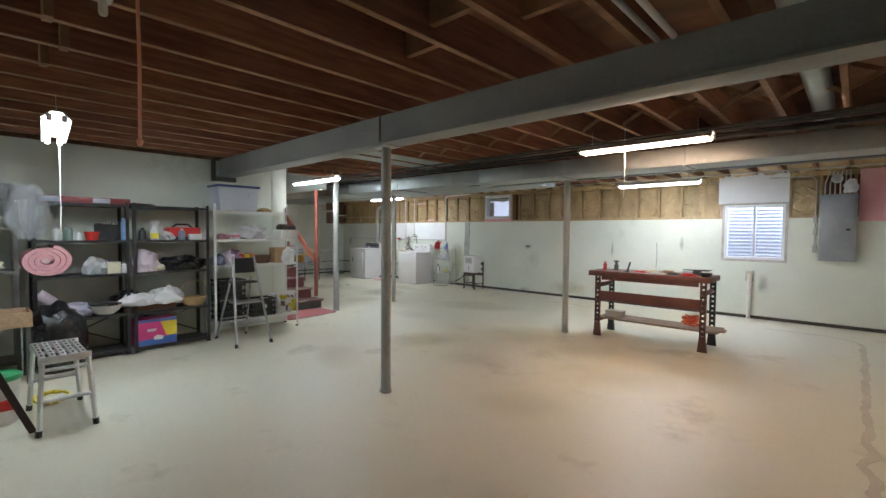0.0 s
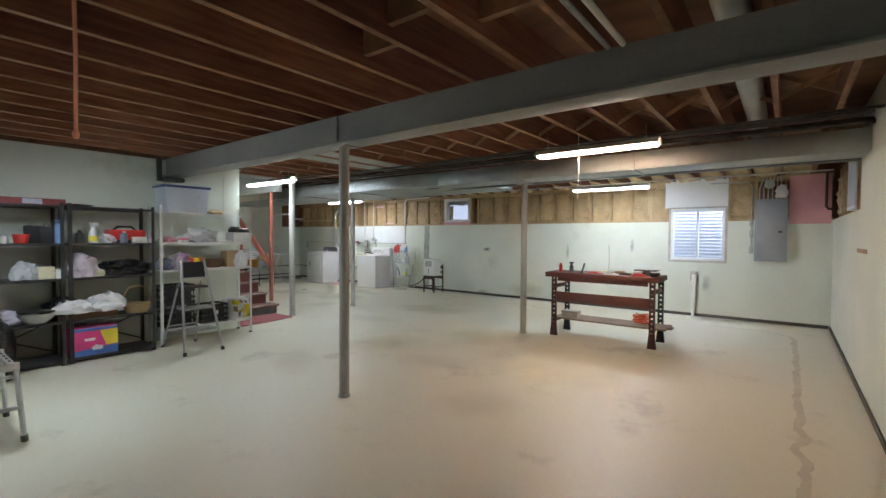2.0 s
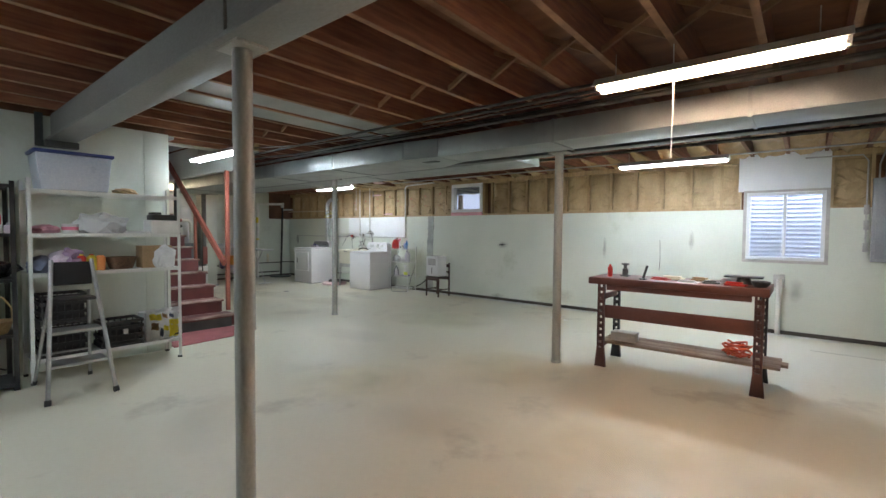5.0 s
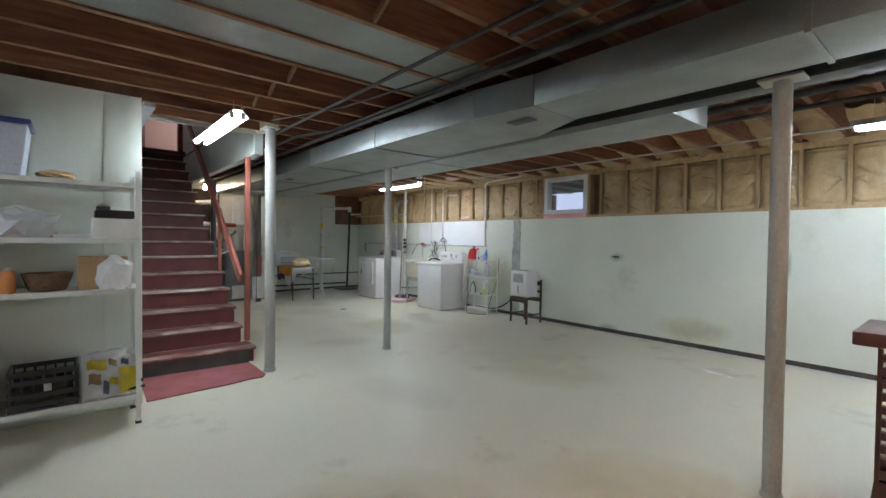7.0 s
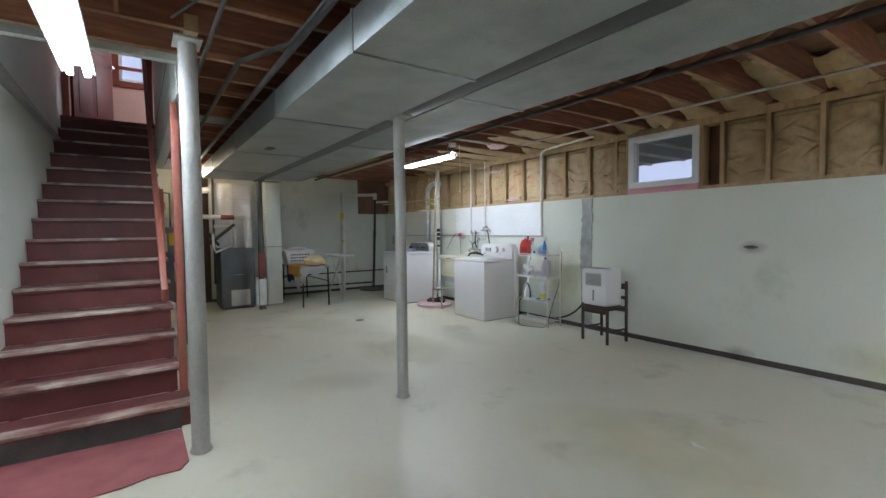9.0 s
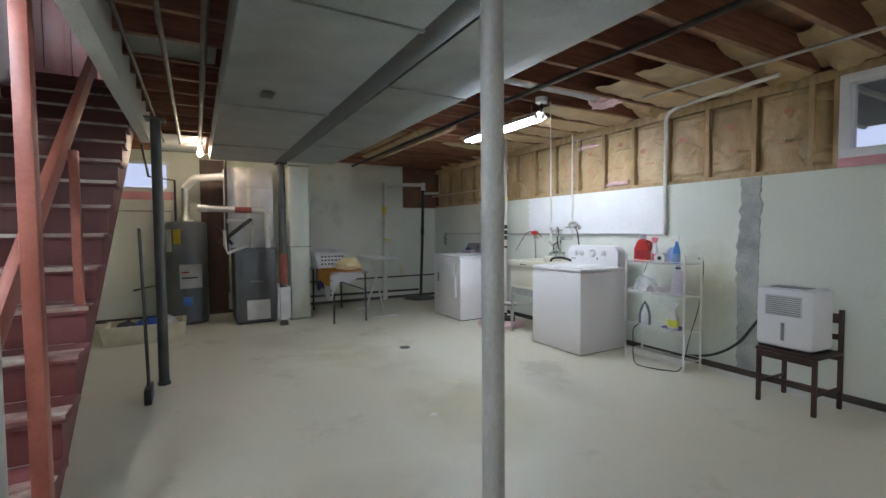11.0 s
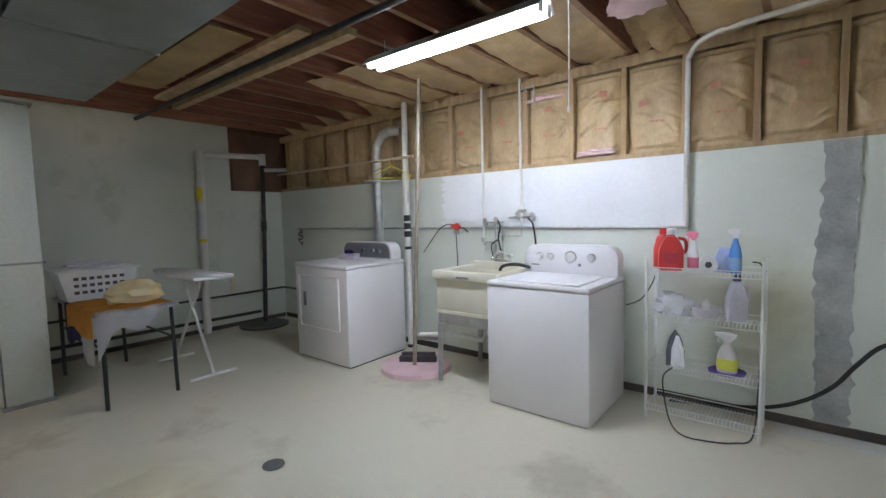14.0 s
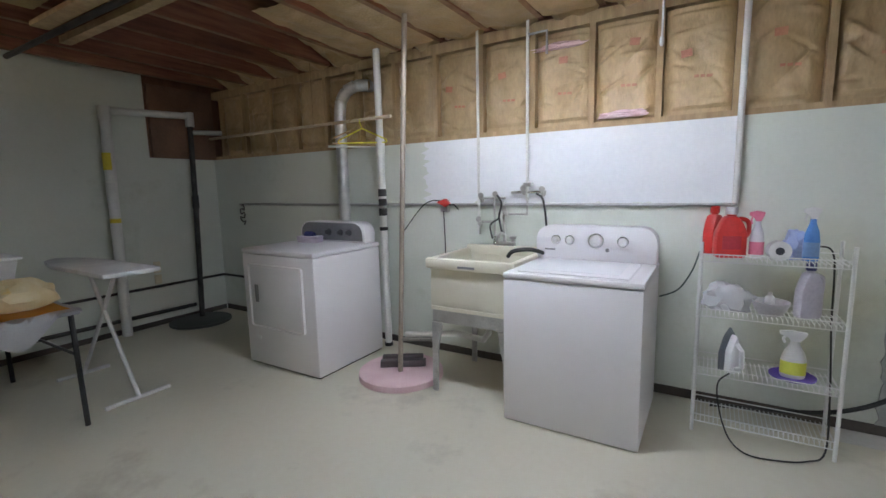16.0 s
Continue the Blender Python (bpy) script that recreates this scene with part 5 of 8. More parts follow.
# work platform
def work_platform(m):
    ob = thing("work_platform", m, "folding aluminium work platform with a slotted top", "step stool")
    for k in range(5):
        part("top_rib", Shape().box(-0.225, 0.225, -0.168 + 0.068 * k, -0.168 + 0.068 * k + 0.046, 0.485, 0.505, 0.004), ALU, ob)
        for q in range(5):
            part("slot", Shape().box(-0.19 + 0.085 * q, -0.15 + 0.085 * q, -0.153 + 0.068 * k, -0.137 + 0.068 * k, 0.5052, 0.507), INK, ob)
    part("edge_rail", Shape().box(0.2255, 0.24, -0.175, 0.175, 0.455, 0.505, 0.003), ALU, ob)
    part("edge_rail", Shape().box(-0.24, -0.2255, -0.175, 0.175, 0.455, 0.505, 0.003), ALU, ob)
    for sx in (-1, 1):
        for sy in (-1, 1):
            l = part("leg", Shape().tube([(sx * 0.235, sy * 0.15, 0.47), (sx * 0.27, sy * 0.185, 0.02)], 0.019, 8), ALU, ob)
            part("rubber_foot", Shape().tube([(sx * 0.269, sy * 0.184, 0.04), (sx * 0.272, sy * 0.187, 0.0)], 0.024, 8), BLACK_PLASTIC, l)
        part("rung", Shape().tube([(sx * 0.255, -0.17, 0.22), (sx * 0.255, 0.17, 0.22)], 0.016, 8), ALU, ob)
        part("rung", Shape().tube([(sx * 0.243, -0.155, 0.42), (sx * 0.243, 0.155, 0.42)], 0.012, 8), ALU, ob)
    return ob


work_platform(pose(-4.66, 0.865, 0) @ Matrix.Diagonal((1.28, 0.88, 1.1, 1)))

# step ladder
lad = thing("step_ladder", pose(-6.12, 2.90, 0, 0, 0, 0), "folding aluminium step ladder with a black top tray", "ladder")
for s in (-1, 1):
    fr = part("front_rail", Shape().tube([(0.06, s * 0.135, 1.14), (0.36, s * 0.225, 0.02)], 0.016, 10), ALU_SHADED, lad)
    part("rubber_foot", Shape().tube([(0.355, s * 0.223, 0.045), (0.367, s * 0.227, 0.0)], 0.023, 8), BLACK_PLASTIC, fr)
    rr = part("rear_rail", Shape().tube([(-0.02, s * 0.13, 0.86), (-0.36, s * 0.20, 0.02)], 0.013, 10), ALU_SHADED, lad)
    part("rubber_foot", Shape().tube([(-0.352, s * 0.198, 0.04), (-0.366, s * 0.202, 0.0)], 0.019, 8), BLACK_PLASTIC, rr)
for z, hx, w in ((0.28, 0.29, 0.19), (0.54, 0.22, 0.175), (0.80, 0.15, 0.155)):
    part("tread", Shape().box(hx - 0.22, hx, -w, w, z - 0.012, z + 0.012, 0.004), BLACK_PLASTIC if z > 0.7 else ALU_SHADED, lad)
part("top_tray", Shape().slab([(0.115, 0.93), (0.055, 1.12), (0.03, 1.115), (0.09, 0.925)], "y", -0.13, 0.13, 0.004), plain("matt_black_plastic", (0.012, 0.012, 0.013), 0.75), lad, "black plastic top tray")
part("rear_brace", Shape().tube([(-0.26, -0.175, 0.28), (-0.26, 0.175, 0.28)], 0.009, 8), ALU_SHADED, lad)

# white unit contents
bin_ = thing("storage_bin", pose(-6.67, 3.03, WLV[3] + 0.001), "clear plastic storage bin with a blue lid", "storage bin")
part("tub", Shape().slab([(-0.25, 0), (0.25, 0), (0.285, 0.33), (-0.285, 0.33)], "x", -0.18, 0.18, 0.012), surface("frosted_plastic", (0.52, 0.56, 0.66), (0.60, 0.64, 0.72), 0.3, 0, 3, 60, 0.03), bin_)
part("lid", Shape().box(-0.20, 0.20, -0.30, 0.30, 0.331, 0.362, 0.008), plain("navy_lid", (0.04, 0.06, 0.22), 0.35), bin_)
bag("cloth_lump", -6.62, 3.45, WLV[3] + 0.001, 0.10, 0.11, 0.04, C_WICKER, "small tan cloth bundle", 22, 0.35, "cloth")
z = WLV[2] + 0.001
bag("cloth_lump", -6.60, 2.82, z, 0.09, 0.10, 0.05, plain("rose_cloth", (0.50, 0.25, 0.30), 0.8), "rose coloured crumpled wrapping", 23, 0.4, "cloth")
tub = thing("small_tub", pose(-6.55, 2.99, z), "white round tub with a pink printed band", "tub")
part("pot", Shape().lathe([(0.055, 0), (0.06, 0.004), (0.065, 0.085), (0.06, 0.088)], seg=20), C_WHITE, tub)
part("pink_band", Shape().lathe([(0.0625, 0.03), (0.064, 0.031), (0.066, 0.06), (0.0645, 0.061)], seg=20), C_PINKP, tub)
bag("plastic_bag", -6.58, 3.24, z, 0.12, 0.20, 0.13, CLEAR, "clear plastic bag of soft things", 24, 0.45)
bag("plastic_bag", -6.60, 3.24, z, 0.08, 0.13, 0.07, C_LILAC, "lilac soft goods inside a clear bag", 25, 0.4)
solo("tray", Shape().box(-0.12, 0.12, -0.12, 0.12, 0, 0.025, 0.006), C_WHITE, pose(-6.62, 3.55, z), "flat white plastic tray", "tray")
wbox = thing("white_box", pose(-6.58, 3.77, z), "white box with a black appliance laid on top", "box")
part("body", Shape().box(-0.11, 0.13, -0.14, 0.14, 0, 0.14, 0.006), C_WHITE, wbox)
part("black_lid", Shape().box(-0.08, 0.11, -0.12, 0.11, 0.141, 0.20, 0.012), BLACK_PLASTIC, wbox)
part("black_arm", Shape().box(-0.05, 0.10, -0.11, -0.03, 0.2005, 0.225, 0.008), BLACK_PLASTIC, wbox)
z = WLV[1] + 0.001
for k, (c, y) in enumerate(((C_GREYBLUE, 2.78), (C_LILAC, 2.90), (plain("mauve_cloth", (0.32, 0.22, 0.34), 0.9), 3.0))):
    bag("folded_cloth", -6.60, y, z, 0.13, 0.10, 0.10 + 0.02 * k, c, "pile of crumpled folded clothes", 26 + k, 0.35, "cloth")
for k, (c, y) in enumerate(((C_RED, 3.06), (C_YEL, 3.14), (plain("orange_pack", (0.62, 0.22, 0.06), 0.5), 3.21))):
    bottle("food_can", -6.52, y, z, 0.04, 0.16, c, (C_YEL, C_RED, C_WHITE)[k], "bright printed food canister", shoulder=0.8)
solo("wicker_bowl", Shape().lathe([(0.09, 0), (0.10, 0.004), (0.14, 0.12), (0.135, 0.12), (0.09, 0.012)], seg=24), C_DWICKER, pose(-6.60, 3.40, z), "dark wicker bowl on the shelf", "basket")
cb = carton("cardboard_box", -6.60, 3.70, z, 0.20, 0.28, 0.23, C_CARD, "open brown cardboard box", flap=False)
bag("plastic_bag", -6.485, 3.76, z, 0.05, 0.10, 0.15, C_BAG, "white stuffed bag beside the cardboard box", 31, 0.4)
z = WLV[0] + 0.001
C_DARK_STUFF = surface("dark_packed_cloth", (0.010, 0.010, 0.012), (0.05, 0.048, 0.05), 0.8, 0, 14, 60, 0.5)


def milk_crate(x, y, z, w, d, h, label):
    ob = thing("milk_crate", pose(x, y, z), label, "crate", "black crates")
    part("base", Shape().box(-d / 2, d / 2, -w / 2, w / 2, 0, 0.012), BLACK_PLASTIC, ob)
    part("packed_cloth", Shape().box(-d / 2 + 0.03, d / 2 - 0.03, -w / 2 + 0.03, w / 2 - 0.03, 0.0125, h * 0.82, 0.02), C_DARK_STUFF, ob, "dark packed contents")
    for zz in (0.02, h * 0.33, h * 0.66, h - 0.03):
        part("band", Shape().box(-d / 2, d / 2, -w / 2, -w / 2 + 0.012, zz, zz + 0.03).box(-d / 2, d / 2, w / 2 - 0.012, w / 2, zz, zz + 0.03).box(-d / 2, -d / 2 + 0.012, -w / 2 + 0.013, w / 2 - 0.013, zz, zz + 0.03).box(d / 2 - 0.012, d / 2, -w / 2 + 0.013, w / 2 - 0.013, zz, zz + 0.03), BLACK_PLASTIC, ob)
    n = 6
    for k in range(n + 1):
        y0 = -w / 2 + 0.012 + (w - 0.036) * k / n
        for xx in (-d / 2 + 0.002, d / 2 - 0.01):
            part("rib", Shape().box(xx, xx + 0.008, y0, y0 + 0.012, 0.012, h), BLACK_PLASTIC, ob)
    return ob


milk_crate(-6.66, 2.93, z, 0.36, 0.34, 0.28, "black plastic milk crate on the lower shelf")
milk_crate(-6.66, 2.93, z + 0.29, 0.36, 0.34, 0.28, "black plastic milk crate stacked on another")
milk_crate(-6.64, 3.38, z, 0.36, 0.30, 0.26, "black plastic crate with a white tag")
solo("crate_tag", Shape().box(0, 0.003, -0.02, 0.02, 0.0, 0.05), LABEL, pose(-6.489, 3.40, z + 0.12), "small white paper tag on the crate", "tag")
tp = thing("paper_pack", pose(-6.62, 3.72, z, 0, 0, 8), "clear wrapped pack of white paper rolls with yellow print", "paper rolls")
for k in range(4):
    for q in range(2):
        part("paper_roll", Shape().lathe([(0.068, 0), (0.072, 0.005), (0.072, 0.140), (0.068, 0.145), (0.02, 0.145)], x=-0.075 + 0.147 * q, y=-0.075 + 0.147 * (k % 2), z=0.148 * (k // 2), seg=18), C_BAG, tp)
def wrap_at(u, v, lift=0.0):
    swell = (math.sin(math.pi * u) * math.sin(math.pi * min(1.0, v * 1.1 + 0.05))) ** 0.5 if 0 < u < 1 and 0 < v < 0.86 else 0.0
    crease = 0.016 * noise.noise(Vector((u * 7, v * 8, 4.2))) + 0.008 * noise.noise(Vector((u * 17, v * 19, 1.7)))
    return (0.125 + 0.055 * swell + crease + lift, -0.165 + 0.33 * u, 0.004 + 0.335 * v)


def wrap_patch(u0, u1, v0, v1):
    return Shape().sheet(8, 8, lambda u, v: wrap_at(u0 + (u1 - u0) * u, v0 + (v1 - v0) * v + 0.02 * math.sin(6 * u), 0.004)).thicken(0.001)


C_FILM = surface("crinkled_white_film", (0.66, 0.66, 0.66), (0.80, 0.80, 0.79), 0.3, 0, 9, 60, 0.2)
part("film_wrap", Shape().sheet(24, 24, wrap_at).thicken(0.002), C_FILM, tp, "crinkled white film")
for box in ((0.62, 0.96, 0.06, 0.62), (0.08, 0.40, 0.66, 0.84), (0.45, 0.60, 0.30, 0.45)):
    part("yellow_print", wrap_patch(*box), C_YEL, tp)
for box in ((0.10, 0.30, 0.36, 0.58), (0.44, 0.58, 0.70, 0.82)):
    part("brown_print", wrap_patch(*box), C_CARD, tp)
for box in ((0.34, 0.44, 0.12, 0.40), (0.66, 0.80, 0.68, 0.80)):
    part("grey_print", wrap_patch(*box), C_GREYBLUE, tp)
solo("folded_stand", Shape().tube([(0.0, -0.14, 0.01), (0.02, 0.0, 0.04), (0.0, 0.13, 0.09)], 0.012, 8).tube([(0.03, -0.12, 0.03), (0.03, 0.14, 0.05)], 0.010, 8), BLACK_PLASTIC, pose(-6.51, 3.80, z + 0.001), "black folded hose end on the shelf lip", "hose")

# ---- workbench ----
BENCH_LEG = surface("bench_leg_paint", (0.050, 0.022, 0.018), (0.085, 0.036, 0.028), 0.5, 0.1, 6, 80, 0.15)
SHELF_BOARD = surface("dull_shelf_board", (0.20, 0.14, 0.10), (0.30, 0.22, 0.16), 0.75, 0, 6, 80, 0.2, (0.4, 4, 4))
bench = thing("workbench", pose(-2.10, 6.87, 0), "dark red painted wooden workbench with a board shelf", "workbench")
part("tabletop", Shape().box(-0.84, 0.715, -0.29, 0.29, 0.870, 0.94, 0.007), BENCH_RED, bench)
for ly in (-0.255, 0.255):
    part("apron", Shape().box(-0.655, 0.59, ly - 0.010, ly + 0.010, 0.815, 0.8695, 0.003), BENCH_RED, bench)
for lx in (-0.76, 0.595):
    for ly in (-0.25, 0.25):
        post = Shape().slab([(lx - 0.005, 0.0), (lx + 0.105, 0.0), (lx + 0.085, 0.20), (lx + 0.015, 0.20)], "y", ly - 0.022, ly + 0.022, 0.003)
        post.box(lx + 0.015, lx + 0.034, ly - 0.02, ly + 0.02, 0.2005, 0.8695).box(lx + 0.066, lx + 0.085, ly - 0.02, ly + 0.02, 0.2005, 0.8695)
        for q in range(10):
            post.box(lx + 0.0345, lx + 0.0655, ly - 0.018, ly + 0.018, 0.215 + 0.065 * q, 0.253 + 0.065 * q)
        part("leg", post, BENCH_LEG if ly < 0 else BLACK_METAL, bench, "slotted dark metal leg")
part("front_rail", Shape().box(-0.70, 0.655, -0.245, -0.225, 0.52, 0.655, 0.004), BENCH_RED, bench)
for lx in (-0.715, 0.64):
    part("side_rail", Shape().box(lx - 0.012, lx + 0.012, -0.229, 0.229, 0.20, 0.245, 0.003), BENCH_RED, bench)
    part("side_rail", Shape().box(lx - 0.012, lx + 0.012, -0.229, 0.229, 0.70, 0.76, 0.003), BENCH_RED, bench)
for k in range(3):
    part("shelf_board", Shape().box(-0.74, 0.80 + 0.05 * (k % 2), -0.22 + 0.14 * k, -0.085 + 0.14 * k, 0.246, 0.268, 0.002), SHELF_BOARD, bench)
zt = 0.941
carton("small_box", -2.62, 6.80, 0.269, 0.24, 0.14, 0.09, plain("grey_carton", (0.42, 0.42, 0.40), 0.6), "pale grey carton on the bench shelf")
coil = Shape()
coil.tube([((0.09 + 0.03 * math.sin(a * 0.9)) * math.cos(a * 0.55), (0.07 + 0.02 * math.cos(a)) * math.sin(a * 0.55), 0.02 + 0.0016 * a + 0.012 * math.sin(a * 1.9) + 0.008) for a in range(75)], 0.010, 6)
solo("extension_cord", coil, C_OCORD, pose(-1.62, 6.78, 0.269), "tangled bundle of orange red extension cord", "cord")
vise = thing("bottle_jack", pose(-2.66, 6.90, zt), "small dark metal jack standing on the bench", "tool")
part("base", Shape().box(-0.04, 0.04, -0.04, 0.04, 0, 0.015, 0.003), DARK_STEEL, vise)
part("barrel", Shape().lathe([(0.026, 0.0155), (0.03, 0.02), (0.03, 0.08), (0.018, 0.09), (0.018, 0.12), (0.04, 0.125), (0.04, 0.14), (0.01, 0.145)], seg=18), DARK_STEEL, vise)
bottle("glue_bottle", -2.78, 6.78, zt, 0.025, 0.13, C_RED, C_RED, "small red glue bottle on the bench")
solo("hand_tool", Shape().tube([(0, 0, 0.014), (0.01, 0.01, 0.05), (0.03, 0.03, 0.14)], 0.013, 8).box(-0.03, 0.03, -0.03, 0.03, 0, 0.012, 0.003), BLACK_PLASTIC, pose(-2.42, 6.68, zt), "black handled tool standing on the bench", "tool")
for x, y, w, d, h, c, lab in ((-2.28, 6.80, 0.16, 0.10, 0.025, C_RED, "red handled tool lying on the bench"), (-2.20, 6.95, 0.20, 0.14, 0.03, C_CREAM, "cream tray of small parts"), (-2.02, 6.72, 0.18, 0.09, 0.02, C_WHITE, "white paper packet on the bench"),
                        (-1.95, 6.95, 0.16, 0.10, 0.035, C_CARD, "brown cardboard packet on the bench"), (-1.84, 6.75, 0.14, 0.08, 0.03, DARK_STEEL, "dark metal parts box"), (-1.70, 6.98, 0.18, 0.12, 0.04, C_WHITE, "white plastic tray of small parts"), (-1.64, 6.70, 0.17, 0.07, 0.035, C_RED, "red plastic parts tray")):
    solo("parts_tray", Shape().box(-w / 2, w / 2, -d / 2, d / 2, 0, h * 0.5, 0.003).box(-w / 2 + 0.01, w / 2 - 0.03, -d / 2 + 0.01, d / 2 - 0.02, h * 0.5 + 0.0005, h, 0.003), c, pose(x, y, zt, 0, 0, 14 * math.sin(x * 20)), lab, "tray")
bt = thing("black_tray", pose(-1.60, 6.92, zt), "black folded plastic tray on the bench", "tray")
part("pedestal", Shape().lathe([(0.07, 0), (0.06, 0.03), (0.05, 0.06)], seg=16), BLACK_PLASTIC, bt)
part("plate", Shape().box(-0.15, 0.15, -0.09, 0.09, 0.061, 0.075, 0.004), BLACK_PLASTIC, bt)
solo("black_bowl", Shape().lathe([(0.05, 0), (0.07, 0.03), (0.072, 0.05), (0.06, 0.05), (0.04, 0.01)], seg=18), BLACK_PLASTIC, pose(-1.46, 6.74, zt), "shallow black bowl at the bench end", "bowl")

# ---- north-east wall ----
panel = thing("electric_panel", pose(-0.305, NORTH - 0.001, 1.05), "grey steel electric breaker panel with a hinged door", "electric panel")
part("box", Shape().box(-0.225, 0.225, -0.10, 0, 0.015, 1.07, 0.004), PANEL_GREY, panel)
dr = part("door", Shape().box(-0.195, 0.195, -0.112, -0.101, 0.05, 1.03, 0.004), PANEL_GREY, panel)
part("latch", Shape().box(0.10, 0.15, -0.118, -0.1125, 0.50, 0.53, 0.002), BLACK_PLASTIC, dr)
for k in range(6):
    x = -0.17 + 0.06 * k
    part("conduit", Shape().tube([(x, -0.05, 1.07), (x, -0.05, 1.25), (x * 0.8 + 0.02, -0.04, 1.44)], 0.009, 8), CONDUIT, panel)
part("junction_box", Shape().box(0.24, 0.33, -0.05, 0, 0.36, 0.44, 0.004), C_WHITE, panel)
for z0 in (0.62, 0.42, 0.14):
    part("junction_box", Shape().box(-0.30, -0.25, -0.06, 0, z0, z0 + 0.12, 0.004), CONDUIT, panel)
part("side_conduit", Shape().tube([(-0.275, -0.03, 0.14), (-0.275, -0.03, 1.3), (-0.33, -0.03, 1.38), (-0.9, -0.03, 1.39)], 0.010, 8), CONDUIT, panel)
part("meter", Shape().lathe([(0.07, 0), (0.075, 0.03), (0.05, 0.06), (0.02, 0.065)], seg=20), CONDUIT, panel, "", pose(-0.03, -0.03, 1.32, 90, 0, 0))
stand = thing("standpipe", pose(-1.44, NORTH - 0.06, 0), "white plastic standpipe with a grey wall fitting", "pipe")
part("pipe", Shape().tube([(0, 0, 0), (0, 0, 0.60), (0, 0.01, 0.70), (0, 0.055, 0.76)], 0.032, 14), PVC, stand)
part("fitting", Shape().box(-0.07, 0.06, 0.04, 0.058, 0.66, 0.84, 0.008), CONDUIT, stand)
solo("wall_bracket", Shape().box(-0.03, 0.03, -0.03, 0, -0.015, 0.015, 0.004).tube([(-0.06, -0.02, 0), (0.06, -0.02, 0)], 0.008, 8), DARK_STEEL, pose(-5.99, NORTH - 0.001, 1.15), "small dark iron bracket on the wall", "bracket")
solo("pendant_cord", Shape().tube([(0, 0, 0), (0.01, 0, -0.3), (0, 0, -0.5)], 0.004, 6), IRON, pose(-3.0, NORTH - 0.03, 1.30), "short dark cord hanging on the wall", "cord")

wall_batten = solo("wall_batten", Shape().box(-0.012, -0.001, -0.32, 0.32, -0.02, 0.02, 0.003), BOARD, pose(east_x(6.3), 6.25, 1.34), "short scuffed wooden batten on the end wall", "batten")
pipe("riser_pipe", [(0.40, NORTH - 0.05, 2.51), (0.40, NORTH - 0.05, 1.97), (0.43, NORTH - 0.05, 1.93), (0.48, NORTH - 0.05, 1.925)], 0.02, plain("dark_maroon_pipe", (0.07, 0.025, 0.03), 0.5), "dark maroon pipe bending into the end wall")
clump = Shape().lump(0, 0, -0.10, 0.085, 0.05, 0.13, 0.35, 3.2, 5)
solo("fibre_clump", clump, C_BAG, pose(-0.17, NORTH - 0.08, 2.24), "pale fibre clump stuffed round the service cable", "insulation")

# ---- chair and dehumidifier ----
GREY_PANEL = surface("light_grey_plastic", (0.54, 0.54, 0.56), (0.60, 0.60, 0.62), 0.5, 0, 4, 60, 0.03)
ch = thing("wooden_chair", pose(-7.40, 9.43, 0, 0, 0, -4), "dark stained wooden chair with its back to the wall", "chair")
part("seat", Shape().box(-0.20, 0.20, -0.19, 0.17, 0.395, 0.42, 0.008), C_BROWN, ch)
for x, y, h in ((-0.18, -0.17, 0.394), (0.18, -0.17, 0.394), (-0.18, 0.165, 0.72), (0.18, 0.165, 0.72)):
    part("leg", Shape().box(x - 0.014, x + 0.014, y - 0.014, y + 0.014, 0, h, 0.004), C_BROWN, ch)
for x in (-0.18, 0.18):
    part("stretcher", Shape().box(x - 0.008, x + 0.008, -0.154, 0.149, 0.14, 0.16), C_BROWN, ch)
part("stretcher", Shape().box(-0.165, 0.165, -0.01, 0.01, 0.142, 0.158), C_BROWN, ch)
for y in (-0.182, 0.168):
    part("apron", Shape().box(-0.164, 0.164, y - 0.006, y + 0.006, 0.35, 0.394), C_BROWN, ch)
part("back_slat", Shape().box(-0.164, 0.164, 0.158, 0.172, 0.62, 0.69, 0.004), C_BROWN, ch)
part("back_slat", Shape().box(-0.164, 0.164, 0.158, 0.172, 0.50, 0.54, 0.004), C_BROWN, ch)
deh = thing("dehumidifier", pose(-7.43, 9.42, 0.421, 0, 0, -4), "white plastic dehumidifier standing on the chair", "dehumidifier")
part("body", Shape().box(-0.19, 0.19, -0.15, 0.13, 0.012, 0.45, 0.035), VINYL, deh)
part("base", Shape().box(-0.17, 0.17, -0.14, 0.12, 0, 0.0115), BLACK_PLASTIC, deh)
part("intake", Shape().box(-0.12, 0.12, -0.1525, -0.1505, 0.25, 0.40, 0.001), GREY_PANEL, deh, "recessed grey intake panel")
for k in range(9):
    part("grille_slot", Shape().box(-0.11, 0.11, -0.1555, -0.153, 0.262 + 0.015 * k, 0.268 + 0.015 * k), GREY_PLASTIC, deh)
part("water_gauge", Shape().box(-0.012, 0.012, -0.1525, -0.1505, 0.07, 0.20, 0.001), GREY_PLASTIC, deh, "grey water level window")
part("control_panel", Shape().box(-0.12, 0.12, -0.10, 0.02, 0.4505, 0.456, 0.002), GREY_PLASTIC, deh)

# ---- washer ----
def rounded_console(w, h, lean):
    """Outline in x and z with round upper corners."""
    out = [(-w / 2, 0), (w / 2, 0)]
    r = 0.09
    for k in range(7):
        a = k / 6 * math.pi / 2
        out.append((w / 2 - r + r * math.cos(a) * 1.0, h - r + r * math.sin(a)))
    for k in range(7):
        a = math.pi / 2 + k / 6 * math.pi / 2
        out.append((-w / 2 + r + r * math.cos(a), h - r + r * math.sin(a)))
    return out


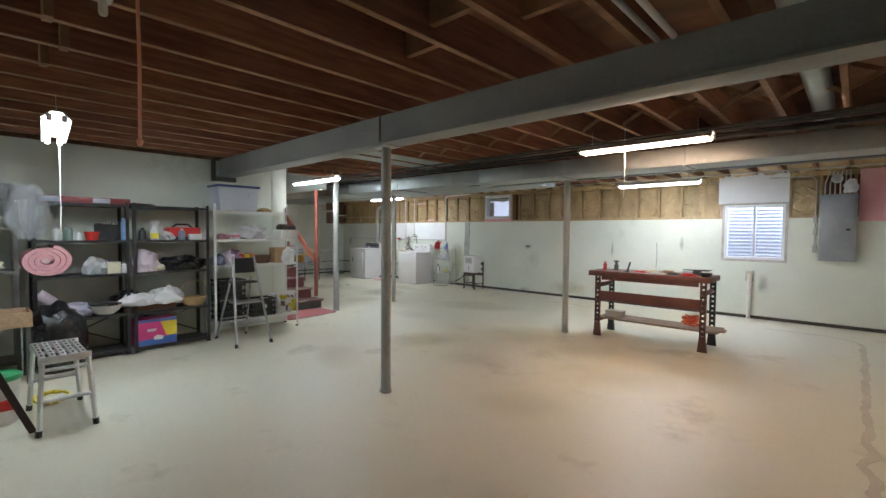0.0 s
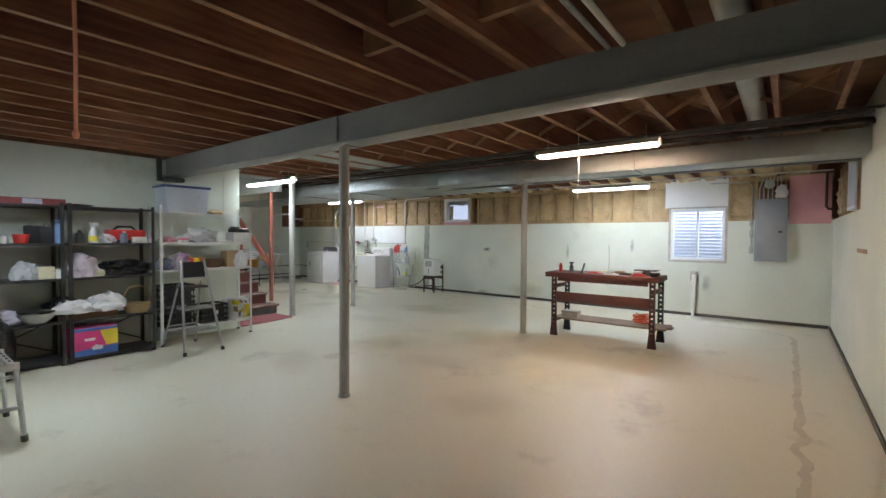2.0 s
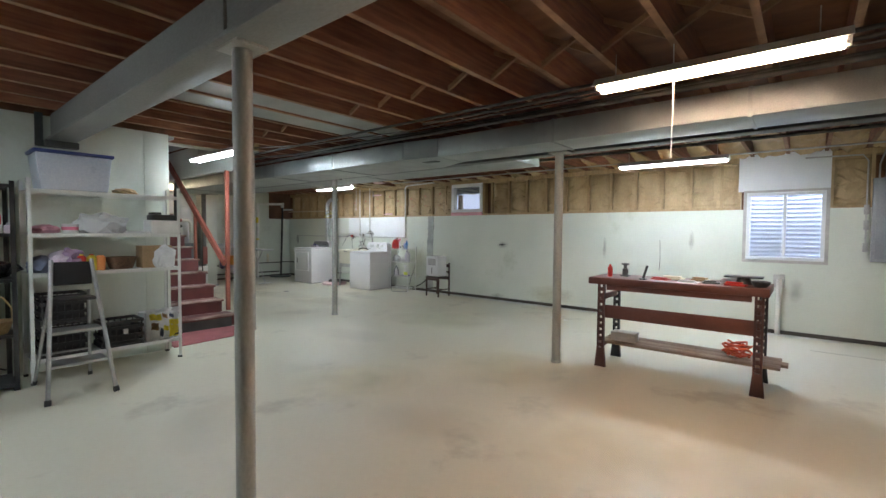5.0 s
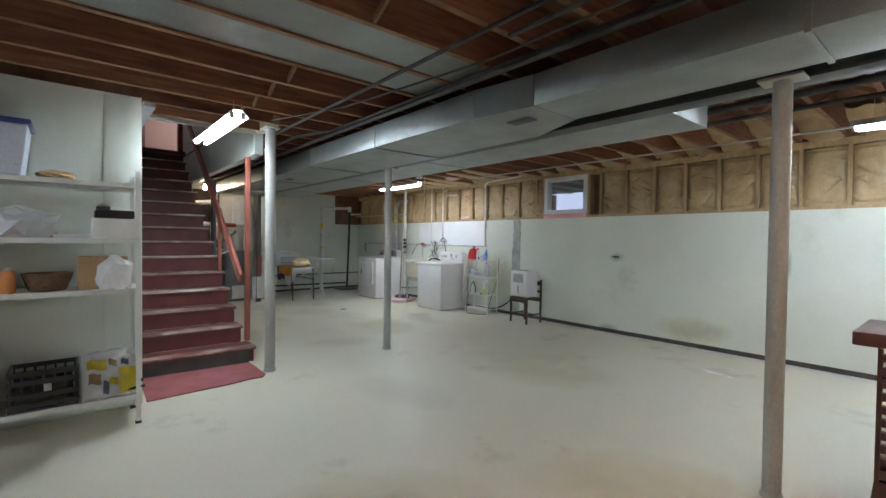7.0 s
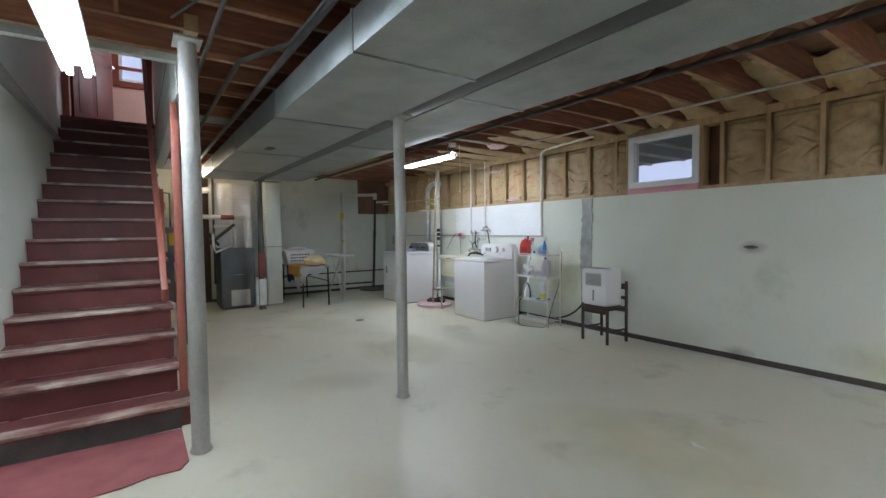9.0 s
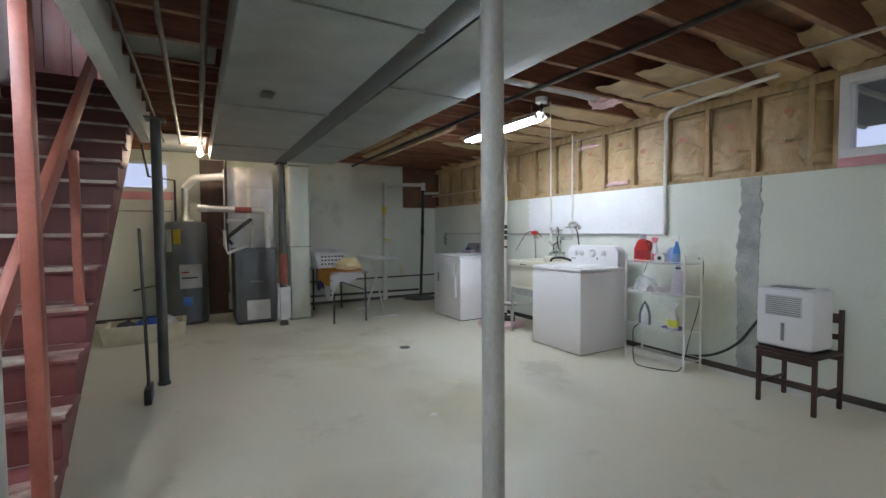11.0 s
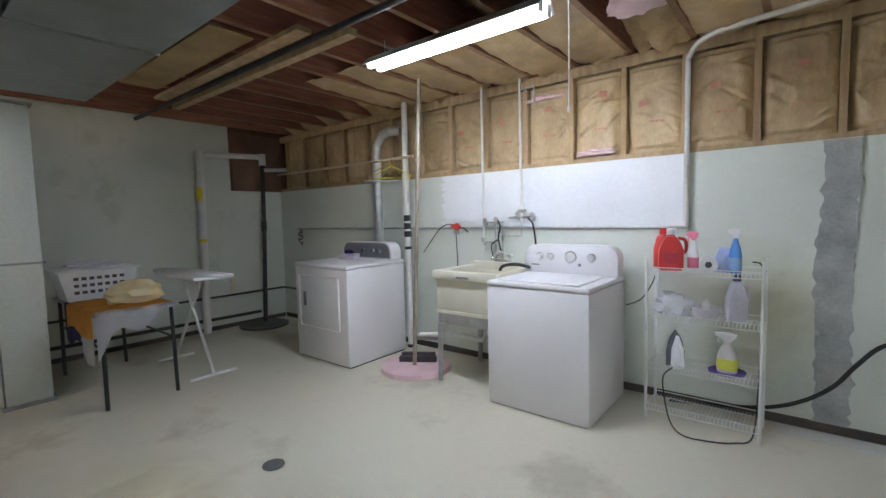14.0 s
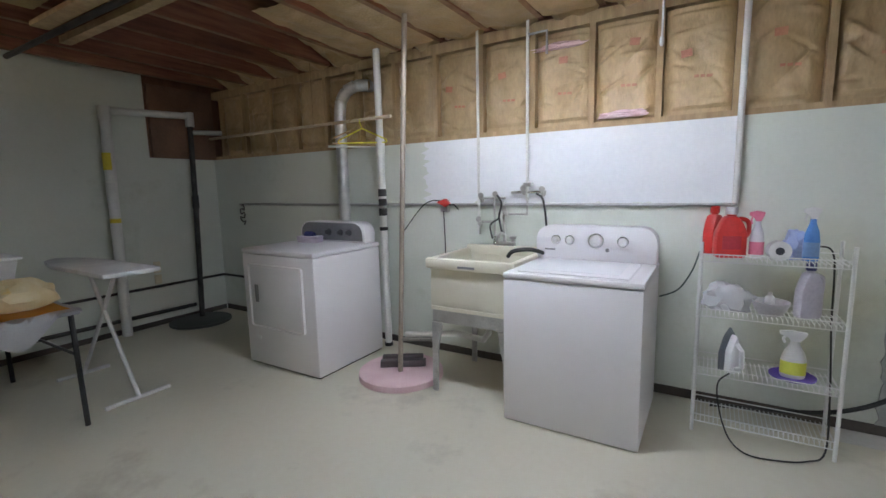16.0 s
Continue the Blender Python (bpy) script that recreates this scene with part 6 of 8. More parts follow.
wash = thing("washing_machine", pose(-9.482, 9.335, 0), "white top loading washing machine with chrome ringed knobs", "washing machine")
part("cabinet", Shape().box(-0.374, 0.374, -0.362, 0.34, 0.006, 0.862, 0.012), WHITE, wash)
part("plinth", Shape().box(-0.36, 0.36, -0.345, 0.33, 0, 0.0055), BLACK_PLASTIC, wash)
part("worktop", Shape().box(-0.377, 0.377, -0.367, 0.345, 0.864, 0.90, 0.014), WHITE, wash)
lid = part("lid", Shape().box(-0.30, 0.30, -0.33, 0.16, 0.9005, 0.911, 0.006), WHITE, wash)
part("lid_panel", Shape().box(-0.24, 0.24, -0.27, 0.10, 0.9113, 0.9135, 0.001), VINYL, lid)
con = part("console", Shape().slab(rounded_console(0.74, 0.222, 0), "y", 0.20, 0.325, 0.008), WHITE, wash, "", pose(0, 0, 0.901, 0, 0, 0))
for x, r in ((-0.235, 0.026), (-0.145, 0.026), (0.02, 0.04), (0.18, 0.028)):
    kb = part("knob", Shape().lathe([(r, 0), (r, 0.012), (r * 0.75, 0.028), (r * 0.3, 0.03)], seg=22), C_WHITE, con, "white dial with a silver ring", pose(x, 0.199, 0.13, 90, 0, 0))
    ring = Shape().lathe([(r * 1.22, 0), (r * 1.22, 0.005), (r * 1.02, 0.006)], seg=22)
    part("chrome_ring", ring, CHROME, con, "", pose(x, 0.1995, 0.13, 90, 0, 0))
part("badge", Shape().box(-0.31, -0.24, 0.1975, 0.1995, 0.06, 0.07), GREY_PLASTIC, con)
part("button", Shape().lathe([(0.012, 0), (0.012, 0.004), (0.008, 0.006)], seg=14), GREY_PLASTIC, con, "", pose(0.09, 0.1995, 0.075, 90, 0, 0))

# ---- dryer ----
dry = thing("clothes_dryer", pose(-11.648, 9.20, 0, 0, 0, 0) @ Matrix.Diagonal((1.07, 1, 1, 1)), "white clothes dryer with a grey control panel", "clothes dryer")
part("cabinet", Shape().box(-0.375, 0.375, -0.37, 0.37, 0.012, 0.905, 0.012), WHITE, dry)
part("plinth", Shape().box(-0.36, 0.36, -0.35, 0.36, 0, 0.0115), BLACK_PLASTIC, dry)
part("worktop", Shape().box(-0.378, 0.378, -0.375, 0.375, 0.907, 0.945, 0.014), WHITE, dry)
dd = part("door", Shape().box(-0.29, 0.27, -0.386, -0.371, 0.33, 0.83, 0.02), WHITE, dry)
part("door_recess", Shape().box(-0.27, 0.25, -0.3885, -0.3865, 0.35, 0.81, 0.001), VINYL, dd)
part("pull", Shape().box(-0.225, -0.185, -0.394, -0.389, 0.53, 0.67, 0.004), GREY_PLASTIC, dd)
part("badge", Shape().box(-0.27, -0.22, -0.3725, -0.3705, 0.22, 0.25), VINYL, dry)
dc = part("console", Shape().slab(rounded_console(0.70, 0.17, 0), "y", 0.22, 0.355, 0.008), WHITE, dry, "", pose(0, 0, 0.946))
part("control_panel", Shape().slab(rounded_console(0.66, 0.148, 0), "y", 0.2145, 0.2185), plain("silver_grey", (0.26, 0.26, 0.28), 0.35, 0.3), dc, "grey control strip", pose(0, 0, 0.015))
for x, r in ((-0.02, 0.026), (0.11, 0.022), (0.20, 0.022)):
    part("knob", Shape().lathe([(r * 1.2, 0), (r, 0.004), (r, 0.018), (r * 0.7, 0.028), (r * 0.2, 0.03)], seg=20), plain("dark_grey_knob", (0.12, 0.12, 0.13), 0.35), dc, "", pose(x, 0.214, 0.085, 90, 0, 0))
carton("wipes_pack", -11.80, 9.32, 0.946, 0.20, 0.09, 0.05, C_LILAC, "small lilac wipes pack on the dryer", 10)
solo("cloth_lump", Shape().lump(0, 0, 0, 0.06, 0.04, 0.025, 0.4, 3, 40), C_NAVY, pose(-11.80, 9.32, 1.0005), "dark cloth on the wipes pack", "cloth")

# ---- utility sink ----
SINK_CREAM = surface("cream_plastic_tub", (0.72, 0.69, 0.56), (0.80, 0.77, 0.65), 0.45, 0, 3, 60, 0.04, spots=(0.66, 0.62, 0.48), spot_scale=4, spot_at=0.68, grain_by=0.05)
TAP_METAL = surface("dull_tap_metal", (0.40, 0.39, 0.36), (0.62, 0.61, 0.58), 0.3, 0.85, 9, 90, 0.1)


def smooth(pts, n=6):
    """Catmull-Rom points through a hanging cord's corners."""
    p = [Vector(q) for q in pts]
    p = [p[0]] + p + [p[-1]]
    out = []
    for a, b, c, d in zip(p, p[1:], p[2:], p[3:]):
        for q in range(n):
            t = q / n
            out.append(tuple(0.5 * (2 * b + (c - a) * t + (2 * a - 5 * b + 4 * c - d) * t * t + (3 * b - a - 3 * c + d) * t * t * t)))
    return out + [tuple(p[-1])]



sink = thing("utility_sink", pose(-10.15, 9.40, 0), "cream plastic laundry sink on grey metal legs", "sink")
def tub_shell():
    s = Shape()
    a, b, t = 0.29, 0.29, 0.02
    s.slab([(-a, -b), (a, -b), (a * 0.93, b), (-a * 0.93, b)], "z", 0.575, 0.60)
    s.box(-a, a, -b, -b + t, 0.6005, 0.90, 0.006).box(-a, a, b - t, b, 0.6005, 0.90, 0.006).box(-a, -a + t, -b + t + 0.0005, b - t - 0.0005, 0.6005, 0.90).box(a - t, a, -b + t + 0.0005, b - t - 0.0005, 0.6005, 0.90)
    return s
part("tub", tub_shell(), SINK_CREAM, sink)
part("rim", Shape().box(-0.31, 0.31, -0.325, -0.275, 0.86, 0.93, 0.016).box(-0.31, 0.31, 0.265, 0.315, 0.88, 0.95, 0.012).box(-0.312, -0.268, -0.2745, 0.2645, 0.88, 0.925, 0.010).box(0.268, 0.312, -0.2745, 0.2645, 0.88, 0.925, 0.010), SINK_CREAM, sink)
part("badge", Shape().box(-0.06, 0.06, -0.3285, -0.3255, 0.875, 0.89), GREY_PLASTIC, sink)
part("leg_frame", Shape().box(-0.28, 0.28, -0.285, -0.27, 0.49, 0.574).box(-0.28, 0.28, 0.27, 0.285, 0.49, 0.574).box(-0.28, -0.265, -0.269, 0.269, 0.49, 0.574).box(0.265, 0.28, -0.269, 0.269, 0.49, 0.574), CONDUIT, sink)
for sx in (-1, 1):
    for sy in (-1, 1):
        part("leg", Shape().slab([(sx * 0.28, 0.49), (sx * 0.20, 0.49), (sx * 0.235, 0.30), (sx * 0.245, 0.0), (sx * 0.285, 0.0)], "y", sy * 0.286, sy * 0.30, 0.002), CONDUIT, sink)
fa = part("faucet", Shape().box(-0.08, 0.08, 0.27, 0.31, 0.951, 0.98, 0.006).tube([(0, 0.29, 0.98), (0, 0.29, 1.03), (0, 0.22, 1.05), (0, 0.12, 1.01), (0, 0.115, 0.98)], 0.012, 10), TAP_METAL, sink, "dull metal faucet")
for sx in (-0.065, 0.065):
    part("faucet_handle", Shape().lathe([(0.012, 0.981), (0.012, 1.0), (0.026, 1.005), (0.026, 1.02), (0.01, 1.025)], x=sx, y=0.29, seg=14), TAP_METAL, fa)
part("drain_pipe", Shape().tube([(0, 0, 0.574), (0, 0, 0.36), (-0.05, 0.02, 0.30), (-0.14, 0.03, 0.30), (-0.24, -0.02, 0.33), (-0.62, -0.14, 0.30)], 0.022, 10), PVC, sink, "white drain trap")
solo("discharge_hose", Shape().tube(smooth([(0.06, 0.03, -0.03), (0.10, 0.03, 0.01), (0.20, 0.08, 0.02), (0.26, 0.2, -0.02)]), 0.014, 10), C_CORD, pose(-10.06, 9.36, 0.948), "black washer discharge hose over the sink rim", "hose")

# ---- wire rack ----
rack = thing("wire_rack", pose(-8.572, 9.38, 0), "white coated wire rack holding laundry supplies", "rack")
RW, RD = 0.31, 0.26
for sx in (-1, 1):
    for y in (0.0, RD):
        part("upright", Shape().tube([(sx * RW, y, 0), (sx * RW, y, 1.07)], 0.0095, 10), WHITE_METAL, rack)
rack_wire = Shape().tube([(0, 0.0, 0.02), (0, 0.0, -0.02), (0, 0.006, -0.006), (0, RD, -0.006)], 0.0022, 4).mesh("wire", WHITE_METAL)
for z in (0.08, 0.355, 0.685, 0.985):
    wr = Shape()
    for y in (0.0, RD):
        for dz in (0.0, 0.04):
            wr.tube([(-RW, y, z + dz - 0.02), (RW, y, z + dz - 0.02)], 0.0035, 6)
    for sx in (-1, 1):
        wr.tube([(sx * RW, 0, z), (sx * RW, RD, z)], 0.004, 6)
    sh = part("wire_shelf", wr, WHITE_METAL, rack)
    for k in range(29):
        part("wire", rack_wire, WHITE_METAL, sh, "", pose(-RW + 0.02 + (2 * RW - 0.04) * k / 28, 0, z))
zr = 0.981
def jug(name, x, y, z, k, h, body, cap, label, rz):
    ob = thing(name, pose(x, y, z, 0, 0, rz), label, "bottle")
    part("body", Shape().slab([(-0.075 * k, 0.0), (0.07 * k, 0.0), (0.078 * k, h * 0.08), (0.078 * k, h * 0.50), (0.055 * k, h * 0.70), (0.025 * k, h * 0.83), (-0.03 * k, h * 0.83), (-0.05 * k, h * 0.74), (-0.08 * k, h * 0.50), (-0.082 * k, h * 0.08)], "y", -0.042 * k, 0.042 * k, 0.014), body, ob)
    part("neck", Shape().lathe([(0.024 * k, h * 0.82), (0.024 * k, h * 0.88)], seg=16), body, ob)
    part("cap", Shape().lathe([(0.030 * k, h * 0.86), (0.032 * k, h * 0.87), (0.030 * k, h), (0.0, h * 1.004)], seg=18), cap, ob)
    part("handle", Shape().tube(smooth([(0.04 * k, 0, h * 0.78), (0.085 * k, 0, h * 0.72), (0.092 * k, 0, h * 0.52), (0.075 * k, 0, h * 0.40)]), 0.012 * k, 10), body, ob)
    if body is C_RED:
        part("print", Shape().slab([(-0.05 * k, h * 0.18), (0.045 * k, h * 0.18), (0.045 * k, h * 0.44), (-0.05 * k, h * 0.44)], "y", -0.0432 * k, -0.0425 * k), plain("deep_red_print", (0.42, 0.03, 0.05), 0.4), ob, "darker red printed label")
    return ob


jug("detergent_jug", -8.755, 9.46, zr, 0.92, 0.27, C_RED, C_BAG, "large red laundry detergent jug with a pale cap", 15)
jug("detergent_jug", -8.83, 9.58, zr, 0.75, 0.27, C_RED, C_RED, "red laundry detergent jug with a red cap", 60)
spray_bottle(-8.635, 9.49, zr, 0.25, C_BAG, C_PINKP, C_PINKP, "white stain spray bottle with a pink trigger", 180, 0.13)
tape = thing("tape_roll", pose(-8.545, 9.45, zr + 0.05, 90, 0, 10), "white paper roll lying on its side", "roll")
part("ring", Shape().lathe([(0.02, -0.03), (0.05, -0.03), (0.05, 0.03), (0.02, 0.03), (0.02, -0.029)], seg=22), C_WHITE, tape)
part("core", Shape().lathe([(0.019, -0.031), (0.019, 0.031)], seg=16), INK, tape)
bag("plastic_bag", -8.475, 9.52, zr, 0.055, 0.045, 0.10, plain("pale_blue_film", (0.38, 0.46, 0.72), 0.35), "small pale blue plastic bag", 41, 0.3)
spray_bottle(-8.41, 9.49, zr, 0.27, plain("clear_blue_liquid", (0.12, 0.30, 0.70), 0.15), C_LBLUE, C_WHITE, "blue window cleaner spray bottle with a white trigger", 180, 0.125)
zr = 0.682
bag("plastic_bag", -8.75, 9.51, zr, 0.11, 0.08, 0.10, CLEAR, "clear plastic bag of cloths", 42, 0.4)
bag("cloth_lump", -8.75, 9.51, zr, 0.08, 0.06, 0.07, C_CLOTH, "white cloths inside the bag", 43, 0.35, "cloth")
solo("bowl", Shape().lathe([(0.05, 0), (0.07, 0.03), (0.085, 0.075), (0.08, 0.075), (0.06, 0.02)], seg=22), plain("translucent_plastic", (0.6, 0.58, 0.6), 0.3), pose(-8.555, 9.49, zr), "translucent plastic bowl on the rack", "bowl")
bottle("jar", -8.56, 9.49, zr + 0.012, 0.022, 0.11, C_WHITE, C_WHITE, "small white bottle standing in the bowl")
jug("milky_jug", -8.40, 9.50, zr, 0.72, 0.29, plain("milky_plastic", (0.58, 0.56, 0.64), 0.3), plain("navy_cap", (0.05, 0.05, 0.16), 0.4), "milky plastic jug with a dark cap", 30)
zr = 0.352
iron = thing("steam_iron", pose(-8.72, 9.46, zr, 0, 0, 35), "grey and white steam iron standing on its heel", "iron")
part("soleplate", Shape().slab([(-0.055, 0.0), (0.055, 0.0), (0.058, 0.10), (0.035, 0.19), (0.0, 0.245), (-0.035, 0.19), (-0.058, 0.10)], "y", 0.0, 0.016, 0.003), plain("iron_grey", (0.16, 0.18, 0.20), 0.3, 0.3), iron)
part("shell", Shape().slab([(-0.035, 0.0), (0.035, 0.0), (0.032, 0.12), (0.0, 0.215), (-0.032, 0.12)], "y", -0.05, -0.001, 0.008), VINYL, iron)
part("handle", Shape().tube([(0, -0.05, 0.03), (0, -0.09, 0.05), (0, -0.085, 0.14), (0, -0.05, 0.165)], 0.012, 10), VINYL, iron)
solo("iron_cord", Shape().tube(smooth([(-8.72, 9.37, 0.37), (-8.77, 9.355, 0.31), (-8.76, 9.34, 0.18), (-8.71, 9.28, 0.05), (-8.63, 9.23, 0.008), (-8.50, 9.24, 0.008), (-8.38, 9.30, 0.008), (-8.295, 9.40, 0.03), (-8.28, 9.50, 0.30), (-8.275, 9.64, 0.62), (-8.28, 9.70, 0.98), (-8.34, 9.72, 1.03)]), 0.0045, 6), C_CORD, pose(0, 0, 0), "thin black iron cord trailing on the floor", "cord")
solo("plate", Shape().lathe([(0.06, 0), (0.10, 0.012), (0.102, 0.02), (0.09, 0.018), (0.05, 0.008)], seg=24), C_PURPLE, pose(-8.44, 9.49, zr), "dark blue plate under a spray bottle", "plate")
spray_bottle(-8.44, 9.49, zr + 0.01, 0.25, C_WHITE, plain("lime_yellow_print", (0.70, 0.74, 0.10), 0.4), C_BAG, "white spray cleaner bottle with a lime yellow label", 180, 0.22)

# ---- foam disc, pole, drain stack, vent ----
disc = thing("foam_disc", pose(-10.78, 9.20, 0), "round pale pink foam lid over a floor pit", "pit cover")
part("slab", Shape().lathe([(0.306, 0), (0.315, 0.004), (0.313, 0.045), (0.30, 0.055), (0.0, 0.055)], seg=40), PINK_PALE, disc)
solo("dark_block", Shape().box(-0.17, 0.17, -0.055, 0.0, 0, 0.05, 0.004).box(-0.16, 0.15, 0.004, 0.06, 0, 0.065, 0.004), plain("dark_taupe_block", (0.075, 0.062, 0.066), 0.6), pose(-10.80, 9.26, 0.056, 0, 0, 32), "pair of dark blocks lying on the foam", "block")
pipe("pole", [(-10.75, 9.15, 0.056), (-10.64, 9.19, JOIST_Z)], 0.018, surface("rusty_pipe", (0.28, 0.23, 0.19), (0.42, 0.36, 0.29), 0.5, 0.3, 7, 80, 0.2, (1, 1, 0.4)), "slim rusty pipe rising from the pit cover", seg=14)
pipe("branch_pipe", [(-10.74, 9.155, 0.30), (-10.52, 9.24, 0.31)], 0.016, BRONZE, "short branch pipe with a valve")
stack = tagged(new("drain_stack"), "white plastic drain pipe with black rubber couplings", "pipe", kind="structure")
part("pipe", Shape().tube([(-11.19, 9.58, 0.04), (-11.235, 9.62, JOIST_Z + 0.1)], 0.029, 16), PVC, stack)
for z0, z1 in ((1.165, 1.225), (1.245, 1.305), (1.325, 1.385), (1.04, 1.07), (0.04, 0.07)):
    part("coupling", Shape().tube([(-11.19 - 0.0175 * z0, 9.58 + 0.0155 * z0, z0), (-11.19 - 0.0175 * z1, 9.58 + 0.0155 * z1, z1)], 0.035, 16), C_CORD, stack)
part("tee", Shape().tube([(-11.219, 9.606, 1.66), (-11.2215, 9.608, 1.80)], 0.037, 16), PVC, stack)
vent = tagged(new("dryer_vent"), "crinkled aluminium dryer vent hose curving into the wall", "vent hose", kind="structure")
vs = Shape()
path = [(-11.72, 9.68, 1.0), (-11.72, 9.68, 1.5), (-11.72, 9.68, 2.05), (-11.70, 9.68, 2.16), (-11.64, 9.69, 2.24), (-11.56, 9.72, 2.28), (-11.50, 9.80, 2.29), (-11.49, 9.90, 2.29)]
pts = []
for a, b in zip(path, path[1:]):
    n = max(2, int((Vector(b) - Vector(a)).length / 0.012))
    pts += [tuple(Vector(a).lerp(Vector(b), i / n)) for i in range(n)]
for k in range(len(pts) - 1):
    vs.tube([pts[k], pts[k + 1]], 0.052 if k % 2 else 0.047, 14, cap=False)
part("hose", vs, ALU, vent)

# hanging rod with hangers
rod = thing("hanging_rod", pose(-11.06, 9.50, 1.945), "thin wooden clothes rod hung across the corner", "rod")
part("rod", Shape().tube([(0.04, 0, 0), (-2.6, 0.16, 0.03)], 0.014, 10), plain("pale_dowel", (0.58, 0.47, 0.33), 0.5), rod)
part("cord", Shape().tube([(-0.85, 0.04, 0.015), (-0.85, 0.04, 0.54)], 0.003, 6), STUD, rod)
def hanger(x, mat, label, rz):
    ob = thing("clothes_hanger", pose(x, 9.515, 1.93, 0, 0, rz), label, "hanger", "hangers on the rod")
    part("hook", Shape().tube([(0.02, 0, 0.0), (0.02, 0, 0.02), (0, 0, 0.03), (-0.02, 0, 0.015), (-0.01, 0, -0.02), (0, 0, -0.05)], 0.0045, 8), mat, ob)
    part("shoulder", Shape().tube([(0, 0, -0.05), (-0.19, 0, -0.14), (-0.20, 0, -0.155), (-0.19, 0, -0.165), (0.19, 0, -0.165), (0.20, 0, -0.155), (0.19, 0, -0.14), (0, 0, -0.05)], 0.006, 8), mat, ob)
    return ob
hanger(-11.33, plain("yellow_hanger", (0.72, 0.66, 0.06), 0.4), "yellow plastic clothes hanger", 30)
hanger(-11.44, STUD, "wooden clothes hanger with a white bar", 55)
solo("hanger_bar", Shape().tube([(-0.2, 0, 0), (0.2, 0, 0)], 0.009, 8), C_WHITE, pose(-11.44, 9.515, 1.74, 0, 0, 55), "white trouser bar hung under the hanger", "hanger")

# wall plumbing
for name, x, z0, dx in (("supply_pipe", -10.39, 1.02, -0.08), ("supply_pipe", -10.0, 1.28, -0.05)):
    pipe(name, [(x, NORTH - 0.05, z0), (x, NORTH - 0.05, 2.52), (x + dx, NORTH - 0.2, 2.60)], 0.011, PVC, "pale painted water pipe down the wall")
pipe("vent_conduit", smooth([(-8.73, NORTH - 0.03, 1.26), (-8.73, NORTH - 0.03, 2.30), (-8.72, NORTH - 0.05, 2.39), (-8.66, NORTH - 0.09, 2.455), (-8.55, NORTH - 0.13, 2.485), (-8.35, NORTH - 0.17, 2.49), (-7.6, NORTH - 0.30, 2.49)]), 0.0175, PVC, "pale bent conduit down the wall", seg=12)
pull = thing("pull_cord", pose(-9.03, 8.49, JOIST_Z), "thin pale pull cord hanging beside the laundry lamp", "cord")
part("cord", Shape().tube([(0, 0, 0), (0.003, 0.002, -0.3), (0, 0, -0.62)], 0.004, 6), C_WHITE, pull)
part("pull_knob", Shape().lathe([(0.004, -0.65), (0.008, -0.64), (0.007, -0.62), (0.003, -0.615)], seg=10), C_WHITE, pull)
lamp_box = thing("ceiling_box", pose(-8.98, 8.335, JOIST_Z - 0.005), "pale ceiling outlet box beside the laundry lamp", "outlet")
part("box", Shape().lathe([(0.055, 0.0), (0.055, -0.04), (0.045, -0.05), (0.0, -0.05)], seg=18), PVC, lamp_box)
part("plug", Shape().tube([(0.0, 0.0, -0.051), (-0.01, 0.01, -0.09), (-0.06, 0.05, -0.10)], 0.012, 8), C_CORD, lamp_box)
pipe("pipe_loop", [(-10.0, NORTH - 0.05, 2.42), (-9.86, NORTH - 0.06, 2.42), (-9.86, NORTH - 0.06, 2.27)], 0.009, CONDUIT, "small pipe loop on the studs")
pipe("wall_pipe", [(-13.4, NORTH - 0.02, 1.25), (-8.72, NORTH - 0.02, 1.25)], 0.011, CONDUIT, "long grey pipe along the wall")
pipe("low_wall_pipe", [(WEST + 0.03, 6.6, 0.42), (WEST + 0.03, NORTH - 0.03, 0.42), (-12.1, NORTH - 0.03, 0.42)], 0.014, IRON, "dark pipe low on the wall")
pipe("low_wall_pipe_b", [(WEST + 0.04, 7.2, 0.16), (WEST + 0.04, 9.4, 0.14)], 0.02, IRON, "dark hose low on the end wall")
valve = thing("tap_cluster", pose(-10.22, NORTH - 0.05, 1.2), "cluster of dull metal valves and hoses above the sink", "valves")
part("crossbar", Shape().tube([(-0.17, 0, 0.10), (0.05, 0, 0.10)], 0.010, 10), TAP_METAL, valve)
part("crossbar", Shape().tube([(0.10, 0, 0.14), (0.36, 0, 0.14)], 0.010, 10), TAP_METAL, valve)
part("riser", Shape().tube([(-0.03, -0.02, 0.10), (-0.02, -0.03, -0.18)], 0.009, 10), TAP_METAL, valve)
part("riser", Shape().tube([(0.04, -0.02, 0.08), (0.06, -0.04, -0.18)], 0.009, 10), TAP_METAL, valve)
part("lower_bar", Shape().tube([(-0.17, 0, -0.08), (-0.04, 0, -0.08)], 0.010, 8), TAP_METAL, valve)
part("lower_bar", Shape().tube([(0.08, 0, -0.02), (0.22, 0, -0.02), (0.225, 0, 0.10)], 0.008, 8), TAP_METAL, valve)
for x, zz in ((-0.02, 0.13), (0.34, 0.16), (-0.16, -0.06), (0.20, 0.17), (-0.14, 0.12), (0.05, 0.02)):
    part("valve_handle", Shape().lathe([(0.006, -0.02), (0.006, 0.0), (0.022, 0.003), (0.022, 0.010), (0.006, 0.012)], seg=14), TAP_METAL, valve, "", pose(x, -0.02, zz, 90, 0, 0))
    part("valve_body", Shape().lathe([(0.012, -0.022), (0.017, -0.012), (0.017, 0.012), (0.012, 0.022)], seg=12), TAP_METAL, valve, "", pose(x, 0.0, zz - 0.03, 0, 0, 0))
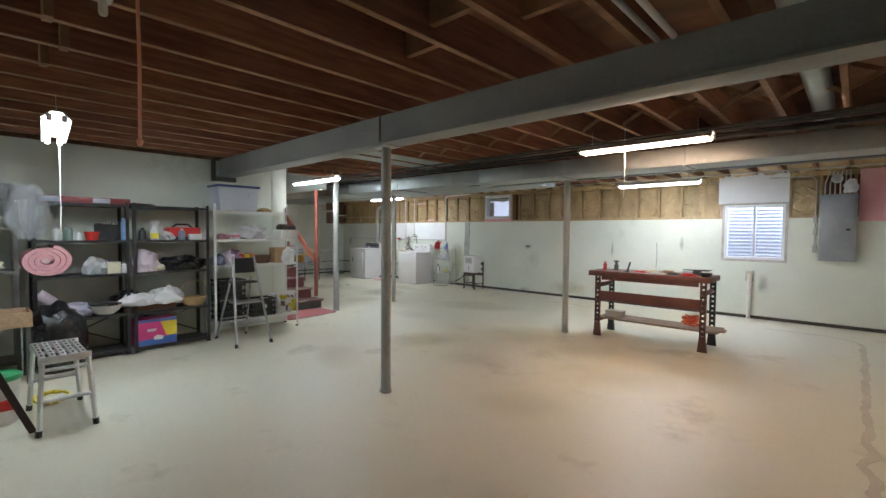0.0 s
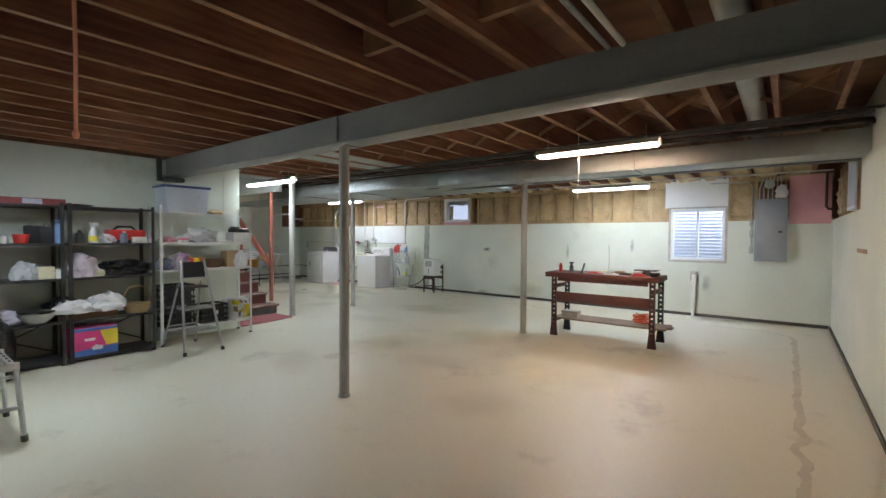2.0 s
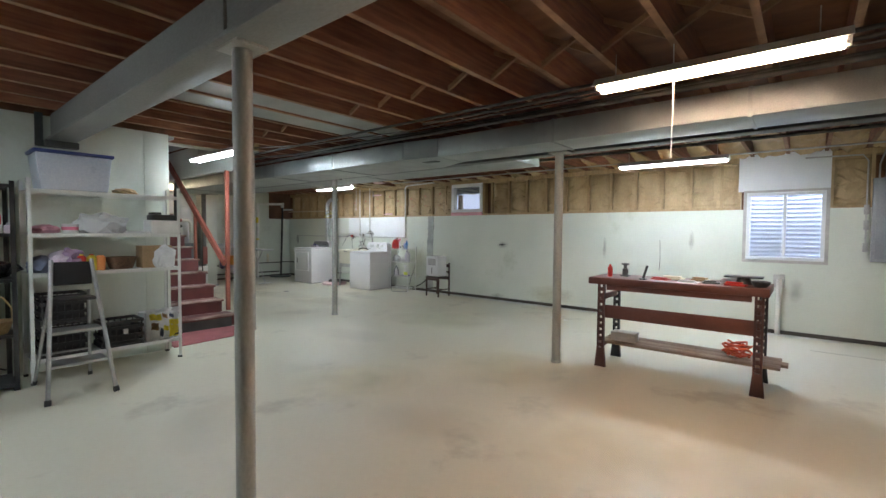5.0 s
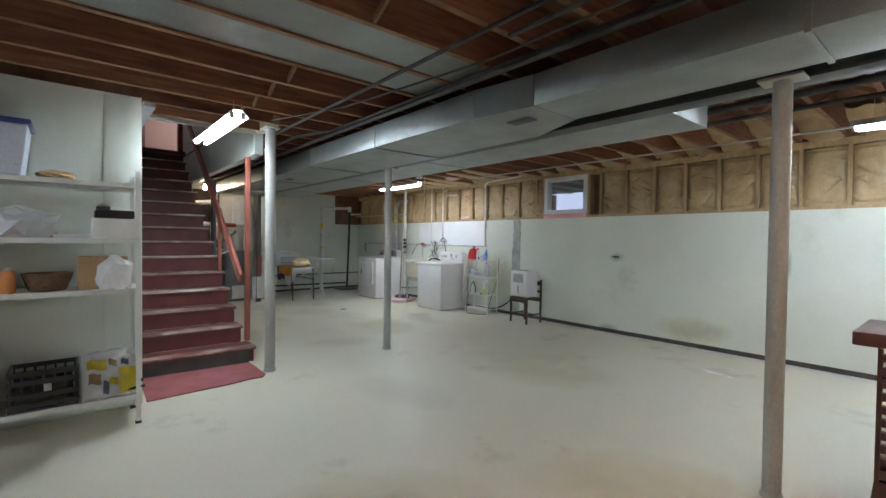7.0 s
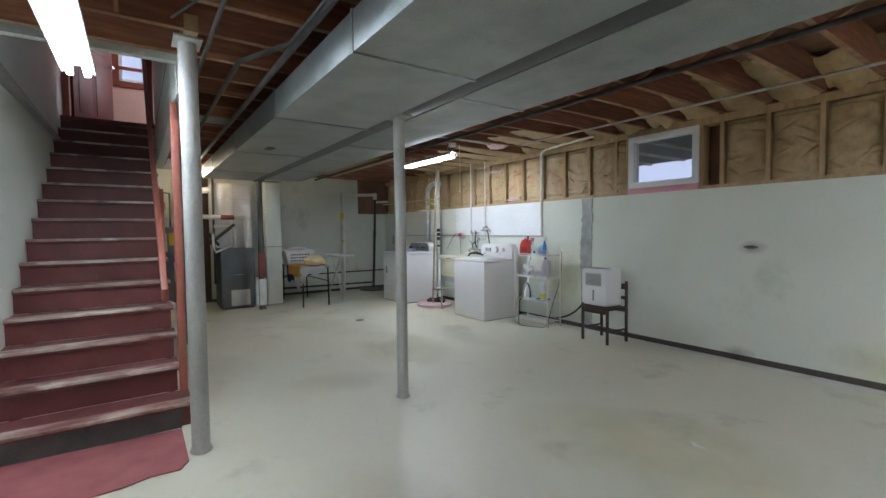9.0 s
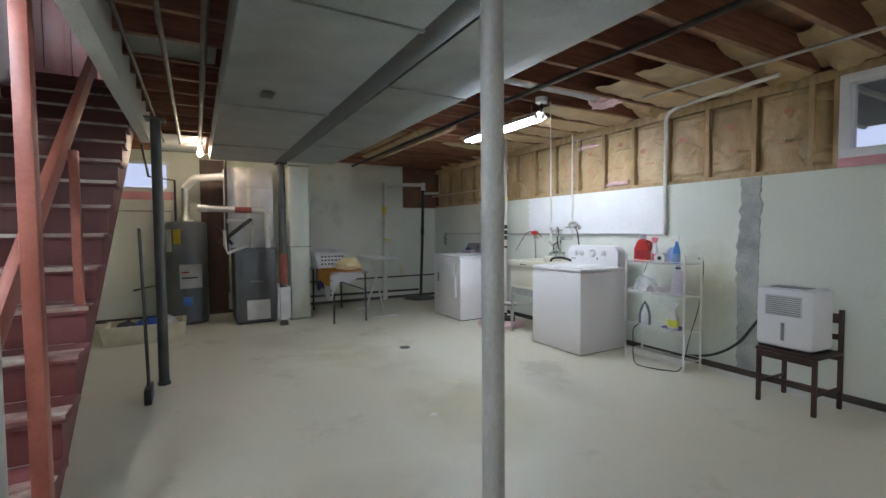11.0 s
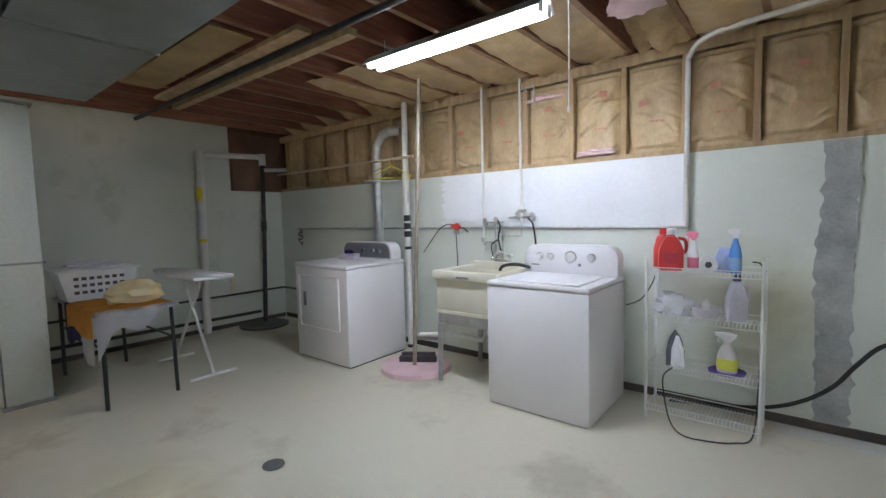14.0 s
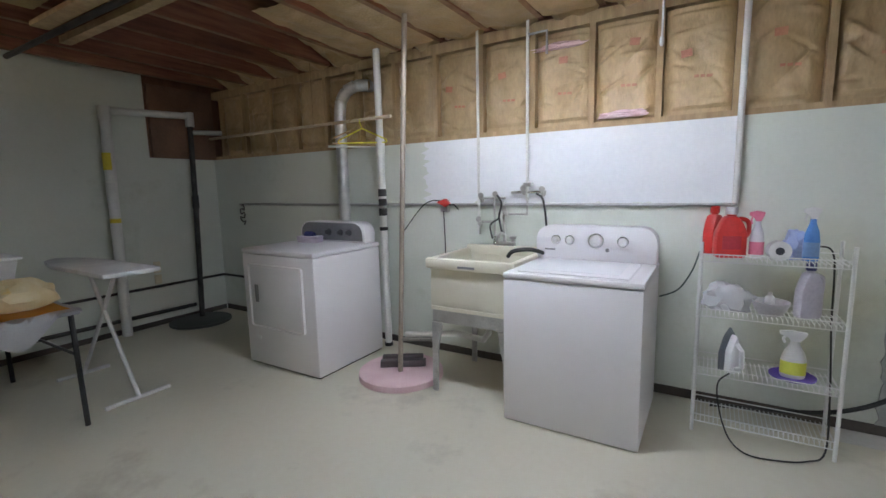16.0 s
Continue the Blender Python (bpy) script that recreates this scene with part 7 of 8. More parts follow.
part("black_hose", Shape().tube(smooth([(0.0, -0.03, 0.12), (0.05, -0.07, 0.06), (0.03, -0.07, -0.04), (0.05, -0.05, -0.17)]), 0.008, 8), C_CORD, valve)
part("black_hose", Shape().tube(smooth([(0.30, -0.03, 0.13), (0.35, -0.05, 0.10), (0.37, -0.05, 0.02), (0.38, -0.04, -0.10)]), 0.008, 8), C_CORD, valve)
part("black_hose", Shape().tube(smooth([(0.02, -0.04, -0.05), (-0.04, -0.07, -0.10), (-0.02, -0.08, -0.20)]), 0.007, 8), C_CORD, valve)
part("valve_box", Shape().box(0.20, 0.26, -0.03, 0.03, 0.18, 0.21, 0.004), TAP_METAL, valve)
outlet = thing("outlet_plug", pose(-10.70, NORTH - 0.02, 1.25), "wall outlet with a red and white plug and cords", "outlet")
part("box", Shape().box(-0.035, 0.035, -0.04, 0.0, -0.06, 0.04, 0.005), CONDUIT, outlet)
part("red_plug", Shape().slab([(-0.05, 0.02), (0.03, 0.05), (0.07, 0.01), (0.03, -0.02)], "y", -0.08, -0.041, 0.006), C_RED, outlet)
part("cord", Shape().tube(smooth([(-0.02, -0.05, 0.03), (-0.12, -0.04, 0.03), (-0.22, -0.05, -0.03), (-0.42, -0.05, -0.25)]), 0.005, 6).tube([(0.0, -0.045, -0.05), (0.0, -0.03, -0.3), (0.0, -0.03, -0.72)], 0.004, 6).tube([(0.04, -0.05, 0.0), (0.10, -0.05, 0.0), (0.13, -0.03, -0.04)], 0.006, 6), C_CORD, outlet)
solo("washer_cord", Shape().tube(smooth([(-8.86, 9.77, 1.0), (-8.89, 9.74, 0.98), (-8.93, 9.72, 0.85), (-9.0, 9.70, 0.73), (-9.10, 9.68, 0.68)]), 0.005, 6), plain("green_grey_cord", (0.06, 0.09, 0.08), 0.5), pose(0, 0, 0), "dark washer cord plugged into the wall", "cord")
solo("drain_hose", Shape().tube(smooth([(-7.60, 9.60, 0.66), (-7.74, 9.66, 0.60), (-7.84, 9.68, 0.47), (-7.94, 9.68, 0.32), (-8.08, 9.68, 0.20), (-8.25, 9.68, 0.12), (-8.48, 9.69, 0.07), (-8.80, 9.69, 0.03)]), 0.012, 10), C_CORD, pose(0, 0, 0), "black drain hose hanging from the dehumidifier", "hose")
solo("cable_knot", Shape().tube([(0.03 * math.sin(k * 0.9), -0.02 - 0.01 * math.cos(k), -0.012 * k + 0.02 * math.sin(k * 1.7)) for k in range(18)], 0.007, 6), C_CORD, pose(-13.35, NORTH - 0.01, 1.24), "knot of dark cable on the corner wall", "cable")

# ---- end wall pipes and sump ----
ep = tagged(new("sump_pipe"), "white plastic sump pipe up and over on the end wall", "pipe", kind="structure")
part("riser", Shape().tube([(WEST + 0.09, 8.67, 0.0), (WEST + 0.09, 8.70, 2.10)], 0.045, 16), PVC, ep)
part("cross", Shape().tube([(WEST + 0.09, 8.66, 2.17), (WEST + 0.09, 9.50, 2.21)], 0.035, 14), PVC, ep)
part("elbow", Shape().tube([(WEST + 0.09, 8.70, 2.08), (WEST + 0.09, 8.70, 2.21)], 0.052, 16).tube([(WEST + 0.09, 9.50, 2.25), (WEST + 0.09, 9.50, 2.10)], 0.045, 14), PVC, ep)
part("drop", Shape().tube([(WEST + 0.09, 9.50, 2.10), (WEST + 0.12, 9.46, 1.2), (WEST + 0.18, 9.38, 0.02)], 0.028, 12), IRON, ep)
part("coupling", Shape().tube([(WEST + 0.112, 9.468, 1.36), (WEST + 0.118, 9.462, 1.22)], 0.036, 12), C_CORD, ep)
part("wall_stub", Shape().tube([(WEST + 0.09, 9.50, 2.04), (WEST + 0.20, 9.79, 2.05)], 0.025, 10), PVC, ep)
for z0, z1, mt in ((1.62, 1.78, C_YEL), (1.25, 1.5, LABEL), (1.12, 1.16, C_YEL)):
    part("sticker", Shape().tube([(WEST + 0.0905, 8.685, z0), (WEST + 0.0905, 8.686, z1)], 0.0458, 16, cap=False), mt, ep)
solo("sump_lid", Shape().lathe([(0.30, 0), (0.305, 0.01), (0.30, 0.025), (0.0, 0.03)], seg=32), DARK_STEEL, pose(-13.55, 9.30, 0), "round dark sump pit lid on the floor", "sump lid")
solo("outlet_plate", Shape().box(0, 0.008, -0.035, 0.035, -0.06, 0.06, 0.003), C_CREAM, pose(WEST + 0.001, 9.05, 0.62), "cream outlet plate on the end wall", "outlet")
solo("outlet_plate", Shape().box(0, 0.008, -0.035, 0.035, -0.05, 0.05, 0.003), C_CREAM, pose(WEST + 0.001, 9.05, 0.42 + 0.07), "cream outlet plate low on the end wall", "outlet")
bag("garbage_bag", -12.22, 9.50, 0.0, 0.14, 0.16, 0.26, plain("dull_pink_bag", (0.40, 0.30, 0.29), 0.6), "dull pink rubbish bag behind the dryer", 44, 0.25)
dg = thing("floor_drain", pose(-10.374, 7.566, 0.001), "small dark round floor drain grate", "drain")
part("ring", Shape().lathe([(0.06, 0), (0.06, 0.003), (0.045, 0.004)], seg=24), DARK_STEEL, dg)
part("grate", Shape().lathe([(0.044, 0.0), (0.044, 0.002), (0.0, 0.002)], seg=20), INK, dg)

# ---- folding table with laundry ----
tab = thing("card_table", pose(-12.42, 7.46, 0), "black legged folding table draped with towels", "table")
part("tabletop", Shape().box(-0.95, 0.40, -0.27, 0.27, 0.695, 0.72, 0.006), plain("grey_vinyl", (0.38, 0.40, 0.44), 0.5), tab)
for sx in (-0.90, 0.37):
    for sy in (-0.23, 0.23):
        part("leg", Shape().tube([(sx, sy, 0.694), (sx + 0.01, sy * 1.03, 0.0)], 0.015, 8), BLACK_METAL, tab)
for sy in (-0.23, 0.23):
    part("brace", Shape().tube([(-0.90, sy, 0.45), (0.37, sy, 0.45)], 0.009, 6), BLACK_METAL, tab)
def drape(x0, x1, y0, y1, hang, seed, edge):
    """A cloth over the table's +x edge that hangs down unevenly."""
    def fn(u, v):
        y = y0 + (y1 - y0) * u
        w = noise.noise(Vector((u * 4, seed, 0)))
        total = (x1 - x0) + hang * (0.75 + 0.45 * noise.noise(Vector((u * 2.2, seed + 4, 1))) + edge * u)
        s = v * total
        if s < (x1 - x0):
            return (x0 + s, y, 0.726 + 0.012 * noise.noise(Vector((u * 5, v * 6, seed))) + 0.006)
        d = s - (x1 - x0)
        return (x1 + 0.012 + 0.02 * w + 0.03 * d * math.sin(u * 9 + seed), y + 0.03 * d * w, 0.728 - d)
    return Shape().sheet(18, 24, fn).thicken(0.006)
def side_drape(x0, x1, depth, hang, seed, lift):
    """A cloth over the table's long edge that hangs down unevenly."""
    def fn(u, v):
        x = x0 + (x1 - x0) * u
        w = noise.noise(Vector((u * 3.4, seed, 2)))
        total = depth + hang * (0.92 + 0.22 * noise.noise(Vector((u * 2.0, seed + 4, 1))))
        d = v * total - depth
        if d < 0:
            return (x + 0.02 * w * v, -0.285 - d, 0.728 + lift + 0.010 * noise.noise(Vector((u * 5, v * 6, seed))))
        return (x + 0.04 * d * w, -0.290 - lift - 0.02 * w - 0.05 * d * math.sin(u * 8 + seed) * d, 0.728 + lift - d)
    return Shape().sheet(18, 24, fn).thicken(0.005)


solo("towel", side_drape(-0.28, 0.43, 0.50, 0.21, 2, 0.012), C_ORANGE, pose(-12.42, 7.46, 0.004), "orange towel draped over the table edge", "towel")
solo("sheet", drape(-0.05, 0.418, -0.28, 0.27, 0.46, 7, -0.85), C_CLOTH, pose(-12.42, 7.46, -0.003), "white cloth hanging from the table", "cloth")
solo("linen", side_drape(0.08, 0.40, 0.30, 0.42, 5, 0.004), C_CLOTH, pose(-12.42, 7.46, 0.0), "white cloth hanging below the orange towel", "cloth")
solo("navy_garment", side_drape(-0.42, 0.06, 0.25, 0.32, 11, 0.0), C_NAVY, pose(-12.42, 7.46, 0.0), "navy garment hanging from the table edge", "cloth")
bag("folded_towel", -12.30, 7.52, 0.742, 0.17, 0.20, 0.11, C_TOWEL, "heap of cream and yellow towels", 45, 0.25, "towels")
lb = thing("laundry_basket", pose(-12.98, 7.42, 0.722) @ Matrix.Diagonal((1.1, 1.12, 1.05, 1)), "white plastic laundry basket with slotted sides", "laundry basket")
part("tub", Shape().slab([(-0.20, 0), (0.20, 0), (0.25, 0.24), (-0.25, 0.24)], "x", -0.15, 0.15, 0.01), C_WHITE, lb)
part("rim", Shape().box(-0.17, 0.17, -0.27, 0.27, 0.2405, 0.26, 0.008), C_WHITE, lb)
for k in range(7):
    for q in range(3):
        part("slot", Shape().box(0.1502, 0.152, -0.16 + 0.048 * k, -0.13 + 0.048 * k, 0.06 + 0.055 * q, 0.085 + 0.055 * q), INK, lb)
bag("cloth_lump", -12.98, 7.42, 0.996, 0.12, 0.2, 0.04, C_CLOTH, "white laundry heaped in the basket", 46, 0.3, "cloth")

# ---- ironing board ----
ib = thing("ironing_board", pose(-12.14, 8.03, 0), "white ironing board standing open on tee feet", "ironing board")
outline = [(0.12, -0.17), (0.14, -0.12), (0.14, 0.12), (0.12, 0.17), (-0.7, 0.16), (-1.0, 0.10), (-1.12, 0.0), (-1.0, -0.10), (-0.7, -0.16)]
part("board", Shape().slab(outline, "z", 0.875, 0.905, 0.006), surface("pale_grey_cover", (0.68, 0.69, 0.71), (0.76, 0.77, 0.78), 0.8, 0, 9, 90, 0.2), ib)
part("leg", Shape().tube([(0.0, 0.0, 0.015), (-0.55, 0.0, 0.87)], 0.014, 10), C_WHITE, ib)
part("leg", Shape().tube([(-0.85, 0.0, 0.015), (-0.12, 0.0, 0.87)], 0.014, 10), C_WHITE, ib)
part("foot", Shape().tube([(0.0, -0.20, 0.014), (0.0, 0.20, 0.014)], 0.014, 10), C_WHITE, ib)
part("foot", Shape().tube([(-0.85, -0.17, 0.014), (-0.85, 0.17, 0.014)], 0.014, 10), C_WHITE, ib)

# ---- furnace corner ----
FOIL = surface("dull_foil_duct", (0.56, 0.56, 0.58), (0.70, 0.69, 0.70), 0.5, 0.25, 4, 70, 0.12, spots=(0.78, 0.76, 0.76), spot_scale=5, spot_at=0.64)
fur = thing("furnace", pose(-12.66, 6.29, 0), "dark grey gas furnace with service labels", "furnace")
part("cabinet", Shape().box(-0.70, 0.0, -0.285, 0.265, 0.03, 1.08, 0.006), FURNACE, fur)
part("plinth", Shape().box(-0.69, -0.02, -0.27, 0.25, 0, 0.0295), INK, fur)
fd = part("door_panel", Shape().box(0.0005, 0.012, -0.265, 0.245, 0.05, 1.05, 0.004), FURNACE, fur)
part("badge", Shape().box(0.0125, 0.015, -0.09, 0.07, 0.60, 0.615), GREY_PLASTIC, fd)
part("service_label", Shape().box(0.0125, 0.0145, -0.14, 0.17, 0.06, 0.34), LABEL, fd)
part("vent_pipe", Shape().tube([(-0.10, 0.17, 1.08), (-0.10, 0.17, 1.56), (-0.10, 0.12, 1.62), (-0.10, -0.68, 1.64)], 0.04, 14), PVC, fur)
part("red_label", Shape().tube([(-0.10, -0.26, 1.63), (-0.10, -0.04, 1.625)], 0.0415, 14, cap=False), plain("maroon_label", (0.26, 0.05, 0.04), 0.5), fur)
part("elbow", Shape().tube([(-0.10, -0.60, 1.638), (-0.10, -0.72, 1.642)], 0.048, 14), PVC, fur)
part("pipe", Shape().tube([(-0.16, -0.02, 1.08), (-0.16, -0.02, 1.40), (-0.16, -0.10, 1.46), (-0.16, -0.36, 1.47)], 0.030, 12), PVC, fur)
part("condensate", Shape().tube([(0.0, -0.40, 1.34), (0.02, -0.40, 1.12), (0.03, -0.37, 1.02), (0.03, -0.12, 1.12)], 0.022, 10), PVC, fur)
part("gas_arm", Shape().tube([(-0.04, -0.46, 1.16), (-0.04, -0.05, 1.50)], 0.028, 10), IRON, fur)
part("gas_arm", Shape().tube([(-0.06, -0.52, 1.40), (-0.06, -0.30, 1.14)], 0.022, 10), IRON, fur)
part("gas_riser", Shape().tube([(-0.18, -0.36, 0.45), (-0.18, -0.36, 2.40)], 0.018, 10), IRON, fur)
part("junction_box", Shape().box(-0.30, -0.24, -0.42, -0.33, 1.15, 1.35, 0.006), DARK_STEEL, fur)
plen = built("plenum", Shape().box(-13.36, -12.88, 5.92, 6.56, 1.085, 2.238, 0.004), FOIL, "dull silver sheet metal plenum above the furnace", "duct")
for zz in (1.35, 1.95):
    part("seam", Shape().box(-12.886, -12.874, 5.925, 6.555, zz, zz + 0.02), FOIL, plen)
part("foil_tape", Shape().box(-12.882, -12.877, 6.2, 6.25, 1.09, 2.23), PVC, plen, "pale sealing tape")
# Pale sheet added so the bulb-lit patch of ceiling comes out bright.
built("heat_shield", Shape().box(-13.5, -12.2, 5.14, 5.70, 2.506, 2.512, 0.001), FOIL, "pale sheet added under the joists to brighten the ceiling at the bulb", "sheet metal")
built("wood_panel", Shape().box(WEST + 0.02, WEST + 0.05, 5.62, 5.98, 0.05, 2.45), C_BROWN, "narrow dark board standing on the end wall", "board")
solo("paper_notice", Shape().box(0, 0.004, -0.055, 0.055, 0, 0.46, 0.001), LABEL, pose(-12.304, 6.60, 0.08), "white printed instruction sheet taped to the post", "paper")
built("chase", Shape().box(-13.2, -12.65, 6.76, 7.03, 0.0, 2.27, 0.004), surface("chase_paint", (0.62, 0.66, 0.60), (0.70, 0.74, 0.68), 0.6, 0, 2, 50, 0.08), "narrow pale boxed duct standing beside the furnace", "duct")
built("chase_cap", Shape().box(-13.22, -12.63, 6.74, 7.05, 1.08, 1.095).box(-13.22, -12.63, 6.74, 7.05, 2.271, 2.29).box(-13.22, -12.63, 6.74, 7.05, 0.0, 0.03), GALV, "thin metal seams around the boxed duct", "duct")
built("filter_slot", Shape().box(-13.2, -12.66, 6.565, 6.75, 0.03, 0.50, 0.004), C_WHITE, "white filter housing beside the furnace", "filter")
solo("fire_notice", Shape().box(0, 0.006, -0.05, 0.05, 0, 0.42, 0.002), plain("faded_red_print", (0.22, 0.055, 0.045), 0.6), pose(-12.305, 6.60, 0.58), "tall red printed notice strapped to the post", "sign")
wh = thing("water_heater", pose(-13.32, 5.42, 0), "tall dark grey water heater with paper labels", "water heater")
part("tank", Shape().lathe([(0.25, 0.03), (0.27, 0.05), (0.27, 1.42), (0.25, 1.46), (0.12, 1.48), (0.0, 1.48)], seg=36), FURNACE, wh)
part("base_ring", Shape().lathe([(0.26, 0), (0.26, 0.029), (0.2, 0.029)], seg=30), INK, wh)
part("flue_hood", Shape().lathe([(0.10, 1.481), (0.06, 1.56), (0.05, 1.58), (0.05, 1.95)], seg=18), GALV, wh)
def wrap_label(a0, a1, z0, z1, r):
    return Shape().sheet(8, 1, lambda u, v: (r * math.cos(a0 + (a1 - a0) * u), r * math.sin(a0 + (a1 - a0) * u), z0 + (z1 - z0) * v)).thicken(0.001)
part("white_label", wrap_label(-0.35, 0.75, 0.52, 0.86, 0.2725), LABEL, wh)
part("yellow_label", wrap_label(-0.62, -0.25, 1.15, 1.36, 0.2725), C_YEL, wh)
part("side_label", wrap_label(-1.25, -0.72, 1.04, 1.36, 0.2725), LABEL, wh)
part("gas_valve", Shape().box(0.262, 0.32, -0.06, 0.06, 0.28, 0.40, 0.01), C_BLUE, wh)
part("print_line", wrap_label(-0.25, 0.1, 0.74, 0.76, 0.2745), C_RED, wh)
part("print_line", wrap_label(-0.25, 0.5, 0.66, 0.68, 0.2745), INK, wh)
pipe("flue_pipe", [(-13.32, 5.42, 1.95), (-13.28, 5.55, 2.10), (-13.2, 5.95, 2.14)], 0.055, FOIL, "round metal flue running to the chimney", seg=16)
pipe("hot_pipe", [(-13.2, 5.30, 1.47), (-13.2, 5.30, 2.05), (-13.1, 5.0, 2.08), (-12.9, 4.95, 2.48)], 0.016, IRON, "dark insulated water pipe")
pipe("cold_pipe", [(-13.4, 5.25, 1.47), (-13.4, 5.25, 1.62), (WEST + 0.05, 4.7, 1.64), (WEST + 0.05, 4.2, 1.64)], 0.012, CONDUIT, "thin pipe along the end wall")
pipe("gas_drop", [(-13.55, 5.05, 2.46), (-13.55, 5.05, 0.55), (-13.4, 4.75, 0.50)], 0.014, IRON, "dark gas pipe dropping to the heater")
tubb = thing("plastic_tub", pose(-12.35, 4.98, 0), "shallow tan plastic tub of folded cloths", "tub")
part("shell", Shape().box(-0.24, 0.24, -0.40, 0.40, 0, 0.012).slab([(-0.40, 0.0125), (-0.43, 0.22), (0.43, 0.22), (0.40, 0.0125)], "x", 0.225, 0.24).slab([(-0.40, 0.0125), (-0.43, 0.22), (0.43, 0.22), (0.40, 0.0125)], "x", -0.24, -0.225).box(-0.2245, 0.2245, 0.385, 0.40, 0.0125, 0.22).box(-0.2245, 0.2245, -0.40, -0.385, 0.0125, 0.22), C_CREAM, tubb)
bag("folded_cloth", -12.35, 5.02, 0.014, 0.15, 0.16, 0.17, plain("blue_cloth", (0.05, 0.10, 0.40), 0.9), "blue cloth in the tub", 47, 0.3, "cloth")
bag("folded_cloth", -12.33, 5.20, 0.014, 0.16, 0.13, 0.17, C_CLOTH, "white cloth in the tub", 48, 0.3, "cloth")
bag("folded_cloth", -12.35, 4.78, 0.014, 0.15, 0.12, 0.15, INK, "dark cloth in the tub", 49, 0.3, "cloth")
broom = thing("broom", pose(-9.95, 5.19, 0), "dark handled broom leaning beside the stairs", "broom")
part("handle", Shape().tube([(0, 0, 0.12), (0.06, -0.02, 1.35)], 0.012, 8), DARK_STEEL, broom)
part("head", Shape().box(-0.12, 0.12, -0.025, 0.025, 0.0, 0.12, 0.008), BLACK_PLASTIC, broom)

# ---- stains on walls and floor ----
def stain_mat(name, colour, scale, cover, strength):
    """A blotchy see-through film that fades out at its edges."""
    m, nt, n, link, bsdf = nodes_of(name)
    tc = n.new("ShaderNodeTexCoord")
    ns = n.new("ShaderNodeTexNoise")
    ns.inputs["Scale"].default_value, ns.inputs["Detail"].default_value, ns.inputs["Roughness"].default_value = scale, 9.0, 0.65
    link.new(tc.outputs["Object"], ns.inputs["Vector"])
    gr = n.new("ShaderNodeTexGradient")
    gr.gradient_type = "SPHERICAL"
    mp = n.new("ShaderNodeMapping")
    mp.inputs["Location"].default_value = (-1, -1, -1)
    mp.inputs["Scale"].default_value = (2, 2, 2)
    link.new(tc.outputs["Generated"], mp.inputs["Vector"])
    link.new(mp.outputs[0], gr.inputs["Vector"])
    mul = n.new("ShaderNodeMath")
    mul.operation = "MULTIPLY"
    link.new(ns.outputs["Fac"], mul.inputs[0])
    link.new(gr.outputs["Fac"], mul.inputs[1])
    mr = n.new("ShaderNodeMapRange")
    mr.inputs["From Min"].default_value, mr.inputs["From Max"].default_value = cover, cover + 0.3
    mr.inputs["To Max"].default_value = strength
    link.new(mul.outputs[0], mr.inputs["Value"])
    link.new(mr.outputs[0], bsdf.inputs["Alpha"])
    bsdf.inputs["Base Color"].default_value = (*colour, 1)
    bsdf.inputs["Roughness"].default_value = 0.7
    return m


YELLOW_STAIN = stain_mat("yellow_efflorescence", (0.95, 0.87, 0.42), 5.0, 0.10, 0.25)
GREY_STAIN = stain_mat("grey_scuff", (0.40, 0.40, 0.36), 6.0, 0.14, 0.35)
DIRT = stain_mat("floor_dirt", (0.36, 0.32, 0.24), 3.0, 0.10, 0.10)


def wall_stain(x, z, w, h, mat, label):
    ob = solo("wall_stain", Shape().sheet(6, 6, lambda u, v: ((u - 0.5) * w, 0.0, (v - 0.5) * h)), mat, pose(x, NORTH - 0.004, z), label, "stain")
    tagged(ob, kind="structure")


def floor_stain(x, y, w, d, mat, label, rz=0):
    ob = solo("floor_stain", Shape().sheet(6, 6, lambda u, v: ((u - 0.5) * w, (v - 0.5) * d, 0.0)), mat, pose(x, y, 0.0025, 0, 0, rz), label, "stain")
    tagged(ob, kind="structure")


wall_stain(-4.9, 0.22, 1.3, 0.5, YELLOW_STAIN, "yellowish damp stain low on the wall")
wall_stain(-8.3, 0.7, 0.9, 1.3, YELLOW_STAIN, "yellowish damp bloom behind the rack")
wall_stain(-6.1, 0.08, 0.5, 0.2, GREY_STAIN, "grey scuff low on the wall")
wall_stain(-5.98, 1.15, 0.4, 0.2, GREY_STAIN, "grey smudge around the bracket")
wall_stain(-2.55, 1.30, 0.12, 0.45, GREY_STAIN, "rubbed grey patch on the wall")
wall_stain(-3.9, 1.15, 0.10, 0.6, GREY_STAIN, "thin grey streak down the wall")
wall_stain(-1.25, 0.62, 0.25, 0.5, GREY_STAIN, "grey streak below the window")
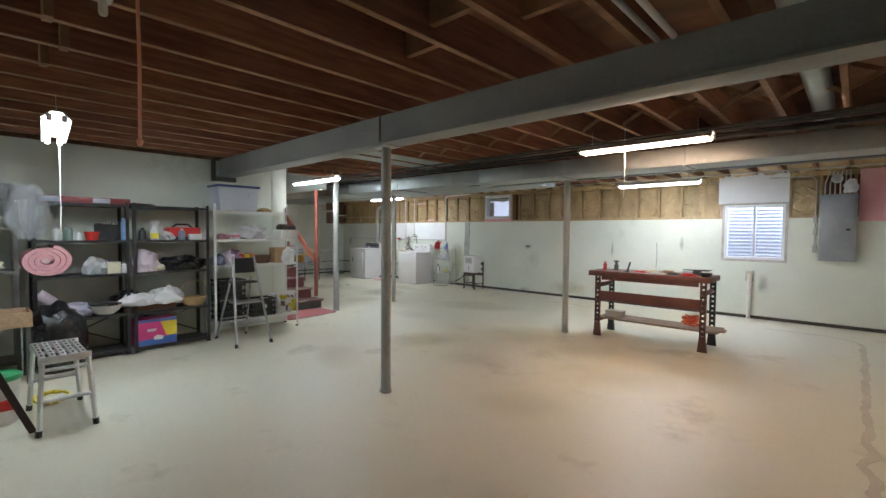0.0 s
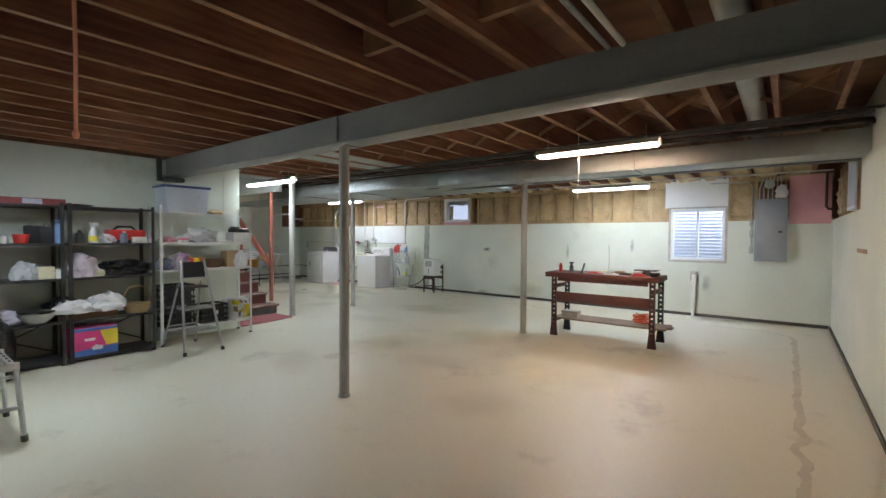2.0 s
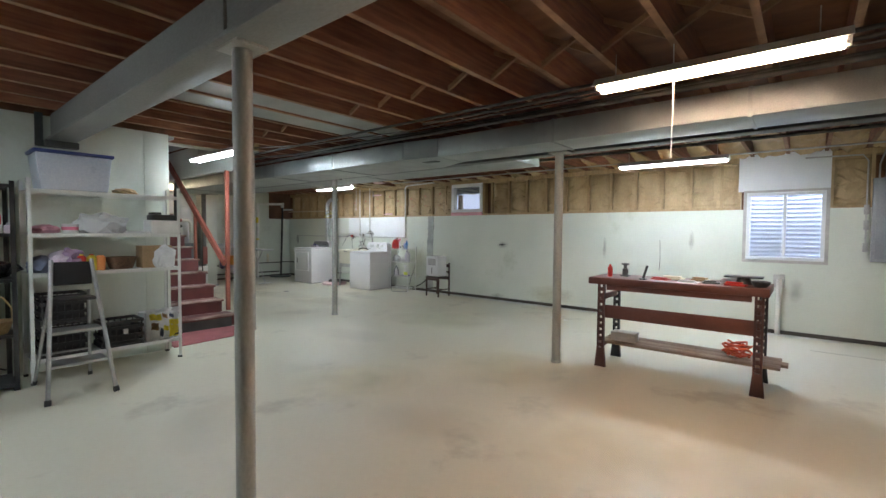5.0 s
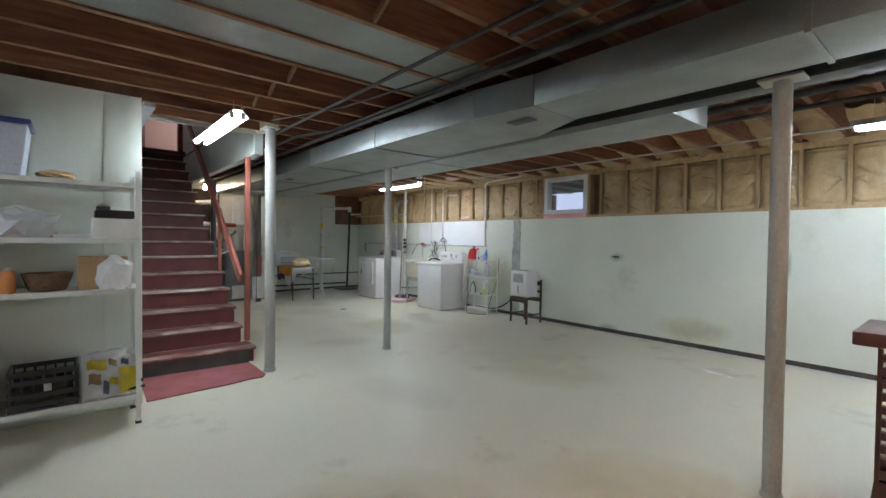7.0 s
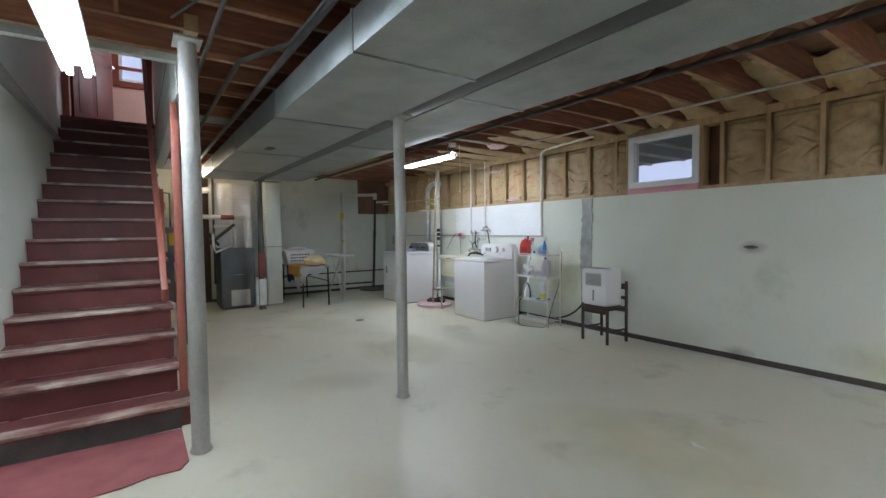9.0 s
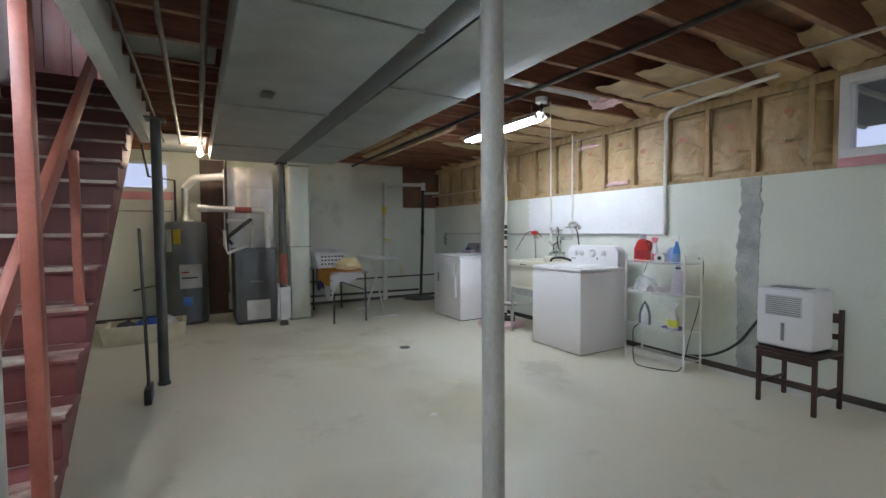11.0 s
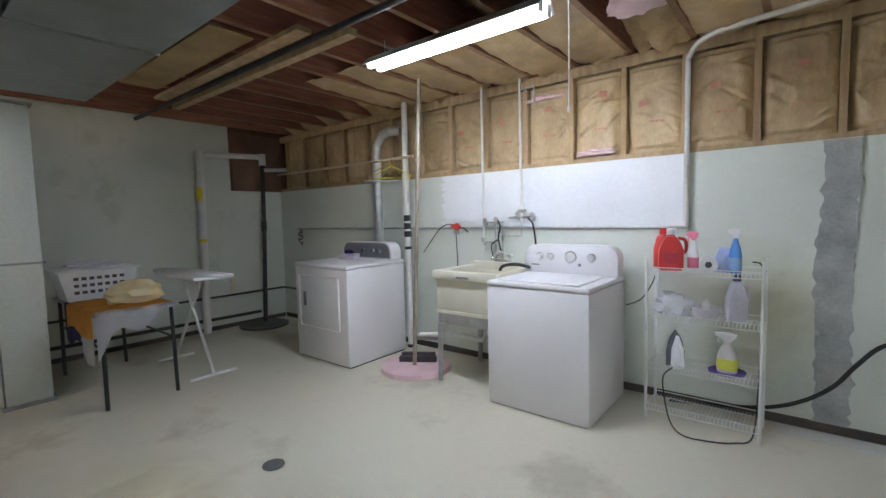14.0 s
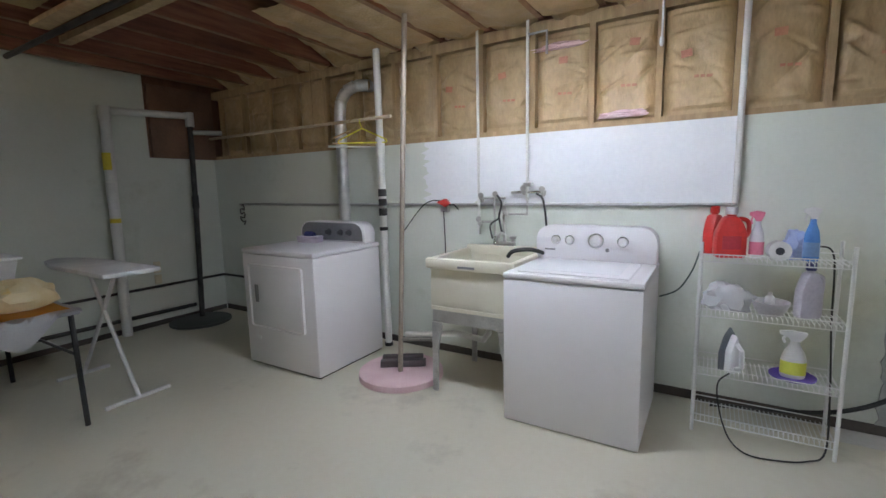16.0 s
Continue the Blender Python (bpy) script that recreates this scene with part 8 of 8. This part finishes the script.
for x, y, w, d, rz in ((-3.3, 4.4, 1.4, 0.9, 20), (-4.6, 3.4, 1.6, 0.8, -30), (-2.2, 3.6, 1.2, 1.0, 50), (-5.9, 5.8, 1.8, 0.9, 10), (-7.9, 6.3, 1.5, 0.8, 70), (-9.9, 7.2, 1.8, 1.2, 25), (-1.2, 2.2, 1.5, 0.9, -20), (-6.3, 3.2, 1.3, 0.7, 80), (-8.6, 8.2, 1.6, 0.7, 0), (-11.4, 6.4, 1.6, 1.1, 30), (-9.0, 5.5, 1.7, 0.8, 5)):
    floor_stain(x, y, w, d, DIRT, "dull traffic stain on the painted floor", rz)
# Blotchy olive tint that shifts the floor colour in broad patches.
OLIVE = stain_mat("olive_floor_tint", (0.90, 0.82, 0.45), 2.6, 0.08, 0.20)
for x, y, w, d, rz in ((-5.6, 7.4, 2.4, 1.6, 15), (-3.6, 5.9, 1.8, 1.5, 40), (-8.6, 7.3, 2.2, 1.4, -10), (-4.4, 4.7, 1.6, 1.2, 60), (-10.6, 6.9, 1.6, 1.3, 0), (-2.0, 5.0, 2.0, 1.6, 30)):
    floor_stain(x, y, w, d, OLIVE, "faint olive yellow tint on the painted floor", rz)
band = Shape().sheet(90, 2, lambda u, v: (-8.2 + 7.4 * u, 9.775 - (0.17 + 0.05 * noise.noise(Vector((u * 40, 3.1, 0))) + 0.03 * noise.noise(Vector((u * 150, 1.1, 0)))) * v, 0.0022))
built("floor_band", band, surface("bare_pale_concrete", (0.60, 0.59, 0.55), (0.72, 0.71, 0.67), 0.8, 0, 5, 60, 0.2, spots=(0.48, 0.46, 0.40), spot_scale=4), "pale unpainted strip of floor along the wall", "floor edge")
for x, y, w, d in ((-4.31, 8.75, 0.24, 0.06), (-4.12, 8.70, 0.07, 0.04), (-5.45, 7.62, 0.10, 0.03), (-8.6, 7.0, 0.05, 0.04)):
    spill = Shape().sheet(12, 3, lambda u, v: ((u - 0.5) * w, (v - 0.5) * d * (0.35 + math.sin(math.pi * u)) + 0.01 * math.sin(9 * u), 0.0024))
    tagged(solo("paint_spill", spill, PATCH_WHITE, pose(x, y, 0, 0, 0, -18), "small dried white paint spill on the floor", "stain"), kind="structure")
